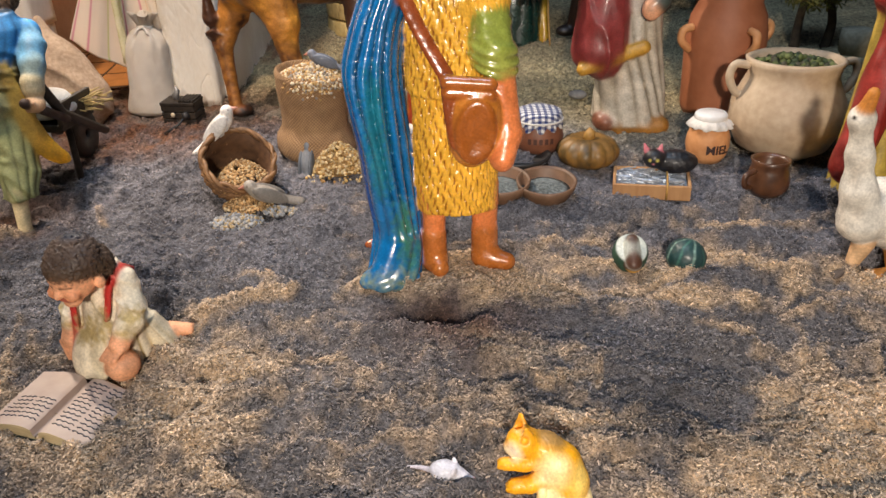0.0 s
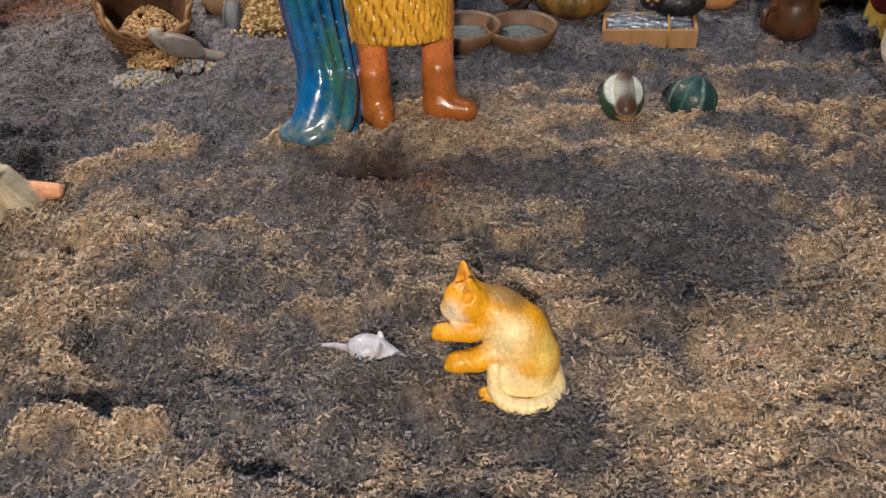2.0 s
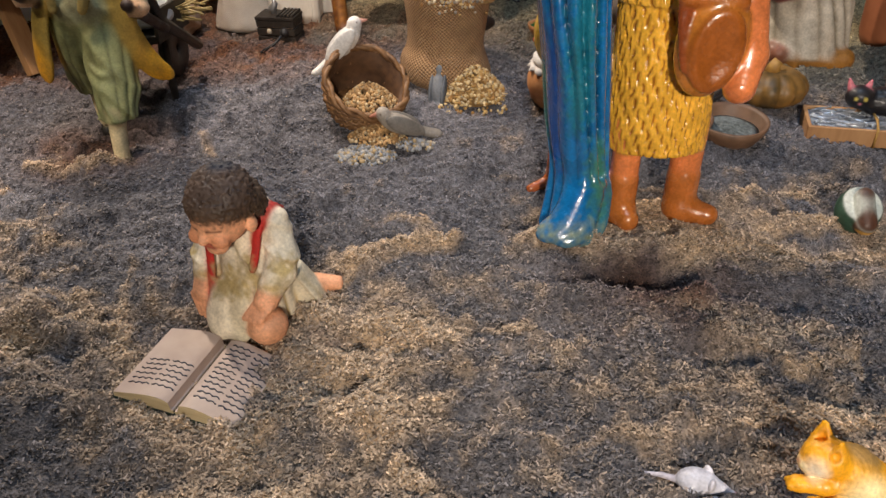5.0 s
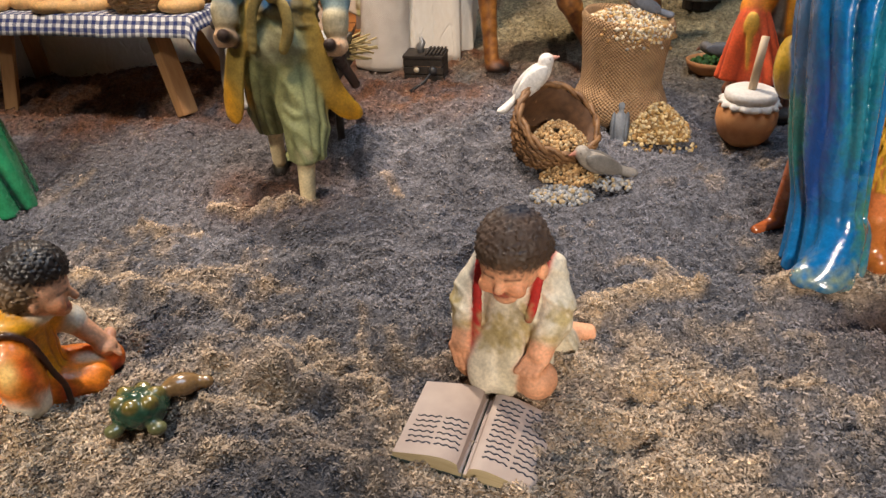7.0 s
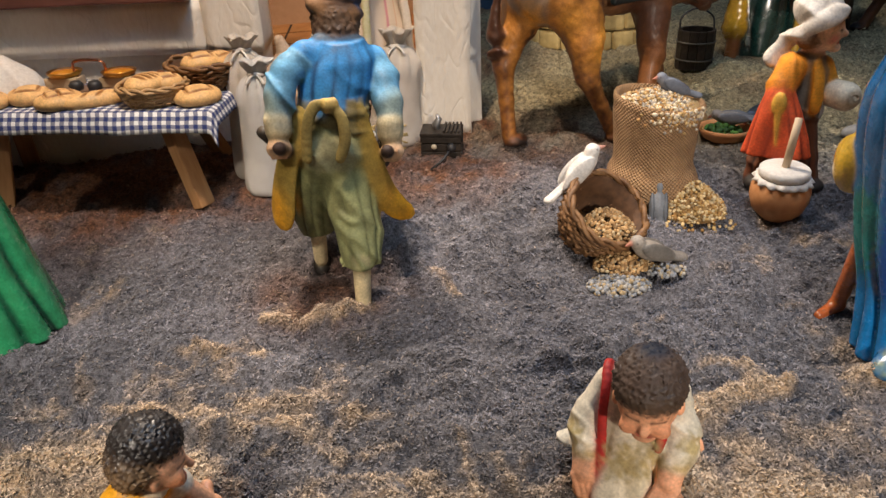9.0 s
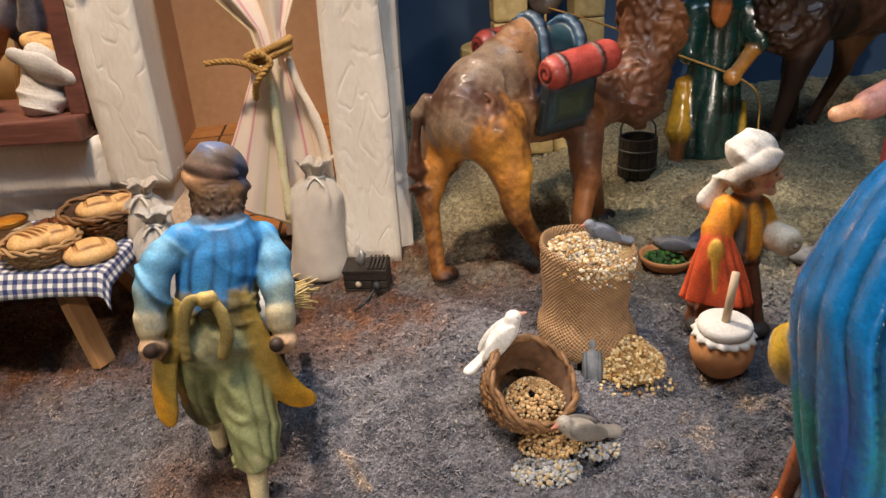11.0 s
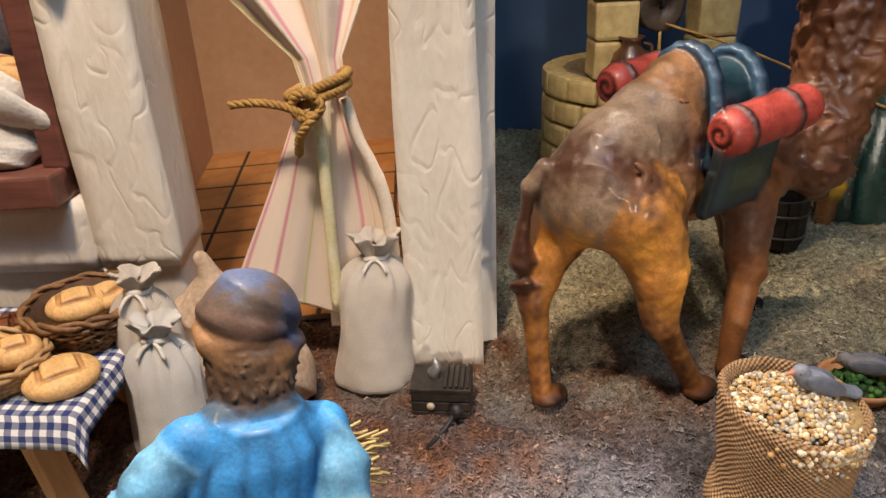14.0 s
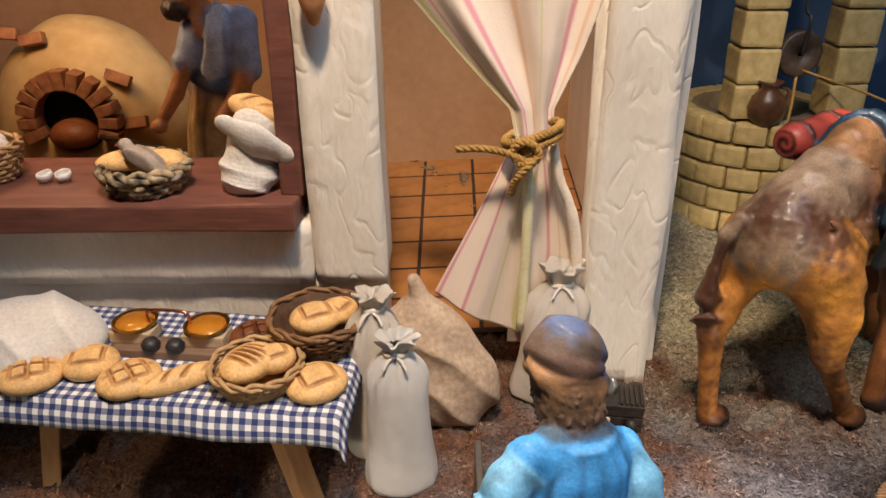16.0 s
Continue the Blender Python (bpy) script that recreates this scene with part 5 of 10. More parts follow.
def orange_boy():
    c = Clay(0.0009)
    orange, mustard, skin, white = "e8801e", "dc9c1c", "e0a580", "e4dccb"
    rp = pleats(260, 0.0008, (0.6, 1, 0.7))
    c.drape([(0.000, -0.0060, 0.0040, 0.0195, 0.0185, 0.0014), (0.020, -0.0060, 0.0040, 0.0180, 0.0165, 0.0010), (0.040, -0.0050, 0.0030, 0.0160, 0.0142, 0.0006), (0.055, -0.0020, 0.0005, 0.0145, 0.0122, 0.0003), (0.064, 0.0025, -0.0005, 0.0095, 0.0090, 0.0)], mustard, 0.004, 9, 0.5, "a8651a", ripple=rp)
    c.ball((-0.0140, -0.0060, 0.0080), (0.0125, 0.0125, 0.0110), orange, 0.004, ripple=rp)
    c.limb((-0.0060, -0.0040, 0.0090), (0.0240, -0.0050, 0.0090), 0.0125, 0.0095, orange, 0.005, ripple=rp)
    c.limb((0.0000, 0.0100, 0.0120), (0.0345, 0.0090, 0.0115), 0.0120, 0.0085, orange, 0.005, ripple=rp)
    c.ball((0.0250, -0.0060, 0.0060), (0.0060, 0.0075, 0.0070), "e6b82c", 0.002)
    c.ball((0.0345, 0.0050, 0.0100), (0.0070, 0.0090, 0.0070), "cc4e1c", kind="p", tint=0.005)
    c.ball((0.0100, -0.0120, 0.0100), (0.0050, 0.0080, 0.0080), "cc4e1c", kind="p", tint=0.006)
    c.ball((0.0240, 0.0020, 0.0180), (0.0080, 0.0050, 0.0040), "d9b088", kind="p", tint=0.004)
    c.limb((0.0330, 0.0180, 0.0100), (0.0370, 0.0260, 0.0160), 0.0052, 0.0036, skin, 0.002)
    # near sleeve, white cuff, bare arm set into the sawdust
    c.ball((-0.0030, -0.0040, 0.0555), (0.0155, 0.0125, 0.0085), mustard, 0.004)
    c.chain([(-0.0085, -0.0095, 0.0470), (-0.0090, -0.0140, 0.0395), (-0.0085, -0.0170, 0.0310), (-0.0080, -0.0180, 0.0225)], [0.0092, 0.0114, 0.0118, 0.0108], orange, 0.003, ripple=pleats(240, 0.0010, (0.8, 0.6, 0.5)))
    c.limb((-0.0080, -0.0186, 0.0205), (-0.0080, -0.0188, 0.0140), 0.0106, 0.0100, white, 0.0006, ripple=pleats(420, 0.0006))
    c.limb((-0.0078, -0.0188, 0.0150), (-0.0060, -0.0195, -0.0060), 0.0072, 0.0058, skin, 0.001)
    c.ball((-0.0120, -0.0270, 0.0400), (0.0050, 0.0040, 0.0110), "f0c070", kind="p", tint=0.005)
    c.ball((-0.0020, -0.0260, 0.0380), (0.0040, 0.0050, 0.0120), "d85c1c", kind="p", tint=0.006)
    c.strip([(-0.0195, -0.0060, 0.0440), (-0.0165, -0.0120, 0.0520), (-0.0080, -0.0165, 0.0560), (0.0005, -0.0175, 0.0500), (0.0042, -0.0175, 0.0400), (0.0070, -0.0175, 0.0280), (0.0105, -0.0190, 0.0190), (0.0110, -0.0210, 0.0080)], [0.0016] * 8, "3a1c10", (0, -1, 0.5), 0.8, 0.0006)
    # far arm across the lap
    c.limb((0.0060, 0.0070, 0.0520), (0.0160, 0.0110, 0.0440), 0.0105, 0.0088, mustard, 0.003)
    c.limb((0.0160, 0.0105, 0.0445), (0.0205, 0.0100, 0.0410), 0.0086, 0.0080, white, 0.0008)
    c.limb((0.0205, 0.0100, 0.0405), (0.0315, 0.0060, 0.0255), 0.0064, 0.0052, skin, 0.002)
    c.ball((0.0340, 0.0045, 0.0215), (0.0062, 0.0066, 0.0046), skin, 0.002)
    for f in range(4):
        c.limb((0.0360, 0.0000 + 0.0026 * f, 0.0215), (0.0398, -0.0010 + 0.0028 * f, 0.0165), 0.0016, 0.0013, skin, 0.0006)
    # head looking down at the turtle
    c.limb((0.0020, 0.0, 0.0580), (0.0060, -0.0010, 0.0660), 0.0085, 0.0088, skin, 0.003)
    c.strip([(0.0050, -0.0105, 0.0600), (0.0105, -0.0085, 0.0570), (0.0140, 0.0, 0.0565)], [0.0026, 0.0032, 0.0028], white, (0.6, -0.6, 0.5), 0.6, 0.0008)
    c.ball((0.0125, -0.0030, 0.0705), (0.0136, 0.0128, 0.0150), skin, 0.002, (0, 12, 0))
    c.limb((0.0255, -0.0060, 0.0680), (0.0272, -0.0065, 0.0635), 0.0012, 0.0022, skin, 0.002)
    c.ball((0.0195, -0.0055, 0.0575), (0.0050, 0.0056, 0.0040), skin, 0.003)
    c.ball((0.0180, -0.0125, 0.0630), (0.0046, 0.0030, 0.0044), "e2986c", 0.003)
    c.limb((0.0235, -0.0075, 0.0595), (0.0215, -0.0115, 0.0598), 0.0010, 0.0007, "b5604a", 0.0008)
    c.limb((0.0245, -0.0085, 0.0690), (0.0200, -0.0135, 0.0695), 0.0008, 0.0006, "4a2c1e", kind="p", tint=0.0010)
    c.limb((0.0250, -0.0080, 0.0730), (0.0195, -0.0130, 0.0735), 0.0007, 0.0005, "6a4630", kind="p", tint=0.0012)
    hair = curls(1250, 0.0018)
    c.ball((0.0115, 0.0010, 0.0815), (0.0170, 0.0165, 0.0132), "241e1c", 0.0012, (0, 10, 0), ripple=hair)
    c.ball((0.0010, -0.0015, 0.0740), (0.0105, 0.0148, 0.0135), "3a2c22", 0.0015, ripple=hair)
    c.ball((0.0065, -0.0110, 0.0735), (0.0085, 0.0050, 0.0085), "54402e", 0.0015, ripple=hair)
    c.ball((0.0080, -0.0145, 0.0660), (0.0024, 0.0016, 0.0038), skin, 0.0008)
    c.ball((0.0000, -0.0060, 0.0730), (0.0110, 0.0150, 0.0080), "7a6248", kind="p", tint=0.006, ripple=curls(900, 0.004))
    return c.stand("sitting_boy_figurine", (-0.4150, 0.311), SATIN, "sitting boy figurine in orange clothes leaning on one hand", "figurine", turn=33, size=0.82)


def girl():
    c = Clay(0.0012)
    brown, vest, mustard, linen = "6a3c22", "66645c", "dc9426", "ddd2bc"
    for keys, seed in (([(0.004, -0.0125, -0.0040, 0.0125, 0.0120, 0.0022), (0.022, -0.0115, -0.0035, 0.0135, 0.0125, 0.0022), (0.044, -0.0060, -0.0010, 0.0135, 0.0125, 0.0012), (0.062, 0.0, 0.0, 0.0125, 0.0120, 0.0006)], 0.3), ([(0.004, 0.0140, 0.0, 0.0125, 0.0120, 0.0022), (0.022, 0.0125, 0.0, 0.0130, 0.0125, 0.0022), (0.044, 0.0080, 0.0, 0.0130, 0.0125, 0.0012), (0.062, 0.0040, 0.0, 0.0125, 0.0120, 0.0006)], 1.9)):
        c.drape(keys, brown, 0.003, 8, seed, "35190e", ripple=pleats(260, 0.0010, (0.5, 0.3, 1)))
    c.ball((-0.0165, -0.0090, 0.0030), (0.0095, 0.0130, 0.0070), "2c2724", 0.001)
    c.ball((0.0200, -0.0060, 0.0030), (0.0120, 0.0100, 0.0065), "2c2724", 0.001)
    c.drape([(0.056, 0.0030, 0.0, 0.0160, 0.0130, 0.0012), (0.072, 0.0045, 0.0, 0.0155, 0.0125, 0.0010), (0.090, 0.0050, 0.0, 0.0145, 0.0115, 0.0006), (0.102, 0.0055, 0.0, 0.0085, 0.0080, 0.0002)], vest, 0.003, 8, 0.8, "3a3a34")
    c.strip([(0.0110, -0.0085, 0.0960), (0.0140, -0.0105, 0.0820), (0.0150, -0.0110, 0.0640)], [0.0030, 0.0048, 0.0050], mustard, (0.7, -0.7, 0), 0.5, 0.001)
    c.limb((-0.0050, -0.0080, 0.0920), (-0.0100, -0.0140, 0.0800), 0.0108, 0.0104, "e08c24", 0.002, ripple=pleats(360, 0.0007))
    c.limb((0.0140, 0.0050, 0.0900), (0.0230, 0.0060, 0.0740), 0.0095, 0.0075, mustard, 0.003)
    # red cloth over the near arm with the hand on top
    c.drape([(0.029, -0.0065, -0.0210, 0.0235, 0.0090, 0.0042), (0.044, -0.0070, -0.0205, 0.0200, 0.0095, 0.0034), (0.062, -0.0085, -0.0200, 0.0150, 0.0095, 0.0020), (0.078, -0.0100, -0.0185, 0.0095, 0.0080, 0.0006), (0.085, -0.0100, -0.0175, 0.0050, 0.0050, 0.0)], "d8582e", 0.002, 9, 0.5, "8c2c16", sharp=0.8)
    c.ball((-0.0100, -0.0285, 0.0705), (0.0048, 0.0036, 0.0085), "d9a844", 0.001)
    c.limb((-0.0100, -0.0300, 0.0660), (-0.0080, -0.0310, 0.0400), 0.0022, 0.0006, "d9a844", 0.001)
    # rolled linen under the far arm
    c.limb((0.0180, 0.0120, 0.0720), (0.0330, -0.0080, 0.0735), 0.0100, 0.0104, linen, 0.001)
    way = Vector((0.0150, -0.0200, 0.0015)).normalized()
    side, up = Vector((0.8, 0.6, 0)), Vector((0, 0, 1))
    hub = Vector((0.0330, -0.0080, 0.0735)) + way * 0.0098
    for k in range(22):
        a, b = [hub + side * (0.0009 + 0.00034 * j) * math.cos(j * 0.6) + up * (0.0009 + 0.00034 * j) * math.sin(j * 0.6) for j in (k, k + 1)]
        c.limb(a, b, 0.0010, 0.0010, "8a7452", 0.0006, kind="-", tint=1)
    # head in a white scarf knotted behind
    c.limb((0.0060, 0.0, 0.1000), (0.0095, -0.0010, 0.1100), 0.0072, 0.0074, "e0b08c", 0.002)
    c.ball((0.0120, -0.0020, 0.1190), (0.0122, 0.0122, 0.0142), "e6bb96", 0.002)
    c.ball((0.0245, -0.0030, 0.1165), (0.0026, 0.0024, 0.0026), "e0a884", 0.002)
    c.ball((0.0195, -0.0025, 0.1065), (0.0044, 0.0046, 0.0036), "e6bb96", 0.002)
    c.ball((0.0180, -0.0110, 0.1135), (0.0040, 0.0030, 0.0036), "e0907a", kind="p", tint=0.004)
    c.ball((0.0225, -0.0050, 0.1105), (0.0026, 0.0040, 0.0010), "b5463c", kind="p")
    c.ball((0.0215, -0.0085, 0.1195), (0.0016, 0.0020, 0.0012), "2a1c16", kind="p")
    c.ball((0.0020, -0.0085, 0.1130), (0.0085, 0.0060, 0.0075), "8a5e36", 0.002, ripple=curls(900, 0.0014))
    c.ball((0.0195, -0.0050, 0.1285), (0.0050, 0.0070, 0.0030), "8a5e36", 0.002, ripple=curls(900, 0.001))
    wrap = pleats(260, 0.0011, (0.6, 0.4, 1))
    c.ball((0.0055, 0.0010, 0.1305), (0.0162, 0.0158, 0.0148), "e4ddd3", 0.0015, (0, 18, 0), ripple=wrap)
    c.strip([(-0.0080, -0.0060, 0.1160), (0.0020, -0.0150, 0.1210), (0.0130, -0.0155, 0.1280), (0.0195, -0.0100, 0.1330)], [0.0040, 0.0046, 0.0044, 0.0036], "e4ddd3", (0, -1, 0.2), 0.5, 0.002, ripple=wrap)
    c.ball((-0.0090, -0.0020, 0.1145), (0.0050, 0.0048, 0.0046), "dcd4c8", 0.002, ripple=wrap)
    c.strip([(-0.0095, -0.0020, 0.1130), (-0.0135, -0.0030, 0.1060), (-0.0195, -0.0030, 0.0980)], [0.0036, 0.0046, 0.0066], "dcd4c8", (0.5, -0.8, 0.4), 0.5, 0.002, ripple=wrap)
    return c.stand("girl_figurine", (-0.020, 0.622), MATTE, "painted girl figurine with white headscarf, orange cloth and rolled linen", "figurine", turn=-24)


def green_robe():
    c = Clay(0.0017)
    c.drape([(0.0, 0.0, 0.0, 0.044, 0.038, 0.0060), (0.03, -0.002, 0.001, 0.040, 0.035, 0.0062), (0.07, -0.006, 0.002, 0.034, 0.030, 0.0050), (0.105, -0.010, 0.003, 0.029, 0.026, 0.0034), (0.14, -0.012, 0.004, 0.026, 0.023, 0.0016)], "2f9060", 0.003, 9, 1.1, "124a34", sharp=0.8, twist=1.0)
    c.limb((0.006, -0.036, 0.0), (0.020, -0.044, 0.0), 0.0045, 0.0030, "c07030", 0.003)
    c.cone((-0.012, 0.004, 0.12), (-0.014, 0.006, 0.20), 0.028, 0.026, "8a2a20", 0.006, folds=6, depth=0.0012, squeeze=0.8)
    c.ball((-0.014, 0.006, 0.20), (0.03, 0.022, 0.014), "8a2a20", 0.006)
    c.limb((-0.014, 0.004, 0.20), (-0.014, 0.002, 0.216), 0.011, 0.010, SKIN, 0.004)
    c.ball((-0.014, 0.0, 0.228), (0.016, 0.018, 0.02), SKIN, 0.003)
    c.ball((-0.014, 0.004, 0.236), (0.019, 0.02, 0.017), "cfc7b5", 0.003)
    c.limb((0.012, -0.008, 0.19), (0.018, -0.028, 0.15), 0.012, 0.010, "8a2a20", 0.004)
    return c.stand("green_robe_figurine", (-0.585, 0.508), GLOSS, "glossy painted figurine in a long green robe and red mantle", "figurine")


def camel(name, at, turn, dark, label, size=1.0, pack=True):
    c = Clay(0.0015 * size)
    a, b, e = ("7e5a3a", "4e3020", "1e1410") if not dark else ("4a2f1c", "382316", "1c120c")
    tan, grey = ("b07634", "8d7762") if not dark else ("54361e", "3c281a")
    rough1, rough2 = curls(420, 0.0005), pleats(200, 0.0012, (0.8, 0.5, 0.4))
    lump = lambda p: rough1(p) + rough2(p)
    shag = lambda p: curls(300, 0.0024)(p) + pleats(330, 0.0026, (0.5, 0.5, 0.6))(p)
    c.limb((-0.052, 0.0, 0.130), (0.070, -0.004, 0.126), 0.0260, 0.0260, a, 0.012, ripple=lump)
    c.ball((0.006, 0.002, 0.158), (0.036, 0.021, 0.040), "86603e" if not dark else a, 0.016, ripple=lump)
    c.ball((-0.054, 0.0, 0.136), (0.028, 0.028, 0.029), grey, 0.010, ripple=lump)
    c.ball((-0.028, 0.0, 0.160), (0.034, 0.021, 0.022), grey, 0.014, ripple=lump)
    hind = (((-0.056, 0.015, 0.128), (-0.066, 0.018, 0.098), (-0.080, 0.018, 0.068), (-0.078, 0.012, 0.008), 0.0215), ((-0.040, -0.018, 0.124), (-0.031, -0.028, 0.092), (-0.029, -0.031, 0.060), (0.000, -0.036, 0.008), 0.0255))
    for hip, knee, hock, foot, r in hind:
        c.chain([hip, knee], [r, r * 0.66], tan, 0.010, ripple=lump)
        c.chain([knee, hock], [r * 0.62, 0.0096], tan, 0.005, ripple=lump)
        c.chain([hock, ((hock[0] + foot[0]) / 2, (hock[1] + foot[1]) / 2, (hock[2] + foot[2]) / 2), foot], [0.0092, 0.0064, 0.0066], tan, 0.003)
        c.ball((foot[0] + 0.005, foot[1] - 0.002, 0.003), (0.0120, 0.0095, 0.0062), e, 0.002)
        c.ball((hock[0] - 0.006, hock[1], hock[2] + 0.004), (0.008, 0.009, 0.014), b, kind="p", tint=0.014, ripple=curls(420, 0.006))
        c.limb(hock, foot, 0.006, 0.009, "6c4020", kind="p", tint=0.012, ripple=curls(420, 0.006))
        c.ball((knee[0] + 0.006, knee[1] - 0.010, (knee[2] + hock[2]) / 2), (0.006, 0.008, 0.016), b, kind="p", tint=0.010, ripple=curls(300, 0.006))
        c.ball((foot[0] + 0.007, foot[1] - 0.003, 0.000), (0.0125, 0.0105, 0.0050), e, kind="p", tint=0.003)
    fore = (((0.052, -0.020, 0.118), (0.050, -0.028, 0.068), (0.032, -0.036, 0.008)), ((0.076, 0.010, 0.120), (0.088, 0.008, 0.066), (0.098, 0.004, 0.012)))
    for top, knee, foot in fore:
        c.chain([top, knee], [0.0185, 0.0115], b if dark else "6e4424", 0.008, ripple=lump)
        c.chain([knee, foot], [0.0100, 0.0064], "7a4c26" if not dark else b, 0.004)
        c.ball((foot[0] + 0.006, foot[1] - 0.002, foot[2] - 0.004), (0.0135, 0.0105, 0.0070), e, 0.003)
    # shaggy neck and turned head
    if dark:
        c.chain([(0.070, 0, 0.128), (0.098, 0, 0.120), (0.116, 0, 0.140), (0.117, 0, 0.180), (0.118, 0, 0.212)], [0.026, 0.022, 0.020, 0.018, 0.016], b, 0.010, ripple=shag)
        c.limb((0.116, 0, 0.220), (0.156, 0, 0.206), 0.0155, 0.0085, b, 0.006, ripple=lump)
    else:
        c.chain([(0.078, -0.006, 0.128), (0.108, -0.014, 0.132), (0.124, -0.018, 0.156), (0.127, -0.016, 0.190), (0.124, -0.012, 0.228)], [0.027, 0.026, 0.024, 0.0225, 0.020], "5c3822", 0.008, ripple=shag)
        c.ball((0.112, -0.030, 0.122), (0.018, 0.014, 0.022), b, 0.006, ripple=shag)
        c.ball((0.132, -0.036, 0.178), (0.014, 0.012, 0.022), "744a2c", 0.006, ripple=shag)
        c.limb((0.122, -0.012, 0.244), (0.086, -0.004, 0.236), 0.0165, 0.0100, "5c3822", 0.006, ripple=lump)
        c.limb((0.086, -0.004, 0.236), (0.074, -0.002, 0.230), 0.0100, 0.0080, "6a442a", 0.004)
    for y in (-0.013, 0.013):
        c.limb((0.122, y - 0.010, 0.252), (0.128, y * 1.6 - 0.010, 0.264), 0.004, 0.0025, b, 0.002)
    # tail lying along the far leg
    c.limb((-0.080, 0.010, 0.150), (-0.087, 0.014, 0.140), 0.0052, 0.0044, grey, 0.003)
    c.chain([(-0.087, 0.014, 0.138), (-0.088, 0.018, 0.115), (-0.088, 0.020, 0.094)], [0.0042, 0.0040, 0.0070], b, 0.003, ripple=lump)
    c.ball((-0.085, 0.020, 0.084), (0.0065, 0.0065, 0.014), b, 0.004, ripple=shag)
    for px, py, pz, r in ((-0.048, -0.026, 0.142, 0.016), (-0.024, -0.030, 0.118, 0.012), (-0.070, 0.0, 0.152, 0.016), (0.030, -0.028, 0.106, 0.016), (-0.062, -0.018, 0.156, 0.012), (0.050, -0.028, 0.096, 0.018), (0.070, -0.02, 0.13, 0.02), (-0.004, -0.024, 0.150, 0.012)):
        c.ball((px, py, pz), (r, r, r * 1.1), b, kind="p", tint=0.016, ripple=curls(420, 0.007))
    for px, py, pz in ((-0.046, -0.031, 0.116), (-0.066, -0.006, 0.118), (-0.026, -0.040, 0.088)):
        c.ball((px, py, pz), (0.012, 0.010, 0.018), "cf9038" if not dark else tan, kind="p", tint=0.012, ripple=curls(200, 0.005))
    # tufts of carved hair
    for x, y, z in ((-0.026, -0.027, 0.163), (-0.018, -0.026, 0.172), (-0.050, -0.029, 0.146), (-0.034, -0.036, 0.124), (-0.014, -0.025, 0.158), (0.060, -0.031, 0.118)):
        c.strip([(x - 0.004, y + 0.002, z + 0.010), (x + 0.002, y - 0.001, z + 0.004), (x - 0.002, y - 0.001, z - 0.004), (x + 0.003, y, z - 0.010)], [0.0012, 0.0026, 0.0024, 0.0008], "6a4630" if not dark else b, (0, -1, 0.2), 0.7, 0.0012)
    if pack:
        navy, red = "122638", "963a30"
        c.box((0.020, -0.0345, 0.137), (0.029, 0.0034, 0.0215), "141f22", 0.002, (8, 0, 4), 0.0025)
        c.box((0.020, -0.0368, 0.137), (0.0235, 0.0016, 0.0155), "223a48", 0.0008, (8, 0, 4), 0.001)
        c.box((0.020, -0.0378, 0.137), (0.0195, 0.0016, 0.0118), "26382c", 0.0008, (8, 0, 4), 0.001)
        c.box((0.020, -0.0386, 0.137), (0.0130, 0.0014, 0.0070), "3a4630", 0.0008, (8, 0, 4), 0.001)
        for x, top, r in ((0.008, 0.2005, 0.0040), (0.046, 0.194, 0.0040)):
            c.ball((x + 0.003, 0, 0.152), (0.0060, 0.0265, top - 0.153), navy, 0.002)
            arc = [(x - 0.006 + 0.010 * math.sin(g), -0.029 * math.cos(g), 0.142 + (top - 0.142) * math.sin(g) ** 0.8) for g in (math.pi * k / 12 for k in range(13))]
            c.chain(arc, [r] * 13, navy, 0.0015)
            c.chain([(q[0] - 0.0035, q[1], q[2] + 0.0012) for q in arc], [0.0016] * 13, "2a4c66", 0.0008)
            c.chain([(q[0] + 0.0030, q[1], q[2] + 0.0022) for q in arc], [0.0014] * 13, "10181e", 0.0008)
        c.limb((0.016, 0, 0.172), (0.044, 0, 0.170), 0.0205, 0.0195, "18343e", 0.004)
        for (x0, y0, z0), (x1, y1, z1) in (((-0.008, -0.0385, 0.163), (0.050, -0.0440, 0.170)), ((-0.010, 0.0410, 0.175), (0.046, 0.0400, 0.178))):
            p0, p1 = Vector((x0, y0, z0)), Vector((x1, y1, z1))
            way = (p1 - p0).normalized()
            s1 = way.cross(Vector((0, 0, 1))).normalized()
            s2 = s1.cross(way)
            ring = lambda at, r, g: at + s1 * r * math.cos(g) + s2 * r * math.sin(g)
            c.limb(p0 + way * 0.010, p1, 0.0122, 0.0122, red, 0.001)
            c.box(p0 - way * 0.012, (0.0126, 0.018, 0.018), "b45a4e", 0.0008, (0, 0, math.degrees(math.atan2(way.y, way.x))), 0.0004, kind="-")
            turns = [(0.0014 + 0.00046 * k, k * 0.5) for k in range(22)]
            for (r0, g0), (r1, g1) in zip(turns, turns[1:]):
                q0, q1 = ring(p0 + way * 0.0008, r0, g0), ring(p0 + way * 0.0008, r1, g1)
                c.limb(q0, q1, 0.0010, 0.0010, "3a120e", 0.0006, kind="-")
                c.limb(q0, q1, 0.0013, 0.0013, "34100c", kind="p")
            for k in (0.24, 0.80):
                mid = p0 + (p1 - p0) * k
                c.chain([tuple(ring(mid, 0.0122, g * 0.5236)) for g in range(13)], [0.0018] * 13, "1d1613", 0.0006)
            c.limb(p0 + (p1 - p0) * 0.1 + s2 * 0.0118 - s1 * 0.003, p1 + s2 * 0.0118 - s1 * 0.003, 0.0010, 0.0010, "2a1614", 0.0006)
    return c.stand(name, at, SATIN, label, "camel figurine", turn=turn)


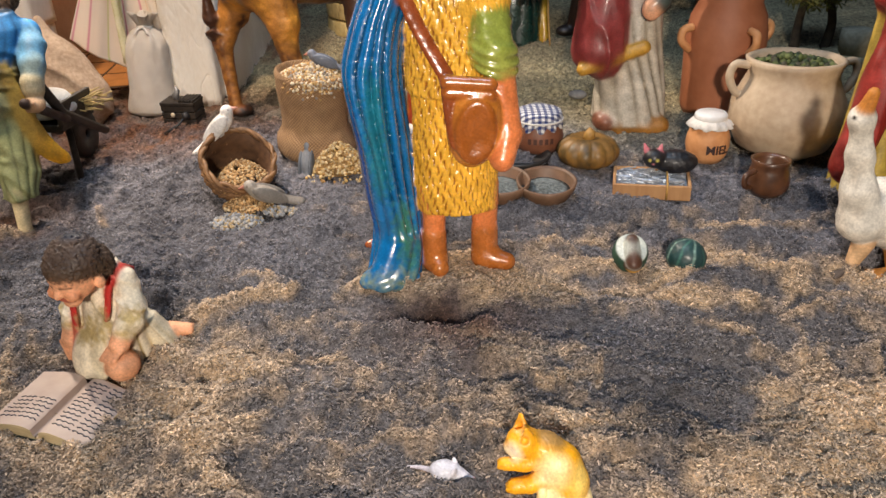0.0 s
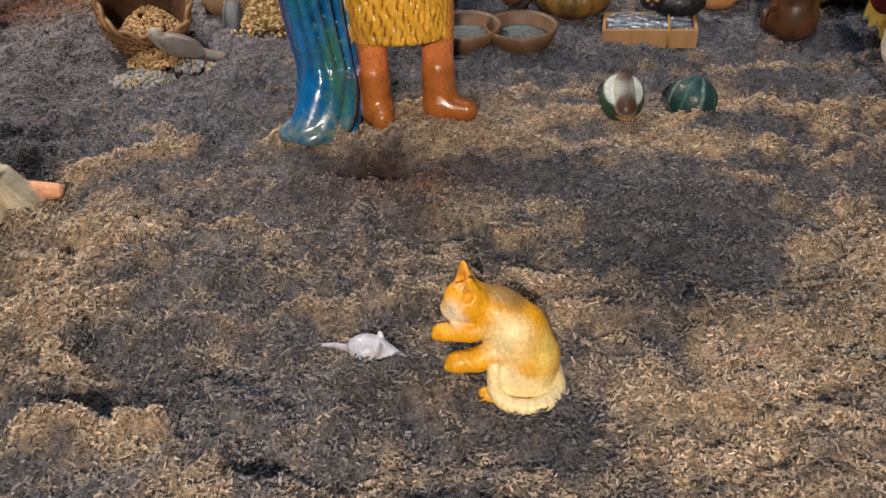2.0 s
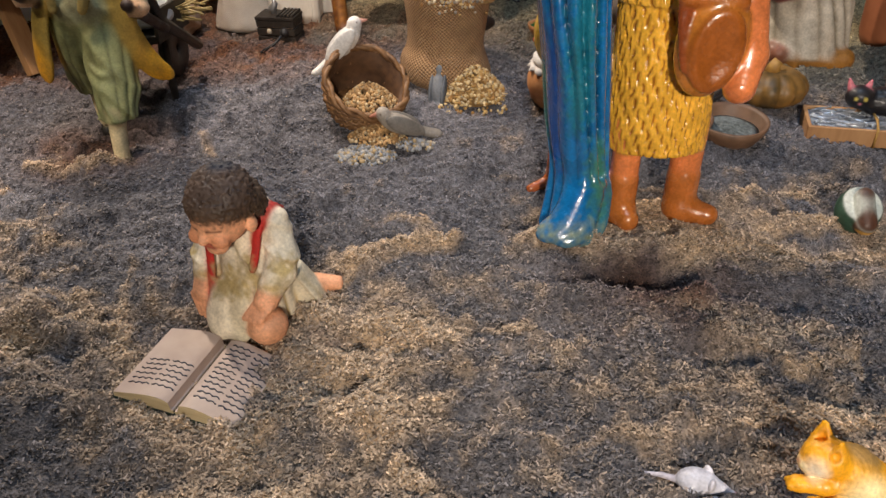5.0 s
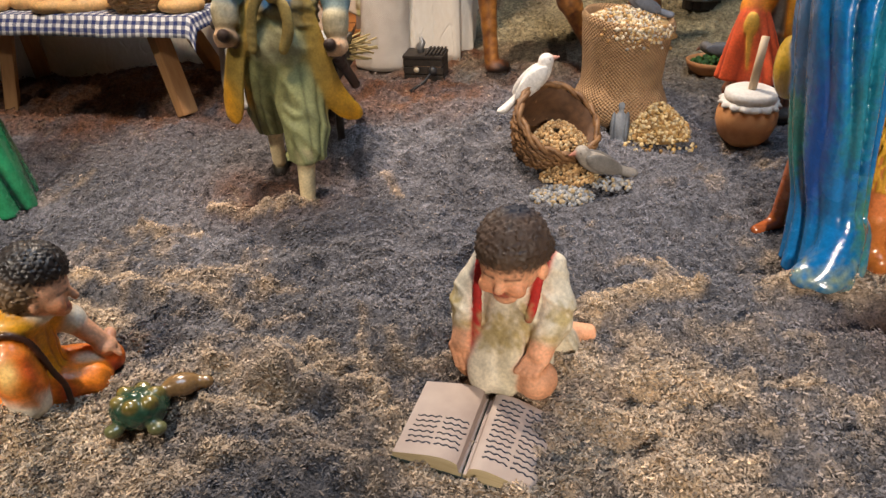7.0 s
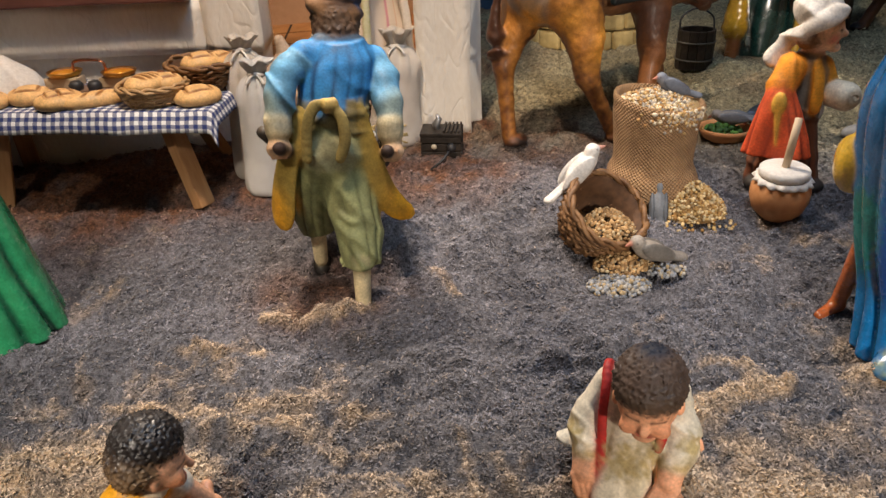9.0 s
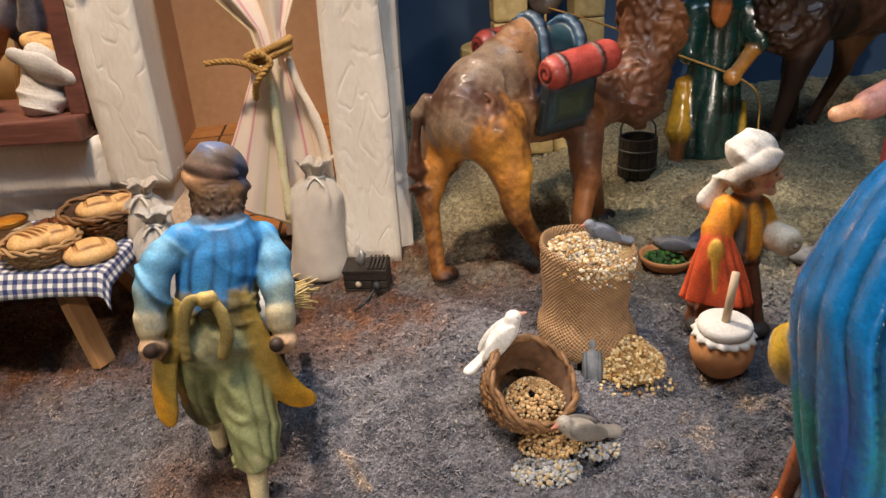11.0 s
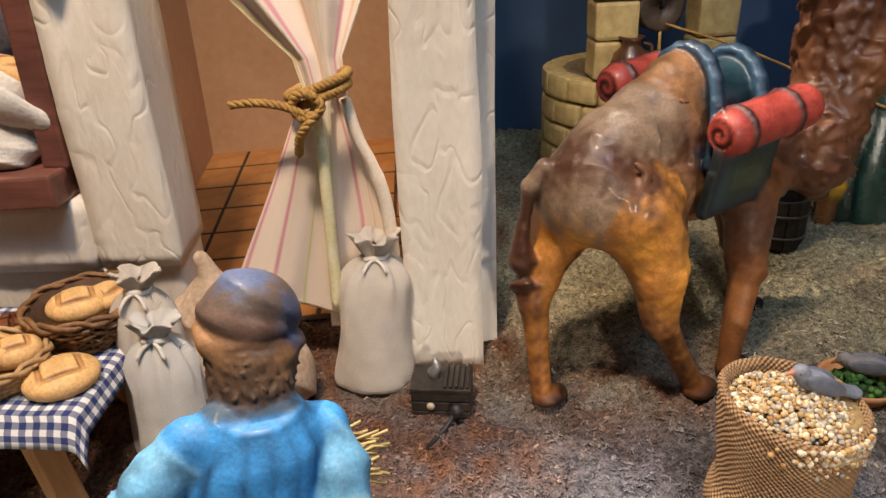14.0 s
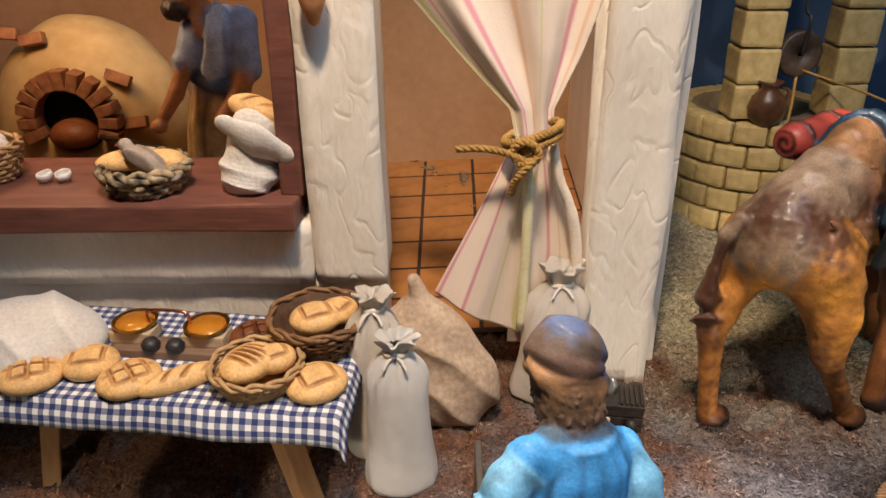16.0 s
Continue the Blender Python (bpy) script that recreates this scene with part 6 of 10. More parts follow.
def green_man():
    c = Clay(0.0018)
    g = "10302a"
    c.drape([(0.0, 0.0, 0.0, 0.034, 0.028, 0.0050), (0.05, 0.001, 0.001, 0.031, 0.025, 0.0050), (0.09, 0.003, 0.003, 0.026, 0.020, 0.0030), (0.15, 0.004, 0.004, 0.024, 0.017, 0.0010)], g, 0.003, 11, 0.4, "081a18", sharp=0.9)
    c.limb((-0.036, -0.014, 0.0), (-0.034, -0.010, 0.03), 0.007, 0.007, "9a5a30", 0.002)
    c.limb((-0.034, -0.008, 0.028), (-0.028, 0.0, 0.075), 0.013, 0.009, "b88a24", 0.003, ripple=curls(420, 0.0012))
    c.limb((0.036, -0.010, 0.002), (0.034, -0.002, 0.05), 0.006, 0.006, "b08a28", 0.003)
    c.ball((0.004, 0.004, 0.15), (0.030, 0.020, 0.014), g, 0.006)
    c.limb((0.028, 0.0, 0.148), (0.040, -0.010, 0.116), 0.014, 0.014, g, 0.004, ripple=pleats(300, 0.001))
    c.limb((0.040, -0.010, 0.114), (0.012, -0.030, 0.090), 0.0085, 0.007, "a87030", 0.002)
    c.ball((0.008, -0.032, 0.087), 0.009, "b0783a", 0.002)
    c.limb((-0.024, 0.0, 0.146), (-0.030, -0.012, 0.11), 0.013, 0.012, g, 0.004)
    c.ball((-0.004, -0.018, 0.152), (0.010, 0.006, 0.020), "b06430", 0.003)
    c.ball((0.0, -0.006, 0.178), (0.015, 0.016, 0.019), "a86a44", 0.003)
    c.ball((-0.003, -0.016, 0.166), (0.012, 0.010, 0.014), "4a3a30", 0.003, ripple=curls(500, 0.001))
    c.ball((0.002, 0.0, 0.188), (0.017, 0.018, 0.012), "b9b0a0", 0.003)
    c.limb((0.014, 0.004, 0.185), (0.018, 0.004, 0.155), 0.008, 0.008, "b9b0a0", 0.004)
    return c.stand("drover_figurine", (0.076, 0.912), GLOSS, "glossy painted drover figurine in dark green robe holding a rope", "figurine")


def robed_woman():
    c = Clay(0.0018)
    w = "b9b0a0"
    c.drape([(0.006, 0.0, 0.0, 0.034, 0.029, 0.0040), (0.04, -0.001, 0.001, 0.032, 0.027, 0.0044), (0.08, -0.002, 0.003, 0.028, 0.024, 0.0030), (0.12, -0.002, 0.004, 0.025, 0.021, 0.0012)], w, 0.003, 12, 0.9, "7c7260", sharp=0.85, twist=8.0)
    c.limb((-0.010, -0.016, 0.004), (0.026, -0.020, 0.004), 0.011, 0.009, "9a6a2c", 0.004)
    c.ball((-0.024, -0.012, 0.008), (0.012, 0.014, 0.010), "7a4a34", 0.003)
    c.limb((-0.030, 0.0, 0.16), (-0.034, -0.010, 0.075), 0.018, 0.026, "7a2c2a", 0.006, ripple=pleats(260, 0.0014))
    c.limb((-0.050, -0.026, 0.060), (0.004, -0.024, 0.078), 0.006, 0.006, "b88a30", 0.002)
    c.cone((0.0, 0.004, 0.11), (0.0, 0.006, 0.17), 0.026, 0.026, "a57a70", 0.006, squeeze=0.8)
    c.limb((0.024, 0.0, 0.16), (0.012, -0.026, 0.118), 0.013, 0.011, "3a4440", 0.004)
    c.ball((0.006, -0.030, 0.112), (0.009, 0.007, 0.010), SKIN, 0.003)
    c.limb((-0.030, 0.0, 0.160), (-0.075, 0.0, 0.140), 0.013, 0.011, "9a6a62", 0.004)
    c.limb((-0.075, 0.0, 0.140), (-0.100, -0.004, 0.136), 0.0065, 0.006, SKIN, 0.002)
    c.ball((0.0, 0.006, 0.172), (0.030, 0.022, 0.013), "a57a70", 0.006)
    c.ball((0.0, 0.0, 0.198), (0.016, 0.018, 0.02), SKIN, 0.003)
    c.ball((0.0, 0.004, 0.206), (0.019, 0.021, 0.018), "cfc7b5", 0.003)
    return c.stand("robed_woman_figurine", (0.168, 0.672), SATIN, "painted woman figurine in white robe with a maroon gold-edged shawl", "figurine")


def red_robe():
    c = Clay(0.0018)
    c.cone((0.03, 0.02, 0.0), (0.026, 0.024, 0.14), 0.038, 0.024, "b59a42", 0.005, folds=8, depth=0.002, squeeze=0.9)
    c.limb((0.012, 0.0, 0.15), (-0.014, -0.006, 0.035), 0.016, 0.013, "8e2a22", 0.005, ripple=pleats(260, 0.0012))
    c.limb((0.030, -0.004, 0.15), (0.022, -0.022, 0.06), 0.016, 0.014, "a8392c", 0.005, ripple=pleats(260, 0.0012))
    c.ball((0.026, 0.022, 0.15), (0.032, 0.022, 0.016), "8e2a22", 0.006)
    c.limb((0.026, 0.022, 0.15), (0.026, 0.02, 0.172), 0.010, 0.010, SKIN, 0.004)
    c.ball((0.026, 0.018, 0.182), (0.016, 0.018, 0.02), SKIN, 0.003)
    c.ball((0.028, 0.024, 0.188), (0.018, 0.018, 0.017), "4a3020", 0.003)
    return c.stand("red_mantle_figurine", (0.305, 0.500), SATIN, "painted figurine in ochre robe and red mantle", "figurine")


def goose():
    c = Clay(0.0011)
    w, wash = "d8d2c6", "9a8a72"
    f = pleats(520, 0.0004, (1, 0.8, 0.2))
    c.ball((0.014, 0.006, 0.036), (0.029, 0.021, 0.024), w, 0.006, (0, 14, -20), ripple=f)
    c.ball((0.040, 0.012, 0.044), (0.024, 0.011, 0.011), w, 0.006, (0, -20, -20), ripple=f)
    c.ball((0.020, -0.012, 0.040), (0.026, 0.006, 0.016), "e2dcd0", 0.002, (0, 6, -14), ripple=pleats(480, 0.0009, (0.3, 0, 1)))
    c.chain([(-0.006, -0.002, 0.036), (-0.014, -0.004, 0.058), (-0.0185, -0.004, 0.082), (-0.0225, -0.005, 0.100)], [0.0160, 0.0100, 0.0074, 0.0068], w, 0.006, ripple=f)
    c.ball((-0.0240, -0.006, 0.1060), (0.0084, 0.0082, 0.0090), w, 0.003)
    c.limb((-0.0245, -0.008, 0.1120), (-0.0235, -0.011, 0.1235), 0.0052, 0.0036, "c47c30", 0.002)
    c.ball((-0.0310, -0.010, 0.1080), (0.0012, 0.0014, 0.0014), "241a16", kind="p")
    c.limb((-0.002, -0.004, 0.018), (-0.008, -0.006, 0.003), 0.0072, 0.0042, "c9a47c", 0.003)
    c.limb((0.022, 0.004, 0.018), (0.018, -0.010, 0.003), 0.0066, 0.0042, "c08038", 0.003)
    for x, y, tone in ((-0.012, -0.010, "5c5048"), (0.012, -0.014, "c08038")):
        for k in (-1, 0, 1):
            c.limb((x, y, 0.002), (x - 0.012, y - 0.004 + 0.006 * k, 0.0012), 0.0026, 0.0016, tone, 0.0015)
    return c.stand("goose_figurine", (0.278, 0.430), MATTE, "white painted goose figurine with raised neck and orange beak", "goose figurine")


def cat():
    c = Clay(0.00062)
    y, pale = "eda71c", "f6dfa6"
    f = strands(3000, 0.00022)
    c.ball((0.0100, -0.0010, 0.0118), (0.0140, 0.0118, 0.0122), y, 0.003, ripple=f)
    c.chain([(0.0120, -0.0010, 0.0165), (0.0085, 0.0, 0.0265), (0.0010, 0.0010, 0.0345), (-0.0060, 0.0010, 0.0385)], [0.0126, 0.0110, 0.0092, 0.0078], y, 0.004, ripple=f)
    c.limb((0.0030, 0.0, 0.0270), (0.0040, -0.0010, 0.0140), 0.0085, 0.0075, y, 0.004, ripple=f)
    c.ball((0.0095, -0.0085, 0.0098), (0.0122, 0.0062, 0.0108), pale, 0.0012, (0, 14, 0), ripple=f)
    c.ball((0.0095, 0.0085, 0.0098), (0.0122, 0.0062, 0.0108), y, 0.002, (0, 14, 0), ripple=f)
    # head
    c.ball((-0.0112, -0.0005, 0.0412), (0.0090, 0.0086, 0.0084), y, 0.002, ripple=f)
    c.ball((-0.0172, -0.0010, 0.0378), (0.0040, 0.0046, 0.0036), pale, 0.002)
    c.ball((-0.0205, -0.0012, 0.0388), (0.0011, 0.0014, 0.0009), "b87a5a", 0.0008)
    c.ball((-0.0160, -0.0010, 0.0352), (0.0034, 0.0038, 0.0024), pale, 0.0015)
    for s in (-1, 1):
        at = Vector((-0.0090 if s < 0 else -0.0118, s * 0.0046, 0.0462))
        tip = at + Vector((-0.0006, s * 0.0010, 0.0072 if s > 0 else 0.0068))
        c.limb(at, tip, 0.0048, 0.0016, y, 0.0014, flat=0.55, across=(0.6, s * 1.0, 0))
        c.limb(at + Vector((-0.0016, -0.0026, 0.0012)), tip + Vector((-0.0008, -0.0020, -0.0020)), 0.0024, 0.0008, "f0cf9a", 0.0008, kind="-", tint=1)
        c.ball((-0.0168, s * 0.0046, 0.0425), (0.0010, 0.0010, 0.0007), "2a1a10", kind="p")
    # raised paws
    c.chain([(-0.0020, -0.0040, 0.0320), (-0.0100, -0.0055, 0.0300), (-0.0205, -0.0045, 0.0290)], [0.0050, 0.0038, 0.0036], y, 0.0015, ripple=f)
    c.chain([(0.0010, -0.0060, 0.0225), (-0.0070, -0.0085, 0.0190), (-0.0150, -0.0090, 0.0180)], [0.0058, 0.0046, 0.0044], y, 0.0015, ripple=f)
    for at in ((-0.0230, -0.0065, 0.0285), (-0.0182, -0.0112, 0.0170)):
        for k in range(3):
            c.ball((at[0], at[1] + 0.0021 * k, at[2]), (0.0018, 0.0011, 0.0018), "d99a18", 0.0005)
    c.limb((0.0050, -0.0105, 0.0030), (-0.0040, -0.0105, 0.0028), 0.0040, 0.0034, y, 0.0015)
    for k in range(3):
        c.ball((-0.0066, -0.0126 + 0.0020 * k, 0.0024), (0.0016, 0.0010, 0.0018), "d99a18", 0.0005)
    c.limb((0.0050, 0.0085, 0.0030), (-0.0040, 0.0085, 0.0028), 0.0040, 0.0034, y, 0.0015)
    c.chain([tuple(q) for q in spline([(0.0220, 0.0020, 0.0070), (0.0235, -0.0080, 0.0042), (0.0175, -0.0165, 0.0036), (0.0075, -0.0178, 0.0040), (0.0008, -0.0150, 0.0065), (-0.0010, -0.0125, 0.0130), (-0.0005, -0.0115, 0.0180)], 3)], list(np.linspace(0.0040, 0.0022, 19)), pale, 0.0008, ripple=f)
    # cream flank paint, with highlights and brown-grey back shading put into the colour
    c.ball((0.0050, -0.0080, 0.0280), (0.0090, 0.0060, 0.0110), pale, kind="p", tint=0.007)
    c.ball((0.0180, -0.0060, 0.0200), (0.0060, 0.0080, 0.0120), "f3cf6c", kind="p", tint=0.006)
    c.ball((0.0050, 0.0010, 0.0440), (0.0100, 0.0070, 0.0060), "a9834a", kind="p", tint=0.005)
    c.ball((-0.0100, 0.0010, 0.0500), (0.0060, 0.0050, 0.0030), "d08c1c", kind="p", tint=0.003)
    c.ball((-0.0150, -0.0050, 0.0390), (0.0045, 0.0050, 0.0060), "f8ead0", kind="p", tint=0.004)
    return c.stand("cat_figurine", (0.0415, 0.2425), RESIN, "small yellow painted cat figurine sitting with a raised paw", "cat figurine", turn=-4, size=0.88)


def mouse():
    c = Clay(0.00045)
    g = "c2c2cc"
    c.ball((-0.0025, 0.0005, 0.0048), (0.0085, 0.0062, 0.0056), g, 0.002)
    c.ball((-0.0040, -0.0040, 0.0036), (0.0048, 0.0026, 0.0040), g, 0.0008)
    c.limb((0.0030, -0.0006, 0.0048), (0.0128, -0.0026, 0.0026), 0.0050, 0.0014, g, 0.0015)
    c.ball((0.0142, -0.0028, 0.0024), 0.0010, "a88a90", 0.0004)
    for s in (-1, 1):
        c.ball((0.0034, s * 0.0042 - 0.0006, 0.0078), (0.0012, 0.0028, 0.0030), "cfccd4", 0.0005, (s * -20, 0, s * 30))
        c.ball((0.0092, s * 0.0030 - 0.0018, 0.0058), 0.0006, "1a1a1c", kind="p")
        c.ball((0.0060, s * 0.0045 - 0.001, 0.0010), (0.0026, 0.0014, 0.0010), g, 0.0006)
    c.chain([(-0.0095, 0.0010, 0.0036), (-0.0165, 0.0030, 0.0036), (-0.0255, 0.0048, 0.0022)], [0.0018, 0.0012, 0.0006], "b4aeb8", 0.0008)
    return c.stand("mouse_figurine", (-0.0035, 0.2550), SATIN, "small grey mouse figurine with a long tail", "mouse figurine", turn=-4, size=0.88)


def turtle():
    c = Clay(0.0008)
    c.ball((0, 0, 0.007), (0.0125, 0.0105, 0.0085), "2c4a38", 0.002, ripple=curls(700, 0.0006))
    for a in range(6):
        g = a * math.pi / 3 + 0.4
        c.ball((0.0078 * math.cos(g), 0.0066 * math.sin(g), 0.0125), (0.0034, 0.003, 0.0028), "7f7038", 0.001)
    c.ball((0.0165, 0.010, 0.010), (0.0088, 0.006, 0.0052), "8a6a44", 0.003, (0, 10, 30))
    c.ball((0.026, 0.012, 0.009), (0.004, 0.003, 0.003), "8a6a44", 0.002)
    for s, t2 in ((1, 1), (-1, 1), (1, -1), (-1, -1)):
        c.ball((0.009 * s, 0.0095 * t2, 0.003), (0.0042, 0.0036, 0.003), "6a6a44", 0.0015)
    return c.stand("turtle_figurine", (-0.365, 0.298), GLOSS, "small glossy turtle figurine with green patterned shell", "turtle figurine", turn=10)


def bird(name, at, turn, body, wing, label, size=1.0, lift=0.0, beak="b0705a", head=None, pitch=0):
    c = Clay(0.0006 * max(1, size))
    s = size
    c.ball((0, 0, 0.008 * s), (0.0122 * s, 0.0056 * s, 0.0058 * s), body, 0.002, (0, -25, 0))
    c.ball((0.0095 * s, 0, 0.0155 * s), (0.0043 * s, 0.0040 * s, 0.0041 * s), head or body, 0.003)
    c.limb((0.0130 * s, 0, 0.0155 * s), (0.0172 * s, 0, 0.0145 * s), 0.0016 * s, 0.0005 * s, beak, 0.0008)
    c.limb((-0.006 * s, 0, 0.005 * s), (-0.022 * s, 0, -0.001 * s), 0.0042 * s, 0.0046 * s, wing, 0.002, flat=0.5, across=(0, 0.2, 1))
    for y in (-1, 1):
        c.ball((-0.003 * s, y * 0.0048 * s, 0.008 * s), (0.0125 * s, 0.002 * s, 0.005 * s), wing, 0.001, (0, -25, 0))
        c.ball((0.0118 * s, y * 0.0038 * s, 0.0163 * s), 0.0007 * s, "3a1512", kind="p")
    ob = c.stand(name, at, MATTE, label, "bird figurine", turn=turn)
    ob.matrix_world = pose(at[0], at[1], at[2] if len(at) > 2 else gz(*at) + lift, 0, pitch, turn)
    return ob


shepherd(), walking_man(), reading_boy(), orange_boy(), girl(), green_robe(), green_man(), robed_woman(), red_robe()
camel("camel_figurine", (-0.150, 0.742), 31, False, "brown painted camel figurine with blue saddle and red bedrolls")
camel("dark_camel_figurine", (0.235, 0.935), 200, True, "dark brown painted camel figurine beside the drover", 1.05, False)
goose(), cat(), mouse(), turtle()


# ---- pots, bowls, baskets, sacks ----
def weave(name, dark, light, pitch, rough=0.95):
    """Woven cloth: threads over and under, from the cloth's own coordinates in metres."""
    m, t, b = node_material(name, rough)
    n, l = t.nodes, t.links
    uv, wob, size = n.new("ShaderNodeUVMap"), n.new("ShaderNodeTexNoise"), n.new("ShaderNodeVectorMath")
    wob.inputs["Scale"].default_value, wob.inputs["Detail"].default_value = 60, 3
    l.new(uv.outputs["UV"], wob.inputs["Vector"])
    size.operation = "SCALE"
    size.inputs["Scale"].default_value = 2 * math.pi / pitch
    shift, add = n.new("ShaderNodeVectorMath"), n.new("ShaderNodeVectorMath")
    shift.operation, shift.inputs["Scale"].default_value = "SCALE", pitch * 1.2
    add.operation = "ADD"
    l.new(wob.outputs["Color"], shift.inputs[0])
    l.new(uv.outputs["UV"], add.inputs[0])
    l.new(shift.outputs["Vector"], add.inputs[1])
    l.new(add.outputs["Vector"], size.inputs[0])
    split = n.new("ShaderNodeSeparateXYZ")
    l.new(size.outputs["Vector"], split.inputs["Vector"])
    s1, s2, by = (n.new("ShaderNodeMath") for _ in range(3))
    s1.operation = s2.operation = "SINE"
    by.operation = "MULTIPLY"
    l.new(split.outputs["X"], s1.inputs[0])
    l.new(split.outputs["Y"], s2.inputs[0])
    l.new(s1.outputs["Value"], by.inputs[0])
    l.new(s2.outputs["Value"], by.inputs[1])
    level, tint, both = n.new("ShaderNodeMapRange"), n.new("ShaderNodeTexNoise"), n.new("ShaderNodeMath")
    level.inputs["From Min"].default_value, level.inputs["To Min"].default_value, level.inputs["To Max"].default_value = -1, 0.1, 0.9
    l.new(by.outputs["Value"], level.inputs["Value"])
    tint.inputs["Scale"].default_value, tint.inputs["Detail"].default_value = 90, 4
    l.new(uv.outputs["UV"], tint.inputs["Vector"])
    both.operation = "MULTIPLY_ADD"
    both.inputs[1].default_value = 0.9
    l.new(tint.outputs["Fac"], both.inputs[0])
    half = n.new("ShaderNodeMath")
    half.operation, half.inputs[1].default_value = "MULTIPLY_ADD", 1.0
    half.inputs[2].default_value = -0.45
    l.new(level.outputs["Result"], half.inputs[0])
    l.new(half.outputs["Value"], both.inputs[2])
    colour = n.new("ShaderNodeMix")
    colour.data_type = "RGBA"
    colour.inputs["A"].default_value, colour.inputs["B"].default_value = (*dark, 1), (*light, 1)
    l.new(both.outputs["Value"], colour.inputs["Factor"])
    l.new(colour.outputs["Result"], b.inputs["Base Color"])
    rise = n.new("ShaderNodeBump")
    rise.inputs["Strength"].default_value, rise.inputs["Distance"].default_value = 1.0, pitch * 0.6
    l.new(level.outputs["Result"], rise.inputs["Height"])
    l.new(rise.outputs["Normal"], b.inputs["Normal"])
    return m


def gingham(name, period, blue=(0.02, 0.035, 0.14), white=(0.72, 0.72, 0.72)):
    """Blue and white checked cloth from the cloth's own coordinates in metres."""
    m, t, b = node_material(name, 0.9)
    n, l = t.nodes, t.links
    uv, split = n.new("ShaderNodeUVMap"), n.new("ShaderNodeSeparateXYZ")
    l.new(uv.outputs["UV"], split.inputs["Vector"])
    bands = []
    for axis in "XY":
        f, g, h = (n.new("ShaderNodeMath") for _ in range(3))
        f.operation, f.inputs[1].default_value = "DIVIDE", period
        g.operation, h.operation, h.inputs[1].default_value = "FRACT", "GREATER_THAN", 0.5
        l.new(split.outputs[axis], f.inputs[0])
        l.new(f.outputs["Value"], g.inputs[0])
        l.new(g.outputs["Value"], h.inputs[0])
        bands.append(h)
    mean = n.new("ShaderNodeMath")
    mean.operation = "ADD"
    for i in (0, 1):
        l.new(bands[i].outputs["Value"], mean.inputs[i])
    ramp = n.new("ShaderNodeValToRGB")
    ramp.color_ramp.interpolation = "CONSTANT"
    e = ramp.color_ramp.elements
    e[0].color, e[0].position = (*white, 1), 0.0
    e[1].color, e[1].position = (*blue, 1), 0.75
    mid = e.new(0.25)
    mid.color = (*(0.62 * b2 + 0.38 * w * 0.7 for b2, w in zip(blue, white)), 1)
    half = n.new("ShaderNodeMath")
    half.operation, half.inputs[1].default_value = "MULTIPLY", 0.5
    l.new(mean.outputs["Value"], half.inputs[0])
    l.new(half.outputs["Value"], ramp.inputs["Fac"])
    l.new(ramp.outputs["Color"], b.inputs["Base Color"])
    grain, rise = n.new("ShaderNodeTexNoise"), n.new("ShaderNodeBump")
    grain.inputs["Scale"].default_value = 1200
    l.new(uv.outputs["UV"], grain.inputs["Vector"])
    rise.inputs["Strength"].default_value, rise.inputs["Distance"].default_value = 0.5, 0.0006
    l.new(grain.outputs["Fac"], rise.inputs["Height"])
    l.new(rise.outputs["Normal"], b.inputs["Normal"])
    return m


SACKCLOTH = weave("burlap_weave", (0.17, 0.09, 0.042), (0.42, 0.26, 0.13), 0.0033)
LINEN = weave("pale_linen_weave", (0.62, 0.54, 0.45), (0.88, 0.81, 0.71), 0.0016)
GREY_LINEN = weave("grey_linen_weave", (0.68, 0.65, 0.60), (0.90, 0.87, 0.82), 0.0014)
CHECK = gingham("blue_gingham", 0.0072)
SMALL_CHECK = gingham("small_blue_gingham", 0.0056)


def with_uv(bm, points):
    """Adds cloth coordinates in metres to a grid made by from_grid with the same points, by rows and columns."""
    pts = np.asarray(points, float)
    rows, cols = pts.shape[:2]
    du = np.linalg.norm(np.diff(pts, axis=1), axis=-1).mean(0)
    dv = np.linalg.norm(np.diff(pts, axis=0), axis=-1).max(1)
    u, v = np.concatenate([[0], np.cumsum(du)]), np.concatenate([[0], np.cumsum(dv)])
    layer = bm.loops.layers.uv.new("UVMap")
    bm.verts.index_update()
    for f in bm.faces:
        ids = [lp.vert.index for lp in f.loops]
        wrap = max(i % cols for i in ids) - min(i % cols for i in ids) > 1
        for lp, i in zip(f.loops, ids):
            j = i % cols
            uu = u[j] if not (wrap and j == 0) else u[-1] + du.mean()
            lp[layer].uv = (uu, v[i // cols])
    return bm


def sack_grid(rings, segs=44, folds=0.0, seed=0, squeeze=1.0):
    """Rings (x, y, radius, height) swept into a soft bag."""
    ang = np.arange(segs) * 2 * math.pi / segs
    grid = np.zeros((len(rings), segs, 3))
    for i, (x, y, r, z) in enumerate(rings):
        wave = 1 + folds * (0.6 * np.sin(3 * ang + seed + z * 60) + 0.5 * np.sin(7 * ang - 2 * seed + z * 90) + 0.35 * np.sin(13 * ang + z * 140))
        grid[i] = np.stack([x + r * wave * np.cos(ang), y + r * squeeze * wave * np.sin(ang), z + 0.15 * r * folds * 6 * np.sin(2 * ang + seed) * (i / len(rings))], -1)
    return grid


def smooth_rings(rings, steps=5):
    return [tuple(v) for v in spline([Vector(r).resized(4) if len(r) != 4 else Vector(r) for r in rings], steps)]


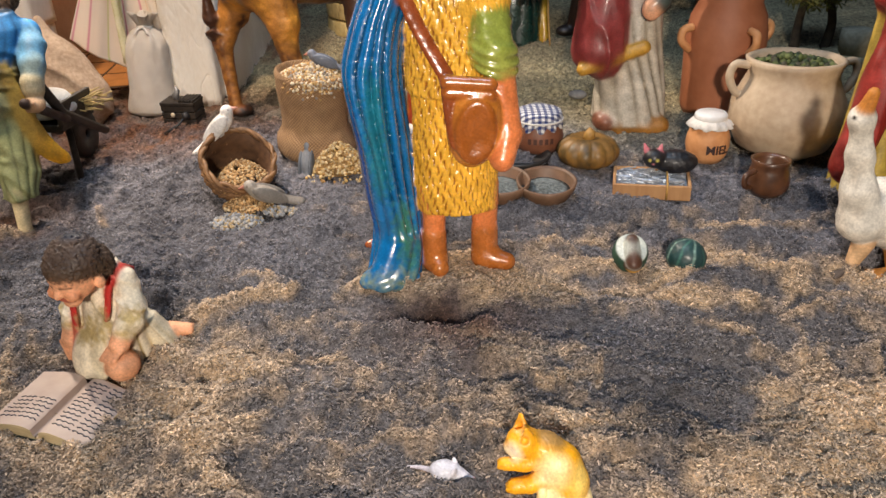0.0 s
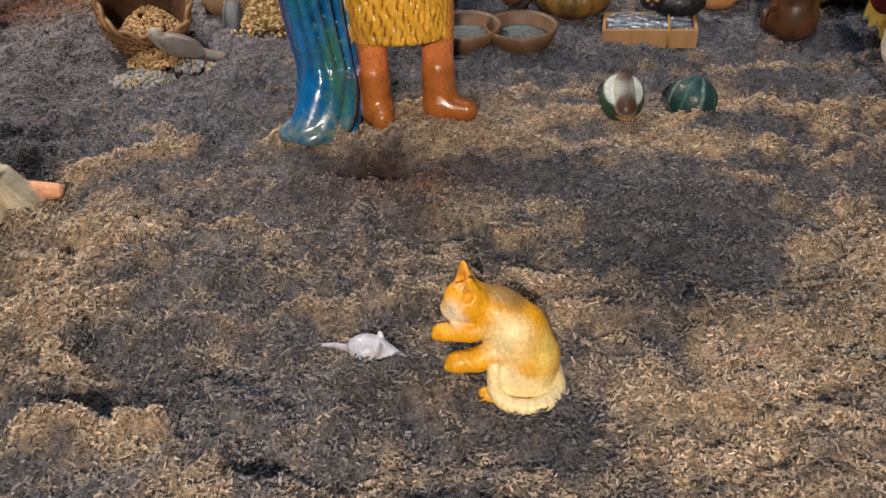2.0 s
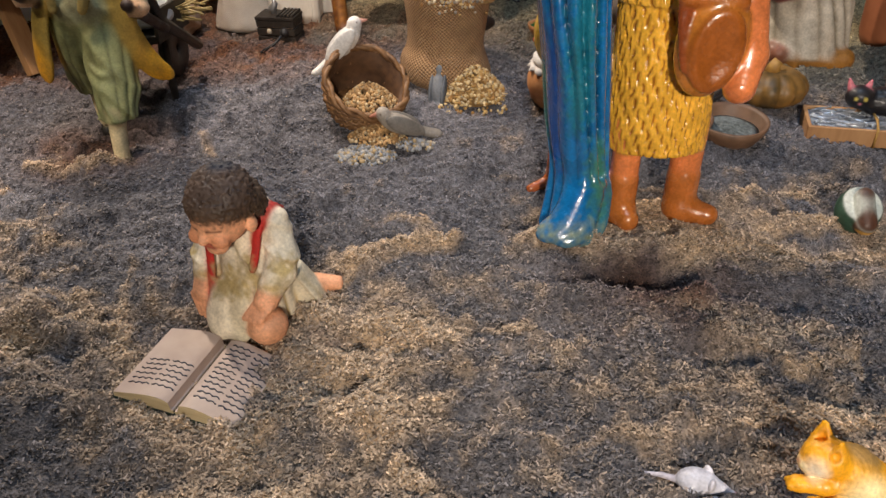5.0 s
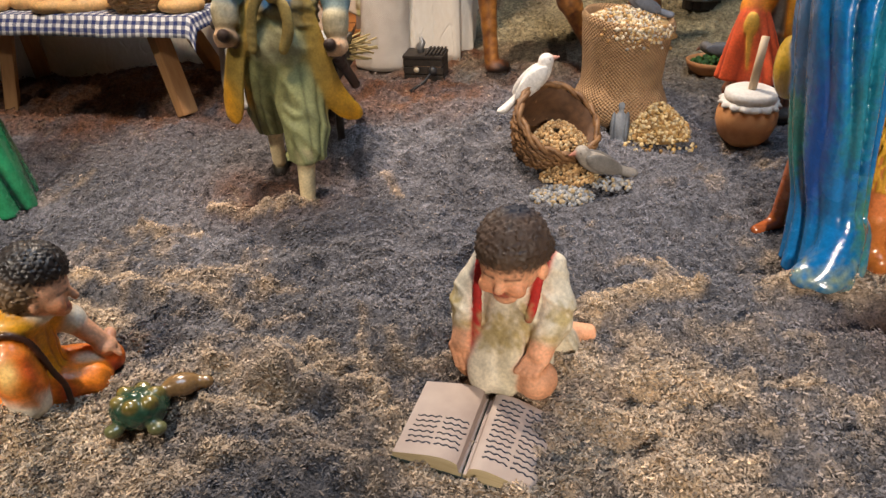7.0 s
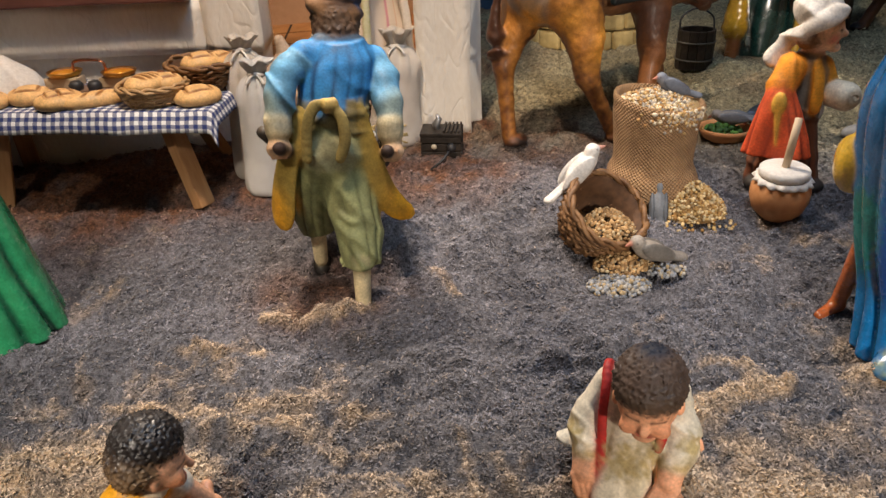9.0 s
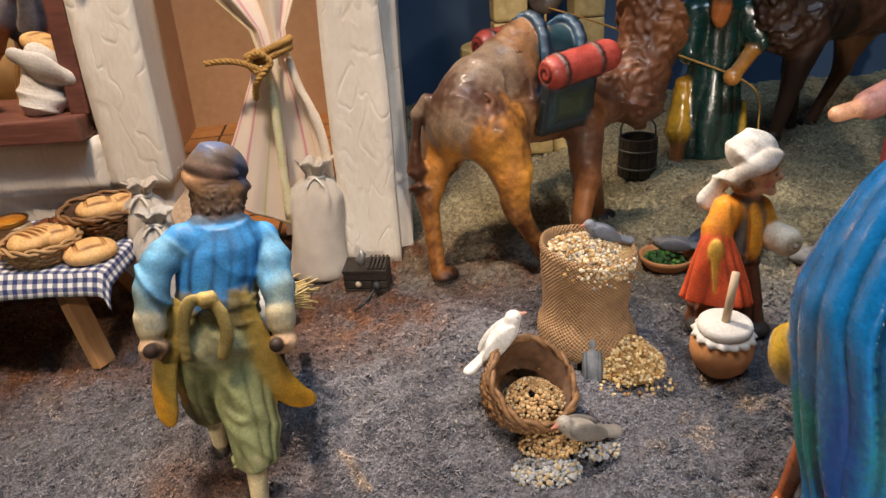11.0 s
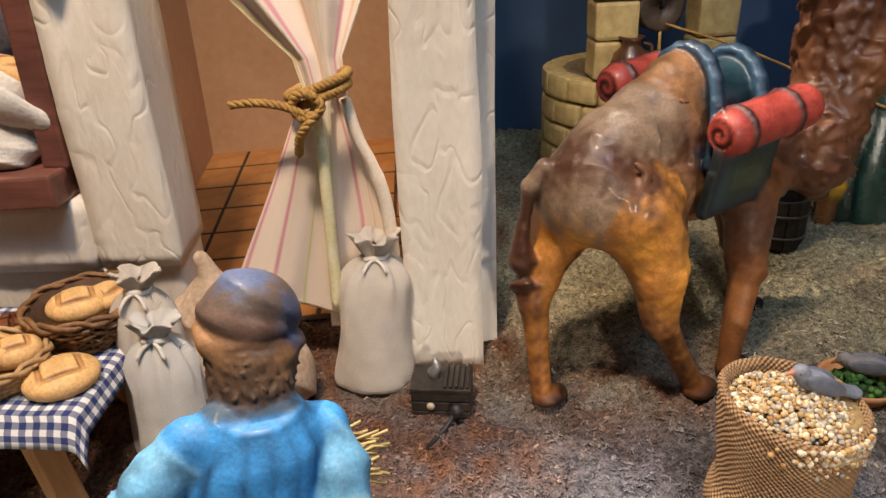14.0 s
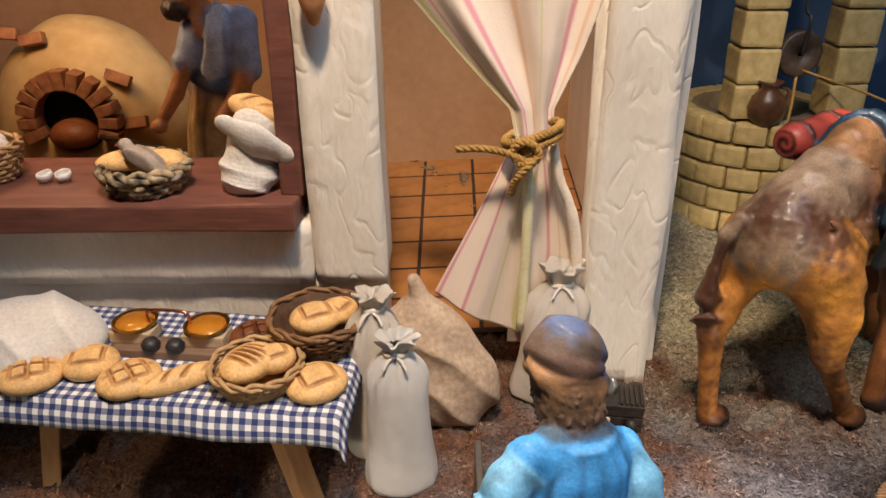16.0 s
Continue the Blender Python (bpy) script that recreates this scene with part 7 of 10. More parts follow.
def seeds_heap(name, spots, size, tones, label, seed):
    """A heap of round seeds at given places, as one loose stuff."""
    rng = np.random.default_rng(seed)
    base = bmesh.new()
    bmesh.ops.create_icosphere(base, subdivisions=1, radius=1)
    ico = np.array([v.co[:] for v in base.verts])
    base.verts.index_update()
    tri = np.array([[v.index for v in f.verts] for f in base.faces])
    base.free()
    n = len(spots)
    r = size * rng.uniform(0.75, 1.2, (n, 1, 1)) * rng.uniform(0.8, 1.15, (n, 1, 3))
    verts = np.asarray(spots)[:, None, :] + ico[None] * r
    faces = (np.arange(n)[:, None, None] * len(ico) + tri[None]).reshape(-1, 3)
    col = np.array([lin(c) for c in tones])[rng.integers(0, len(tones), n)]
    me = raw_mesh(name, verts.reshape(-1, 3).tolist(), faces.tolist(), SEEDS, np.repeat(col, len(ico), 0), True)
    return tagged(new(name, me), label, "grain", kind="stuff")


def heap_spots(n, cx, cy, rx, ry, top, base, seed, jitter=0.0015):
    """Places on a rounded heap."""
    rng = np.random.default_rng(seed)
    a, q = rng.uniform(0, 2 * math.pi, n), np.sqrt(rng.uniform(0, 1, n))
    x, y = cx + rx * q * np.cos(a), cy + ry * q * np.sin(a)
    z = base + top * (1 - q ** 1.7) + rng.uniform(-jitter, jitter, n)
    return np.stack([x, y, z], -1)


GRAIN = ("b8a480", "a88a5a", "bdae94", "946e40", "989086", "b49868", "c6b9a2", "a49a8a", "8a847c", "a07c4c")
GRAIN_TAN = ("b0925c", "9c7a46", "c0a678", "8c6a3c", "a89878", "c8b48c")


def wicker_basket(name, m, radius, deep, label, rings=9, ribs=22, flare=0.7, material=WICKER, strand=0.0016, group="", loose=0.0012):
    """A woven basket: rim, ribs, woven strands and a floor, round the local z axis, opening upwards."""
    root = empty(name, m, label, "basket", group)
    rng = random.Random(len(name) + int(radius * 1e4))
    prof = lambda h: radius * (flare + (1 - flare) * math.sin(h * math.pi / 2))

    for i in range(rings):
        h = (i + 0.5) / rings
        ph = i % 2
        pts = []
        for k in range(ribs * 2):
            g = math.pi * k / ribs
            r = prof(h) + (strand * 0.8 if (k // 1 + ph) % 2 else -strand * 0.5) + rng.uniform(-1, 1) * loose * 0.35
            pts.append((r * math.cos(g), r * math.sin(g), deep * h + rng.uniform(-1, 1) * loose * 0.6))
        part("woven_strand", tube(pts, strand * rng.uniform(0.8, 1.15), 5, True), material, root)
    for k in range(ribs):
        g = 2 * math.pi * k / ribs
        part("rib", tube([(prof(h) * math.cos(g), prof(h) * math.sin(g), deep * h) for h in (0, 0.3, 0.6, 1.0)], strand * 0.9, 5), material, root)
    for lift in (0, 1):
        pts = [((radius + strand * math.sin(7 * g + lift * 2)) * math.cos(g), (radius + strand * math.sin(7 * g + lift * 2)) * math.sin(g), deep + strand * 1.2 * math.cos(7 * g + lift * 3) + rng.uniform(-1, 1) * loose * 0.4)
               for g in (2 * math.pi * k / 48 for k in range(48))]
        part("rim", tube(pts, strand * 1.25, 6, True), material, root)
    r0 = prof(0)
    # closed inner wall, darker than the strands round it
    part("lining", lathe([(prof(0) - strand, 0.001)] + [(prof(h) - strand * 0.9, deep * h) for h in (0.25, 0.5, 0.75, 0.97)] + [(prof(h) - strand * 1.5, deep * h) for h in (0.97, 0.5, 0.02)], 28), surface("dark_lining", (0.05, 0.022, 0.008), (0.11, 0.05, 0.02), 0.8), root, "closed dark inner wall") if material is WICKER else None
    part("base", lathe([(0.0, 0.0005), (r0, 0.0005), (r0, 0.002), (0, 0.002)], 24), material, root)
    return root


def tie(points, r, material, parent, name="tie", label=""):
    return part(name, tube(points, r, 6), material, parent, label)


def small_bowl(at, r, h, material, label, group="", inner=None, name="bowl", turn=(0, 0, 0)):
    root = empty(name, pose(at[0], at[1], gz(*at) - 0.001, *turn), label, "bowl", group)
    t = r * 0.09
    part("body", lathe([(0, 0.0), (r * 0.55, 0), (r * 0.78, h * 0.25), (r * 0.95, h * 0.7), (r, h), (r - t * 0.6, h + t * 0.3), (r - t * 1.4, h * 0.92), (r * 0.78, h * 0.45), (r * 0.5, h * 0.22), (0, h * 0.2)], 44, 0.008, 1), material, root)
    if inner:
        part("lentil_bed", lathe([(r * 0.8, h * 0.52), (r * 0.6, h * 0.6), (0, h * 0.64)], 36, 0.02, 3), inner, root, "loose grey-green lentils")
    return root


# open book
def book():
    root = empty("open_book", pose(-0.2195, 0.302, 0.0385, 2, 7, -12.5), "open resin book with wavy ink lines lying on the ground", "book")
    cover = surface("dark_green_cover", (0.012, 0.02, 0.014), (0.03, 0.045, 0.03), 0.5)
    paper = surface("aged_paper", (0.36, 0.27, 0.225), (0.46, 0.36, 0.30), 0.6, 120, 40, 0.15, 0.0004, mix=0.7)
    edge = surface("page_edges", (0.55, 0.43, 0.24), (0.70, 0.58, 0.36), 0.6, 300, 60, 0.4, 0.0004, stretch=(0.2, 0.2, 4))
    ink = surface("blue_black_ink", (0.012, 0.012, 0.022), (0.03, 0.03, 0.05), 0.5)
    w, d = 0.0300, 0.0450
    part("cover", brick_bm(2 * w + 0.001, d + 0.0012, 0.0018, 0.0005, (0, 0, 0.0009)), cover, root, "dark green cover", smooth=False)
    top = lambda u: 0.0052 + 0.0042 * math.sin(min(1, u * 1.25) * math.pi) ** 0.8 * (1 - 0.35 * u) if u < 0.8 else 0.0052 + 0.0005
    n = 26
    for s in (-1, 1):
        bm = bmesh.new()
        cols = []
        for i in range(n + 1):
            u = i / n
            x = s * (0.0004 + u * (w - 0.0004))
            z = 0.0044 + 0.0046 * math.sin(math.pi * min(1.0, u ** 0.62)) * (1 - 0.3 * u) + 0.0008 * (1 - u)
            if u < 0.04:
                z = 0.0038
            cols.append([bm.verts.new((x, y, zz)) for y, zz in ((-d / 2, 0.0018), (-d / 2, z), (d / 2, z), (d / 2, 0.0018))])
        for i in range(n):
            a, b = cols[i], cols[i + 1]
            for k in range(4):
                q = (a[k], b[k], b[(k + 1) % 4], a[(k + 1) % 4])
                f = bm.faces.new(q if s > 0 else q[::-1])
                f.material_index = 0 if k == 1 else 1
        bm.faces.new(cols[-1] if s < 0 else cols[-1][::-1]).material_index = 1
        ob = part("page_block", bm, paper, root, smooth=False)
        ob.data.materials.append(edge)
        rng = random.Random(5 + s)
        for row in range(12):
            if s < 0 and row < 6:
                continue
            y = d / 2 - 0.004 - row * 0.0031
            for seg in range(2):
                pts = []
                a0 = (0.16 if s > 0 else 0.10) + 0.42 * seg + rng.uniform(0, 0.04)
                for k in range(14):
                    u = a0 + 0.36 * k / 13
                    z = 0.0044 + 0.0046 * math.sin(math.pi * min(1.0, u ** 0.62)) * (1 - 0.3 * u) + 0.0008 * (1 - u)
                    pts.append((s * (0.0004 + u * (w - 0.0004)), y + 0.00045 * math.sin(k * 1.5 + row), z + 0.0001))
                thick = [0.0003 + 0.00022 * abs(math.sin(k * 0.8 + row)) for k in range(14)]
                part("ink_line", tube(pts, thick, 5, False, None, 0.4), ink, ob)


PALE_WOOD = surface("pale_stick_wood", (0.52, 0.38, 0.24), (0.68, 0.53, 0.36), 0.6, 260, 40, 0.3, 0.0005, stretch=(1, 1, 0.2))


def churn():
    x, y = -0.0415, 0.575
    root = empty("butter_churn", pose(x, y, gz(x, y) - 0.001, 4, 0, 0), "orange clay churn with white cloth cover and wooden stick", "churn")
    part("pot", lathe([(0, 0), (0.0125, 0), (0.0175, 0.006), (0.0205, 0.015), (0.0205, 0.022), (0.018, 0.029), (0.016, 0.031), (0, 0.031)], 44, 0.006), TERRACOTTA, root)
    cover = part("cloth_cover", lathe([(0.0, 0.0385), (0.0150, 0.0382), (0.0172, 0.037), (0.0175, 0.033), (0.0165, 0.0315), (0, 0.0312)], 44, 0.008), WHITE_CLOTH, root, "white cloth stretched over the mouth")
    ang = np.arange(72) * 2 * math.pi / 72
    frill = np.zeros((4, 72, 3))
    for i, (r, z, am) in enumerate(((0.0168, 0.0318, 0.0), (0.0186, 0.0312, 0.0006), (0.0202, 0.0288, 0.0012), (0.0196, 0.0280, 0.0013))):
        rr = r + am * np.sin(ang * 15)
        frill[i] = np.stack([rr * np.cos(ang), rr * np.sin(ang), z + am * 0.5 * np.sin(ang * 12 + 1)], -1)
    part("frill", from_grid(frill, close_v=True), WHITE_CLOTH, cover, "gathered cloth edge")
    part("stick", tube([(0, 0, 0.036), (0.0008, 0, 0.055), (0.0022, 0.001, 0.074)], [0.0028, 0.0028, 0.0026], 12), PALE_WOOD, root, "pale wooden stick")


def grain_sack():
    x, y = -0.123, 0.613
    g = gz(x, y)
    root = empty("grain_sack", pose(x, y, g - 0.002) @ Matrix.Scale(0.885, 4), "open burlap sack brim-full of yellow grain", "sack")
    rings = smooth_rings([(0.002, -0.002, 0.0300, 0.0), (0.0, -0.002, 0.0385, 0.010), (-0.002, 0.0, 0.0375, 0.024), (-0.001, 0.002, 0.0335, 0.034), (0.0, 0.003, 0.0340, 0.050), (0.0, 0.004, 0.0360, 0.068), (0.001, 0.005, 0.0372, 0.078), (0.001, 0.006, 0.0378, 0.083), (0.001, 0.006, 0.0355, 0.0865), (0.001, 0.006, 0.0325, 0.083), (0.001, 0.006, 0.031, 0.076)])
    grid = sack_grid(rings, 56, 0.018, 2)
    grid[..., 2] += np.clip(grid[..., 2] / 0.08, 0, 1) ** 3 * (-0.10 * (grid[..., 0] - 0.0) + 0.05 * grid[..., 1])
    part("body", with_uv(from_grid(grid, close_v=True), grid), SACKCLOTH, root)
    part("grain_bed", lathe([(0.033, 0.074), (0.024, 0.084), (0.0, 0.088)], 30, 0.02, 2), surface("grain_bed", lin("7c6340"), lin("a48c60"), 0.7, 300, 60), root, "bed of yellow grain", m=pose(0.001, 0.006, 0, 0, 5.5, 0))
    spots = heap_spots(1700, x + 0.001, y + 0.004, 0.0315, 0.0315, 0.012, g + 0.0665, 4, 0.0016)
    spots[:, 2] -= 0.09 * (spots[:, 0] - x)
    low = np.random.default_rng(9)
    a = low.normal(0.30, 0.34, 190)
    run = np.stack([x + 0.0335 * np.sin(a), y + 0.0050 - 0.0335 * np.cos(a), g + 0.0715 - np.abs(low.normal(0, 0.006, 190))], -1)
    seeds_heap("loose_grain", np.concatenate([spots, run]), 0.00138, GRAIN, "pale yellow grain heaped in the sack mouth", 1)
    seeds_heap("spilled_grain", np.concatenate([heap_spots(1100, -0.100, 0.582, 0.024, 0.022, 0.021, gz(-0.1, 0.58), 6), heap_spots(90, -0.10, 0.574, 0.031, 0.027, 0.0, gz(-0.1, 0.565) + 0.001, 7)]), 0.00138, GRAIN_TAN, "yellow grain spilled against the burlap sack", 2)
    bm = lathe([(0.022, 0.0), (0.016, 0.010), (0.008, 0.017), (0, 0.019)], 24, 0.05, 1)
    heap = part("grain_heap", bm, surface("grain_heap_core", lin("6e5230"), lin("9a7c4c"), 0.8, 300, 60))
    heap.matrix_world = pose(-0.100, 0.582, gz(-0.1, 0.58) - 0.001)
    tagged(heap, "heap of yellow grain beside the burlap sack", "grain", kind="stuff")


def tipped_basket():
    x, y = -0.177, 0.543
    z = gz(x, y)
    m = Matrix.Translation((x, y, z + 0.027)) @ look((0, 0, 0), (-0.34, 0.50, -0.70)).to_3x3().to_4x4()
    wicker_basket("tipped_basket", m @ Matrix.Translation((0, 0, -0.026)), 0.0285, 0.035, "brown wicker basket tipped over with grain spilling out", 11, 20, 0.62, WICKER, 0.0015, loose=0.002)
    a, b = heap_spots(800, -0.174, 0.541, 0.023, 0.023, 0.018, z + 0.013, 3, 0.0008), heap_spots(420, -0.166, 0.520, 0.020, 0.014, 0.008, gz(-0.16, 0.52) + 0.003, 8)
    seeds_heap("basket_grain", np.concatenate([a, b]), 0.00140, ("a8865a", "9a7a50", "b89668", "8a6c48", "b5a07c"), "tan grain running out of the tipped basket", 5)
    seeds_heap("scattered_grain", np.concatenate([heap_spots(620, -0.172, 0.504, 0.021, 0.013, 0.006, gz(-0.172, 0.502) + 0.001, 11), heap_spots(150, -0.140, 0.512, 0.014, 0.007, 0.004, gz(-0.14, 0.51) + 0.001, 12)]), 0.00140, ("83868a", "8e9094", "9c968c", "a08c6a"), "pale grey grain scattered before the basket", 6)


def tied_sack(name, at, r, h, material, label, seed, lean=(0, 0), squeeze=0.8, fluff=0.010, group="tied sacks", turn=0):
    root = empty(name, pose(at[0], at[1], gz(*at) - 0.002, 0, 0, turn), label, "sack", group)
    lx, ly = lean
    rings = smooth_rings([(0, 0, r * 0.85, 0), (0, 0, r * 1.10, h * 0.05), (lx * 0.2, ly * 0.2, r * 1.02, h * 0.3), (lx * 0.5, ly * 0.5, r * 0.96, h * 0.6), (lx * 0.8, ly * 0.8, r * 0.88, h * 0.78), (lx, ly, r * 0.60, h * 0.89), (lx, ly, r * 0.30, h * 0.94)])
    grid = sack_grid(rings, 64, 0.03, seed, squeeze)
    ang = np.arange(64) * 2 * math.pi / 64
    gather = 1 + np.clip((grid[:, 0, 2] / h - 0.62) / 0.3, 0, 1)[:, None] * 0.13 * (np.sin(ang * 9 + seed) + 0.6 * np.sin(ang * 14 + 2 * seed))[None]
    sag = 1 + 0.05 * np.sin(ang * 2 + seed)[None] * np.sin(grid[:, :1, 2] / h * 7 + seed)
    for k, c0 in ((0, lx), (1, ly)):
        grid[..., k] = c0 + (grid[..., k] - c0) * gather * sag
    part("body", with_uv(from_grid(grid, close_v=True), grid), material, root)
    ring = [(lx + r * 0.32 * math.cos(g), ly + r * 0.30 * math.sin(g), h * 0.94 + 0.0008 * math.sin(3 * g)) for g in (2 * math.pi * k / 18 for k in range(18))]
    knot = part("tie", tube(ring, 0.0017, 6, True), WHITE_CLOTH, root, "white string tie")
    for k in (-1, 1):
        part("tie_end", tube(spline([(lx, ly - r * 0.3, h * 0.94), (lx + k * 0.004, ly - r * 0.45, h * 0.925), (lx + k * 0.007, ly - r * 0.6, h * 0.88)], 4), 0.0011, 5), WHITE_CLOTH, knot)
    rings = smooth_rings([(lx, ly, r * 0.28, h * 0.94), (lx, ly, r * 0.42, h * 0.94 + fluff * 0.5), (lx + 0.001, ly, r * 0.62, h * 0.94 + fluff), (lx, ly, r * 0.48, h * 0.94 + fluff * 0.95), (lx, ly, r * 0.15, h * 0.94 + fluff * 0.55)], 3)
    grid = sack_grid(rings, 64, 0.0, seed + 1, squeeze)
    ruffle = 1 + 0.13 * np.sin(ang * 7 + seed) + 0.09 * np.sin(ang * 12 + 3 * seed)
    for k, c0 in ((0, lx), (1, ly)):
        grid[..., k] = c0 + (grid[..., k] - c0) * ruffle
    grid[..., 2] += 0.0018 * np.sin(ang * 5 + seed)[None] * np.clip((grid[:, :1, 2] - h * 0.95) / fluff, 0, 1)
    part("gathered_top", with_uv(from_grid(grid, close_v=True), grid), material, root)
    return root


def press_box():
    x, y = -0.2825, 0.7235
    root = empty("wooden_trap_box", pose(x, y, gz(x, y) - 0.001, 4, 0, -8), "small dark wooden slatted box with iron rod and ball", "box")
    for z in (0.003, 0.0102, 0.0174):
        for yy in (-0.0105, 0.0105):
            part("side_slat", brick_bm(0.036, 0.0022, 0.0062, 0.0005, (0, yy, z)), DARK_WOOD, root, smooth=False)
        for xx in (-0.0172, 0.0172):
            part("end_slat", brick_bm(0.0022, 0.019, 0.0062, 0.0005, (xx, 0, z)), DARK_WOOD, root, smooth=False)
    lid = part("lid", brick_bm(0.037, 0.024, 0.003, 0.0006, (0, 0, 0.0222)), DARK_WOOD, root, smooth=False)
    for k in range(5):
        part("lid_rib", brick_bm(0.002, 0.022, 0.0026, 0.0006, (0.003 + 0.0034 * k, 0, 0.0249)), DARK_WOOD, lid, smooth=False)
    part("keyhole_plate", lathe([(0, 0), (0.0026, 0), (0.0022, 0.0012), (0, 0.0014)], 14), surface("pale_plate", (0.5, 0.42, 0.3), (0.65, 0.56, 0.42), 0.5), root, "pale round plate", m=pose(-0.006, -0.0118, 0.011, 90, 0, 0))
    bm = bmesh.new()
    bmesh.ops.create_uvsphere(bm, u_segments=16, v_segments=10, radius=0.0042)
    part("ball", bm, IRON, root, "iron ball", m=pose(0.010, -0.016, 0.012))
    part("rod", tube([(0.010, -0.016, 0.012), (0.004, -0.024, 0.005), (-0.006, -0.036, 0.000)], 0.0013, 8), IRON, root, "thin iron rod")
    bm = bmesh.new()
    tube([(-0.004, 0, 0.023), (-0.005, 0.0, 0.028), (-0.002, 0.0, 0.033), (-0.004, 0.001, 0.037)], [0.0026, 0.004, 0.0028, 0.0012], 8, False, bm)
    part("knob", bm, surface("grey_metal", (0.25, 0.25, 0.25), (0.4, 0.4, 0.4), 0.4, metal=0.6), root, "small grey metal knob")


def curtain():
    root = empty("curtain", Matrix.Identity(4), "cream linen curtain with pink and yellow stripes, tied with rope", "curtain")
    cream, pink, green, peach = (np.array(lin(c)) for c in ("ecdccb", "d98c9c", "d0d08a", "e2bc9c"))
    m = attribute_material("striped_linen", 0.95, 0.0)
    t = m.node_tree
    b = t.nodes["Principled BSDF"]
    fine, rise, place = t.nodes.new("ShaderNodeTexNoise"), t.nodes.new("ShaderNodeBump"), t.nodes.new("ShaderNodeTexCoord")
    fine.inputs["Scale"].default_value = 900
    t.links.new(place.outputs["Object"], fine.inputs["Vector"])
    rise.inputs["Strength"].default_value, rise.inputs["Distance"].default_value = 0.6, 0.0006
    t.links.new(fine.outputs["Fac"], rise.inputs["Height"])
    t.links.new(rise.outputs["Normal"], b.inputs["Normal"])

    def sheet(name, heights, left, right, hem, folds, deep, back, stripes, seed, bow=0.0):
        """A hanging linen panel between two edge lines (x over height), with a slanting hem, folds and woven stripes."""
        rows, cols = 70, 110
        u, v = np.linspace(0, 1, cols), np.linspace(0, 1, rows)
        rng = np.random.default_rng(seed)
        thread = 1 + 0.012 * rng.uniform(-1, 1, cols) * np.repeat(rng.random(cols // 10) > 0.4, 10)
        tone = np.tile(cream, (cols, 1)) * thread[:, None]
        for at, width, c in stripes:
            w = np.exp(-((u - at) / width) ** 4)[:, None]
            tone = tone * (1 - 0.85 * w) + c * 0.85 * w
        top, low = heights[0], heights[-1]
        uu, vv = np.meshgrid(u, v)
        z = top + (low + (hem[0] + (hem[1] - hem[0]) * uu) - top) * vv
        zs, order = np.array(heights), np.argsort(heights)
        x0, x1 = np.interp(z, zs[order], np.array(left)[order]), np.interp(z, zs[order], np.array(right)[order])
        open_ = np.clip((x1 - x0) / 0.075, 0.12, 1)
        x = x0 + (x1 - x0) * (uu + 0.010 * np.sin(vv * 5 + 9 * uu))
        wave = np.sin(uu * math.pi * 2 * folds + seed + 0.5 * np.sin(vv * 3 + seed)) + 0.16 * np.sin(uu * math.pi * 2 * (2 * folds + 1) + 2 * seed + vv)
        y = back + deep * open_ * wave + bow * (uu - 0.5) ** 2
        k = (np.arange(rows - 1)[:, None] * cols + np.arange(cols - 1)).ravel()
        me = raw_mesh(name, np.stack([x, y, z], -1).reshape(-1, 3).tolist(), np.stack([k, k + cols, k + cols + 1, k + 1], 1).tolist(), m, np.tile(tone, (rows, 1)), True)
        ob = new(name, me)
        ob.parent = root
        thick = ob.modifiers.new("thickness", "SOLIDIFY")
        thick.thickness = 0.0008
        return ob

    sheet("upper_drape", (0.425, 0.380, 0.357, 0.323, 0.290, 0.270), (-0.437, -0.433, -0.4194, -0.389, -0.3575, -0.3530), (-0.3035, -0.3030, -0.3030, -0.3150, -0.3300, -0.3300), (0.0, 0.0), 2.3, 0.0050, 0.768, ((0.035, 0.022, green), (0.10, 0.008, pink), (0.30, 0.020, pink), (0.52, 0.016, peach), (0.66, 0.006, green), (0.86, 0.018, pink), (0.95, 0.012, peach)), 1)
    sheet("front_panel", (0.272, 0.2628, 0.2135, 0.159, 0.140), (-0.3530, -0.3585, -0.3807, -0.4066, -0.4150), (-0.3370, -0.3390, -0.3405, -0.3455, -0.3475), (0.018, -0.016), 1.2, 0.0026, 0.764, ((0.05, 0.022, pink), (0.36, 0.022, pink), (0.70, 0.014, green), (0.955, 0.026, green)), 2, 0.012)
    sheet("rear_panel", (0.272, 0.2625, 0.231, 0.190, 0.118), (-0.3440, -0.3440, -0.3460, -0.3500, -0.3540), (-0.3290, -0.3280, -0.3180, -0.3095, -0.3060), (-0.006, 0.004), 1.5, 0.0032, 0.7735, ((0.15, 0.03, pink), (0.55, 0.030, pink), (0.75, 0.012, peach)), 3)
    part("rolled_edge", tube(spline([(-0.3300, 0.764, 0.268), (-0.3245, 0.763, 0.245), (-0.3165, 0.763, 0.225), (-0.3105, 0.764, 0.196), (-0.3085, 0.765, 0.150)], 6), [0.0034] * 13 + [0.0042] * 12, 10), surface("plain_linen", lin("dccbb4"), lin("efe2d0"), 0.95, 500, 60, 0.4, 0.0005), root, "cream rolled edge of the linen")
    part("green_roll", tube(spline([(-0.3470, 0.7590, 0.268), (-0.3455, 0.7580, 0.250), (-0.3450, 0.7570, 0.220), (-0.3455, 0.7570, 0.180), (-0.3465, 0.7580, 0.134)], 6), [0.0030] * 8 + [0.0036] * 17, 10), surface("green_edged_linen", lin("d8d294"), lin("ece4c4"), 0.95, 500, 60, 0.4, 0.0005), root, "pale green rolled selvedge of the linen")
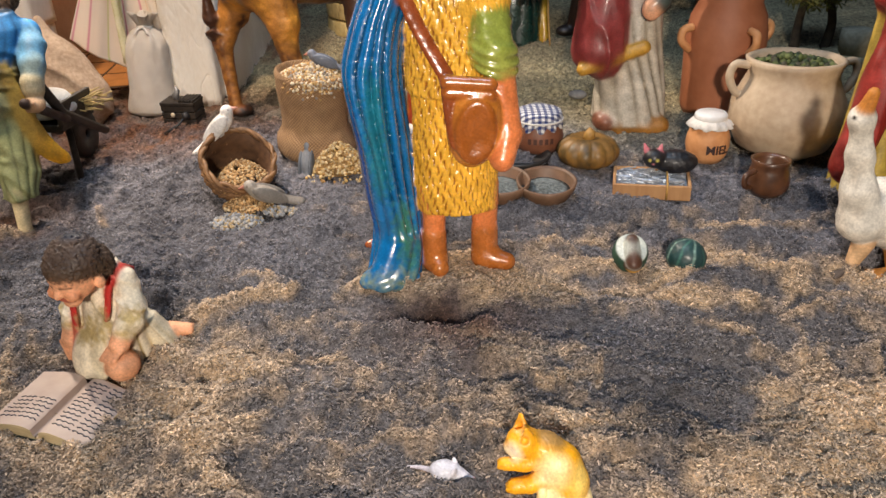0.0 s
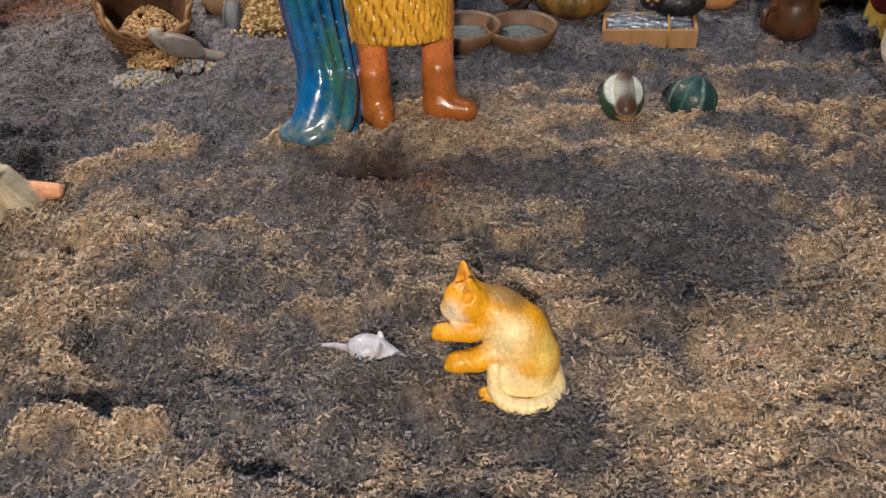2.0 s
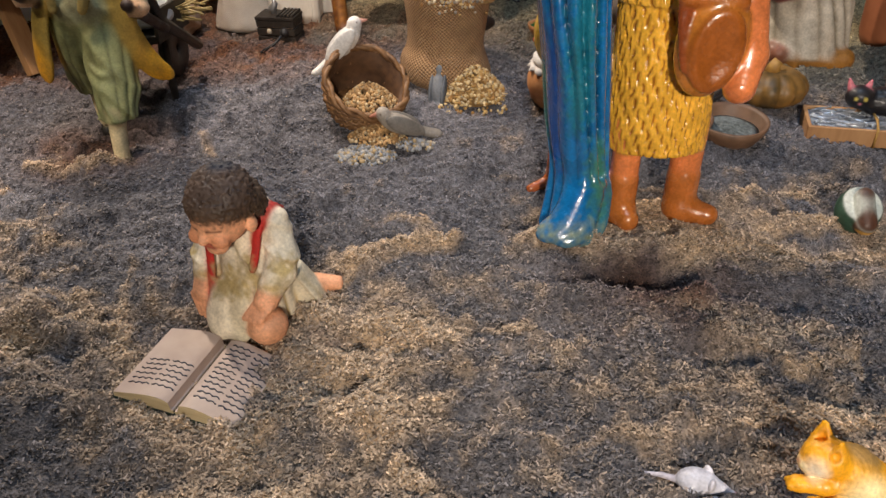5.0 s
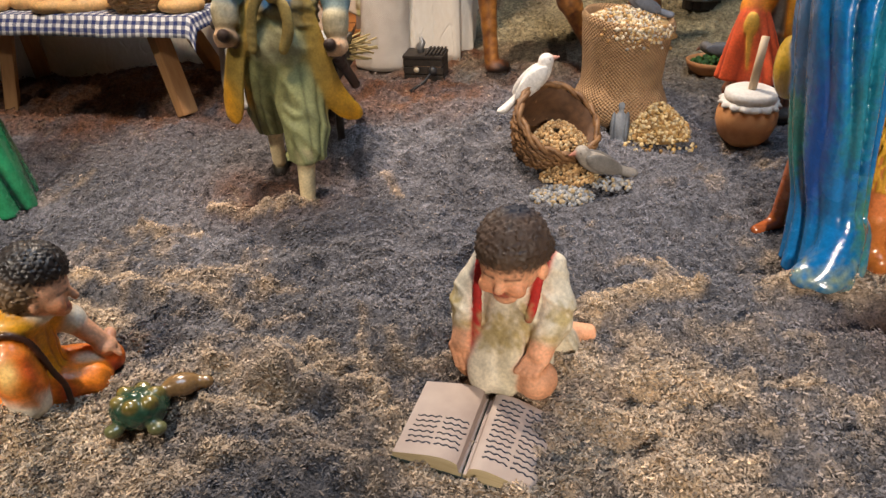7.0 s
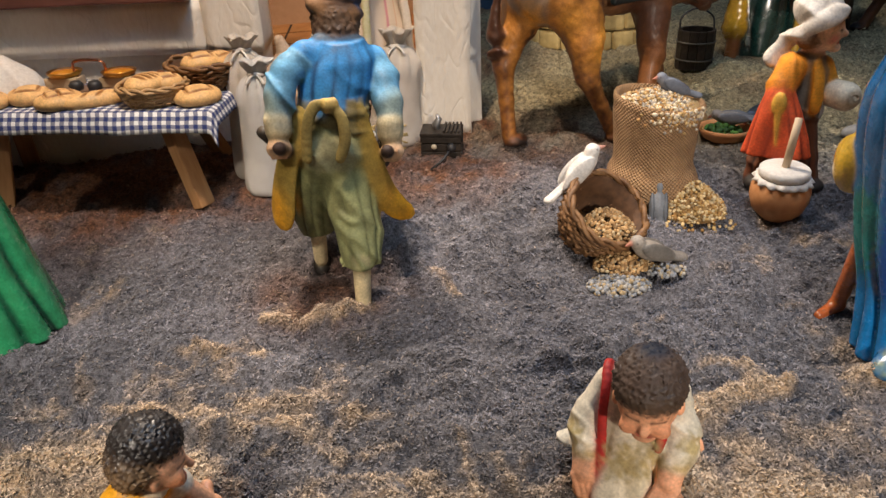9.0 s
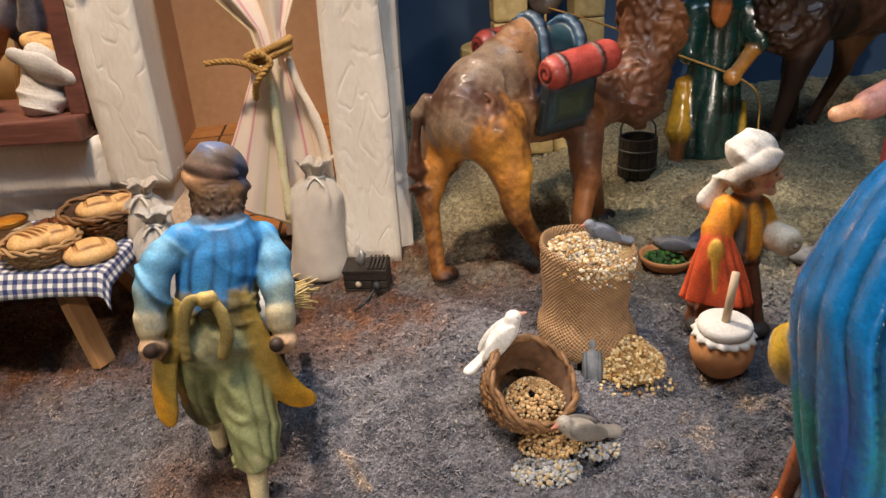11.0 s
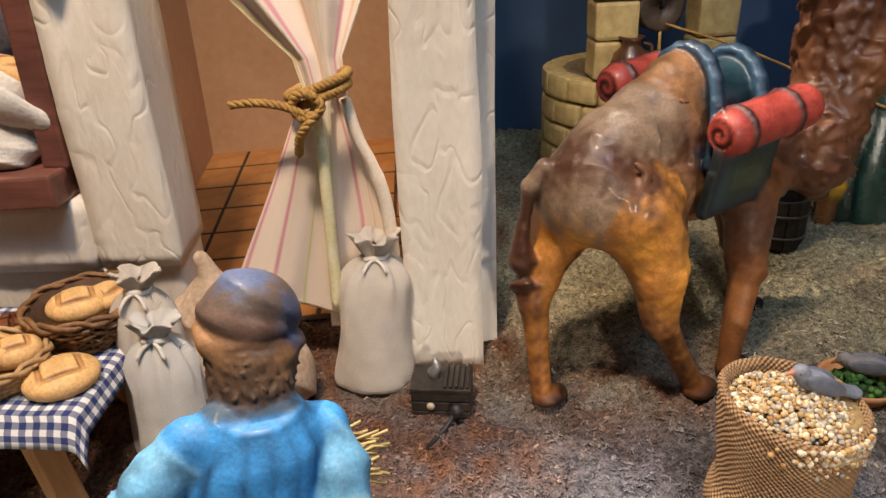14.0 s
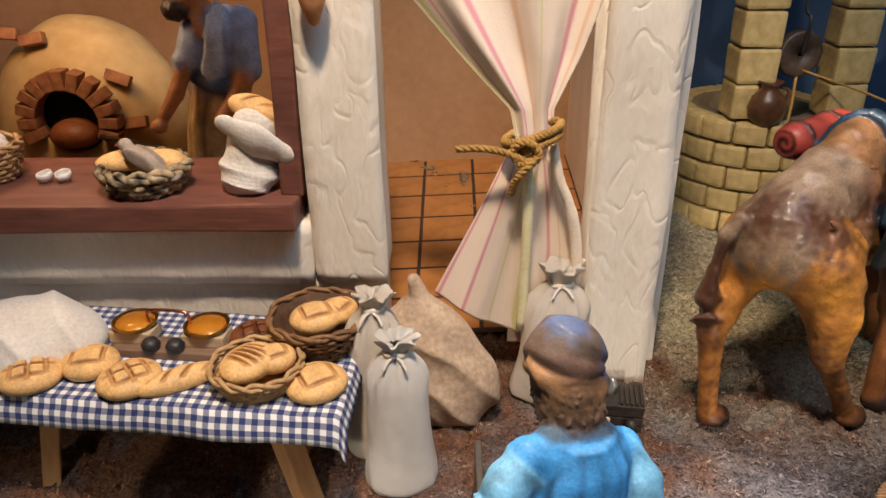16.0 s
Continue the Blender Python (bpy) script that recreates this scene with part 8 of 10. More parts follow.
    rope_bm = bmesh.new()

    def twisted(points, r):
        pts = spline(points, 14)
        for ph in (0, 2.09, 4.19):
            out = []
            for i, p in enumerate(pts):
                a, b2 = pts[max(0, i - 1)], pts[min(len(pts) - 1, i + 1)]
                way = (b2 - a).normalized()
                s = way.orthogonal().normalized()
                s = (s - way * s.dot(way)).normalized()
                w2 = way.cross(s)
                g = i * 0.55 + ph
                out.append(p + r * 0.55 * (math.cos(g) * s + math.sin(g) * w2))
            tube(out, r * 0.62, 6, False, rope_bm)
    c = Vector((-0.3435, 0.762, 0.273))
    loop = lambda a, lift, wide: c + Vector((wide * math.cos(a), 0.013 * math.sin(a), lift + 0.006 * math.cos(a)))
    twisted([loop(g, 0.004, 0.0175) for g in (0.3 + 0.5 * k for k in range(13))], 0.0026)
    twisted([loop(g, -0.002, 0.0170) for g in (0.3 + 0.5 * k for k in range(13))], 0.0026)
    twisted([(-0.342, 0.748, 0.266), (-0.352, 0.745, 0.262), (-0.357, 0.747, 0.270), (-0.349, 0.744, 0.276), (-0.341, 0.745, 0.268), (-0.350, 0.743, 0.258), (-0.355, 0.746, 0.250), (-0.357, 0.750, 0.240)], 0.0025)
    twisted([(-0.350, 0.745, 0.264), (-0.362, 0.746, 0.269), (-0.376, 0.748, 0.271), (-0.392, 0.752, 0.2695)], 0.0022)
    part("rope_tieback", rope_bm, ROPE, root, "twisted golden straw rope knot")


def table():
    root = empty("market_table", Matrix.Identity(4), "pine trestle table with splayed legs before the bakery", "table")
    ang = math.atan2(0.023, -0.202)
    ex, ey = Vector((math.cos(ang), math.sin(ang), 0)), Vector((0.05, 1, 0)).normalized()
    corner, long, deep, z = Vector((-0.459, 0.637, 0)), 0.30, 0.100, 0.1495
    mid = corner + ex * long / 2 + ey * deep / 2
    turn = math.degrees(math.atan2(-ex.y, -ex.x))
    part("tabletop", brick_bm(long, deep, 0.009, 0.001, (0, 0, 0)), PINE, root, smooth=False, m=pose(mid.x, mid.y, z - 0.005, 0, 0, turn))
    for top, foot in (((-0.505, 0.668), (-0.4835, 0.655)), ((-0.650, 0.690), (-0.664, 0.684)), ((-0.507, 0.722), (-0.489, 0.752)), ((-0.665, 0.735), (-0.682, 0.770))):
        a, b = Vector((*top, z - 0.006)), Vector((*foot, gz(*foot) - 0.002))
        way = (a - b)
        ob = part("leg", brick_bm(0.015, 0.011, way.length, 0.001), PINE, root, smooth=False)
        ob.matrix_local = Matrix.Translation((a + b) / 2) @ way.to_track_quat("Z", "Y").to_matrix().to_4x4()
    # cloth
    cloth_rows, cols = 30, 120
    grid = np.zeros((cloth_rows, cols, 3))
    for i in range(cloth_rows):
        w = -0.016 + (deep + 0.018) * i / (cloth_rows - 1)
        for j in range(cols):
            s = -0.012 + (long + 0.024) * j / (cols - 1)
            drop, ss, ww = 0.0, s, w
            if w < 0:
                drop, ww = -w * 0.92, w * 0.32
            if s < 0:
                drop, ss = max(drop, 0) + -s * 0.9, s * 0.35
            p = corner + ex * ss + ey * ww
            hem = 0.0008 * math.sin(s * 75) * (1 if w < 0 else 0)
            grid[i, j] = (p.x, p.y + hem - 0.002 * (w < -0.004), z + 0.0018 - drop + 0.0006 * noise.noise(Vector((s * 60, w * 60, 0))) + (0.0005 * math.sin(s * 60) if w < -0.01 else 0))
    bm = with_uv(from_grid(grid[:, ::-1]), grid[:, ::-1])
    cloth = tagged(part("tablecloth", bm, CHECK), "blue and white gingham tablecloth on the pine table", "tablecloth")
    thick = cloth.modifiers.new("thickness", "SOLIDIFY")
    thick.thickness, thick.offset = 0.0008, 1.0
    return z + 0.0022


CRUST = painted("bread_crust_paint", 0.55, 0.0, 0.2, 0.35)


def loaf(name, at, r, h, label, turn=0, long=1.0, cuts=3, cross=True, material=DOUGH, group="loaves on the table", lift=0.0, pitch=0):
    """A baked loaf with scored slashes."""
    c = Clay(0.0008)
    crust, cut = ("7a4420", "3a1c0c") if material is DARK_DOUGH else ("dcb074", "865020")
    c.ball((0, 0, h * 0.36), (r * long, r, h * 0.60), crust, 0.002)
    c.box((0, 0, -h * 0.5), (r * 2 * long, r * 2, h * 0.5), crust, 0.002, kind="-")
    for k in range(cuts):
        o = (k - (cuts - 1) / 2) * 2 * r * (0.62 if long < 1.5 else 0.8 * long) / max(1, cuts - 1) * 0.9 if cuts > 1 else 0
        slits = [((o, 0, h * 0.96), (0.0011, r * 0.9, h * 0.22), 4 * k)]
        if long >= 1.5:
            slits = [((o, 0, h * 0.98), (0.0011, r * 1.1, h * 0.22), -42)]
        elif cross:
            slits.append(((0, o, h * 0.96), (r * long * 0.9, 0.0011, h * 0.22), 3 - 3 * k))
        for at0, half, yaw in slits:
            c.box(at0, half, cut, 0.0012, (0, 0, yaw), 0.0005, kind="-")
            c.box(at0, (half[0] + 0.0003, half[1] + 0.0003, half[2]), cut, 0.0012, (0, 0, yaw), 0.0005, kind="p", tint=0.0012)
    me = c.mesh(name)
    me.materials.append(CRUST)
    ob = new(name, me)
    ob.matrix_world = pose(*at, 0, pitch, turn)
    return tagged(ob, label, "bread", group)


def bread_table(z):
    scored = "round golden loaf scored with a cross on the gingham cloth"
    for x, y, r, cuts, a in ((-0.647, 0.671, 0.0172, 3, 20), (-0.617, 0.684, 0.0160, 2, 10), (-0.586, 0.667, 0.0175, 3, 35), (-0.4745, 0.663, 0.0172, 2, 30)):
        loaf("loaf", (x, y, z), r, 0.015, scored, a, 1.08, cuts)
    loaf("dark_loaf", (-0.5215, 0.712, z), 0.016, 0.016, "round darker loaf scored with a lattice", 20, 1.05, 3, True, DARK_DOUGH)
    loaf("baguette", (-0.5565, 0.668, z), 0.0088, 0.0125, "long golden loaf with slanting slashes", 32, 2.9, 4)
    wicker_basket("bread_basket", pose(-0.5105, 0.670, z, 0, 0, 0), 0.0265, 0.015, "pale wicker basket holding one scored bun", 6, 20, 0.72, PALE_WICKER, 0.0012, "bread baskets")
    loaf("bun", (-0.5145, 0.669, z + 0.010), 0.0150, 0.015, "golden bun with parallel slashes in the basket", 60, 1.25, 5, False, group="buns in baskets")
    loaf("bun", (-0.501, 0.675, z + 0.009), 0.0120, 0.014, "golden bun scored with a cross in the basket", 30, 1.1, 2, True, group="buns in baskets")
    wicker_basket("bread_basket", pose(-0.4800, 0.7135, z, 0, 0, 0), 0.0310, 0.022, "dark wicker basket with two round rolls", 9, 22, 0.72, WICKER, 0.0013, "bread baskets", 0.0018)
    loaf("roll", (-0.4815, 0.709, z + 0.016), 0.0150, 0.015, "round golden roll with a cut cross", 25, 1.1, 2, True, group="buns in baskets")
    loaf("roll", (-0.4685, 0.719, z + 0.016), 0.0125, 0.013, "small golden roll in the dark basket", 60, 1.1, 2, True, group="buns in baskets")
    # scales
    root = empty("balance_scales", pose(-0.575, 0.709, z, 0, 0, -6), "small wooden balance with two brass pans and copper wire", "scales")
    pale = surface("pale_wood", (0.45, 0.33, 0.20), (0.62, 0.48, 0.32), 0.6, 260, 40, 0.3, 0.0005, stretch=(0.2, 1, 1))
    part("base_board", brick_bm(0.070, 0.018, 0.006, 0.001, (0, -0.006, 0.003)), surface("brown_board", (0.14, 0.08, 0.05), (0.24, 0.15, 0.10), 0.6, 260, 40, stretch=(0.2, 1, 1)), root, smooth=False)
    for s in (-1, 1):
        part("block", brick_bm(0.028, 0.016, 0.008, 0.001, (s * 0.024, 0, 0.010)), pale, root, "pale wooden block", smooth=False)
        pan = part("pan", lathe([(0, 0), (0.012, 0.0), (0.0145, 0.004), (0.0135, 0.0045), (0.011, 0.0015), (0, 0.0012)], 30), BRASS, root, "brass pan", m=pose(s * 0.024, 0.002, 0.0142))
        bm = bmesh.new()
        bmesh.ops.create_uvsphere(bm, u_segments=14, v_segments=8, radius=0.0125, matrix=Matrix.Diagonal((1, 1, 0.25, 1)))
        part("honey_fill", bm, surface("amber_fill", (0.35, 0.12, 0.01), (0.5, 0.2, 0.02), 0.15, 60, 20, 0.1), pan, "amber filling", m=pose(0, 0, 0.0026))
        part("weight", lathe([(0, 0), (0.005, 0), (0.006, 0.004), (0.004, 0.007), (0, 0.0075)], 18), IRON, root, "dark iron weight", m=pose(s * 0.008, -0.012, 0.006))
    part("wire", tube(spline([(-0.012, 0, 0.012), (-0.014, 0, 0.022), (-0.010, 0, 0.027), (0.010, 0, 0.027), (0.014, 0, 0.022), (0.012, 0, 0.012)], 6), 0.0011, 8), COPPER, root, "bent copper wire")
    # covering cloth
    c = Clay(0.0016)
    rip = pleats(150, 0.0026, (0.5, 0.8, 0.2))
    c.ball((0, 0, 0.006), (0.052, 0.036, 0.026), "d5cdc2", 0.006, (0, 0, -8), ripple=rip)
    c.ball((-0.03, -0.018, 0.003), (0.05, 0.022, 0.014), "d5cdc2", 0.008, (0, 0, -14), ripple=rip)
    c.box((0, 0, -0.02), (0.12, 0.12, 0.02), "d5cdc2", 0.001, kind="-")
    me = c.mesh("covering_cloth")
    me.materials.append(WHITE_CLOTH)
    ob = tagged(new("covering_cloth", me), "white fleecy cloth laid over loaves on the table", "cloth")
    ob.matrix_world = pose(-0.668, 0.712, z)


def window_goods():
    z = 0.2362
    wicker_basket("window_basket", pose(-0.6000, 0.775, z), 0.0275, 0.016, "small black and cream woven basket with rolls", 4, 16, 0.75, surface("black_cream_weave", (0.02, 0.015, 0.012), (0.50, 0.38, 0.22), 0.6, 130, 130, 0.3, 0.0005), 0.002, "bread baskets")
    loaf("roll", (-0.612, 0.779, z + 0.013), 0.011, 0.013, "golden roll in the window basket", 20, 1.9, 0, False, group="rolls in the window")
    loaf("roll", (-0.588, 0.779, z + 0.014), 0.011, 0.012, "golden roll in the window basket", -10, 1.3, 0, False, group="rolls in the window")
    bird("sparrow_figurine", (-0.599, 0.769, z + 0.014), 160, "a8988a", "8a7c70", "small grey-brown sparrow figurine perched on the bread basket", 1.1)
    root = empty("bread_bag", pose(-0.5225, 0.775, z, 0, 0, 0), "white knitted bag holding two loaves on the counter", "bag")
    c = Clay(0.0011)
    sag = pleats(200, 0.0016, (0.4, 0.4, 1))
    rib = lambda p: 0.0003 * np.sin(p[..., 2] * 2600 + p[..., 0] * 500) + sag(p)
    c.limb((-0.0075, -0.003, 0.0135), (0.0005, 0, 0.0420), 0.0180, 0.0165, "e4ddd2", 0.006, flat=0.8, across=(0, 1, 0), ripple=rib)
    c.ball((-0.004, -0.004, 0.010), (0.0175, 0.0155, 0.0100), "e4ddd2", 0.006, ripple=rib)
    c.ball((0.006, 0.004, 0.060), (0.0150, 0.0085, 0.011), "6a5a48", 0.002, (0, 25, 0), kind="-")
    me = c.mesh("body")
    me.materials.append(WHITE_CLOTH)
    ob = new("body", me)
    ob.parent = root
    c = Clay(0.0010)
    rib2 = lambda p: 0.0003 * np.sin((p[..., 0] + p[..., 2]) * 2300) + sag(p) * 0.6
    c.limb((-0.0150, -0.0120, 0.0475), (0.0040, -0.0165, 0.0375), 0.0072, 0.0110, "ddd8d0", 0.004, flat=0.42, across=(0.2, 1, 0.3), ripple=rib2)
    c.limb((0.0040, -0.0165, 0.0375), (0.0185, -0.0125, 0.0280), 0.0110, 0.0088, "ddd8d0", 0.004, flat=0.42, across=(0.2, 1, 0.3), ripple=rib2)
    me = c.mesh("folded_flap")
    me.materials.append(WHITE_CLOTH)
    flap = new("folded_flap", me)
    flap.parent = root
    loaf("bag_loaf", (-0.5235, 0.779, z + 0.0475), 0.010, 0.015, "tan loaf sticking out of the white bag", -18, 1.9, 3, False, group="loaves in the bag", pitch=12)
    loaf("bag_loaf", (-0.5070, 0.778, z + 0.0385), 0.009, 0.014, "tan loaf sticking out of the white bag", -20, 1.9, 0, False, group="loaves in the bag", pitch=12)
    shell = surface("eggshell", (0.55, 0.52, 0.50), (0.75, 0.72, 0.70), 0.35)
    for k, (x, y) in enumerate(((-0.676, 0.789), (-0.664, 0.790))):
        ob = part("eggshell", lathe([(0, 0), (0.0038, 0.0008), (0.0054, 0.0042), (0.0050, 0.0070), (0.0044, 0.0062), (0.0046, 0.004), (0, 0.0012)], 18, 0.05, k), shell)
        ob.matrix_world = pose(x, y, z, 8, -10, 40 * k)
        tagged(ob, "broken white eggshell half on the wooden counter", "eggshell", "broken eggshells")
    wicker_basket("window_basket", pose(-0.722, 0.795, z), 0.026, 0.024, "pale wicker basket with white eggs at the window", 7, 18, 0.75, PALE_WICKER, 0.0014, "bread baskets")
    for k in range(5):
        bm = bmesh.new()
        bmesh.ops.create_uvsphere(bm, u_segments=14, v_segments=10, radius=0.0075, matrix=Matrix.Diagonal((1, 1, 1.25, 1)))
        ob = part("egg", bm, shell)
        ob.matrix_world = pose(-0.722 + 0.014 * math.cos(k * 1.26), 0.795 + 0.014 * math.sin(k * 1.26), z + 0.022, 70, 0, 60 * k)
        tagged(ob, "white egg in the pale basket", "egg", "eggs in the basket")
    ob = part("clay_ornament", lathe([(0, 0), (0.003, 0.002), (0.0075, 0.014), (0.009, 0.024), (0.006, 0.036), (0, 0.042)], 26), TERRACOTTA)
    ob.matrix_world = pose(-0.4735, 0.7475, 0.345)
    tagged(ob, "orange clay drop ornament hanging on the white wall", "ornament")


def oven():
    fz = float(board(-0.74, 0.98))
    root = empty("bread_oven", pose(-0.738, 0.995, fz), "domed clay bread oven with brick arch and a loaf inside", "oven")
    ochre = surface("ochre_clay", (0.40, 0.26, 0.10), (0.56, 0.40, 0.19), 0.8, 90, 14, 0.4, 0.0015, mix=0.7)
    brickred = surface("arch_brick", (0.20, 0.07, 0.03), (0.36, 0.16, 0.07), 0.75, 120, 60, 0.4, 0.001)
    mouth_black = surface("mouth_black", (0.01, 0.008, 0.007), (0.025, 0.02, 0.016), 0.95)
    c = Clay(0.0022)
    c.ball((0, 0.01, 0.085), (0.100, 0.075, 0.140), "b08850", 0.006, ripple=curls(60, 0.0015))
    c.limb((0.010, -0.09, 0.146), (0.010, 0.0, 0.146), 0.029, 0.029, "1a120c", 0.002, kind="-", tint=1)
    c.box((0, 0.02, -0.06), (0.14, 0.14, 0.06), "b08850", 0.002, kind="-")
    me = c.mesh("dome")
    me.materials.append(ochre)
    ob = new("dome", me)
    ob.parent = root
    # solid near-black cylinder that fills the mouth behind the arch
    part("hollow", lathe([(0, 0), (0.028, 0.0), (0.028, 0.05), (0, 0.05)], 24), mouth_black, root, "black plug inside the mouth", m=pose(0.010, 0.0, 0.146, 90, 0, 0))
    for k in range(13):
        g = math.pi * (-0.12 + 1.24 * k / 12)
        part("arch_brick", brick_bm(0.017, 0.016, 0.0098, 0.0012, rough=0.0006, seed=k), brickred, root, smooth=False, m=pose(0.010 + 0.0355 * math.cos(g), -0.060, 0.146 + 0.0355 * math.sin(g), 0, -math.degrees(g), 0))
    for x, z2, a in ((0.050, 0.178, 20), (0.062, 0.140, -8), (-0.045, 0.215, 5), (-0.022, 0.210, -10)):
        part("bare_brick", brick_bm(0.022, 0.008, 0.010, 0.001, rough=0.0006), brickred, root, smooth=False, m=pose(x, -0.050 + 0.25 * max(0, z2 - 0.14), z2, -20, a, 0))
    part("ledge", brick_bm(0.24, 0.05, 0.102, 0.003, (0, -0.045, 0.051), cuts=3, rough=0.001), surface("dark_stone", (0.05, 0.035, 0.025), (0.10, 0.075, 0.055), 0.9), root, smooth=False)
    loaf("oven_loaf", (-0.727, 0.935, fz + 0.124), 0.019, 0.024, "brown loaf at the oven mouth", 0, 1.1, 0, False, DARK_DOUGH, "loaves in the oven")
    peel = part("baker_peel", tube([(-0.700, 0.925, fz + 0.134), (-0.60, 0.900, fz + 0.122), (-0.545, 0.885, fz + 0.116)], 0.0022, 8), DARK_WOOD)
    tagged(peel, "long dark wooden baker's peel handle", "peel")


def baker():
    c = Clay(0.0015)
    skin, shirt = "a8704a", "8a9abb"
    c.drape([(0.0, -0.004, 0.0, 0.036, 0.028, 0.0042), (0.10, -0.004, 0.0, 0.033, 0.025, 0.0044), (0.15, -0.002, 0.0, 0.028, 0.021, 0.0034), (0.186, 0.002, 0.0, 0.021, 0.017, 0.0012)], "c0a678", 0.003, 11, 0.6, "6e5430", sharp=0.8)
    c.drape([(0.174, 0.0, 0.0, 0.0205, 0.0175, 0.0022), (0.200, 0.003, 0.0, 0.0240, 0.0180, 0.0026), (0.225, 0.004, 0.0, 0.0250, 0.0160, 0.0018), (0.242, 0.001, 0.0, 0.0135, 0.0110, 0.0005)], shirt, 0.003, 9, 1.4, "46546c", sharp=0.8)
    c.strip([(-0.0170, -0.0100, 0.190), (-0.0040, -0.0185, 0.184), (0.0120, -0.0185, 0.183), (0.0210, -0.0100, 0.186)], [0.0050, 0.0056, 0.0056, 0.0050], "3c5272", (0, -1, 0), 0.5, 0.002, ripple=pleats(400, 0.0008, (0, 0.2, 1)))
    c.limb((-0.0150, -0.0040, 0.224), (-0.0235, -0.0100, 0.203), 0.0105, 0.0092, shirt, 0.003, ripple=pleats(300, 0.0010))
    c.chain([(-0.0238, -0.0110, 0.201), (-0.0340, -0.0160, 0.179), (-0.0455, -0.0200, 0.1635)], [0.0066, 0.0060, 0.0050], skin, 0.002)
    c.ball((-0.0500, -0.0220, 0.1565), (0.0068, 0.0070, 0.0058), skin, 0.002)
    c.limb((0.0230, -0.0060, 0.228), (0.0210, -0.0150, 0.196), 0.0128, 0.0122, "7c8caf", 0.003, ripple=pleats(300, 0.0012))
    c.chain([(0.0190, -0.0180, 0.192), (0.0130, -0.0210, 0.174), (-0.0030, -0.0250, 0.158)], [0.0088, 0.0080, 0.0058], skin, 0.002)
    c.strip([(0.0060, -0.0130, 0.244), (0.0000, -0.0190, 0.222), (-0.0050, -0.0200, 0.196)], [0.0040, 0.0058, 0.0066], "a4b2c8", (0.2, -1, 0), 0.5, 0.002, ripple=pleats(400, 0.0010))
    c.strip([(-0.0120, -0.0130, 0.236), (-0.0075, -0.0170, 0.222)], [0.0040, 0.0026], skin, (0, -1, 0), 0.5, 0.001)
    c.limb((-0.0060, -0.0010, 0.238), (-0.0115, -0.0040, 0.250), 0.0100, 0.0105, skin, 0.003)
    c.ball((-0.0150, -0.0060, 0.2580), (0.0160, 0.0155, 0.0185), skin, 0.003)
    c.ball((-0.0245, -0.0110, 0.2420), (0.0105, 0.0100, 0.0095), "241812", 0.003, ripple=curls(900, 0.0012))
    c.ball((-0.0120, 0.0, 0.2700), (0.0180, 0.0180, 0.0110), "c9c0b0", 0.004)
    return c.stand("baker_figurine", (-0.583, 0.905, float(board(-0.583, 0.905)) + 0.006), SATIN, "painted baker figurine in blue shirt and tan apron at the oven", "figurine", turn=18)


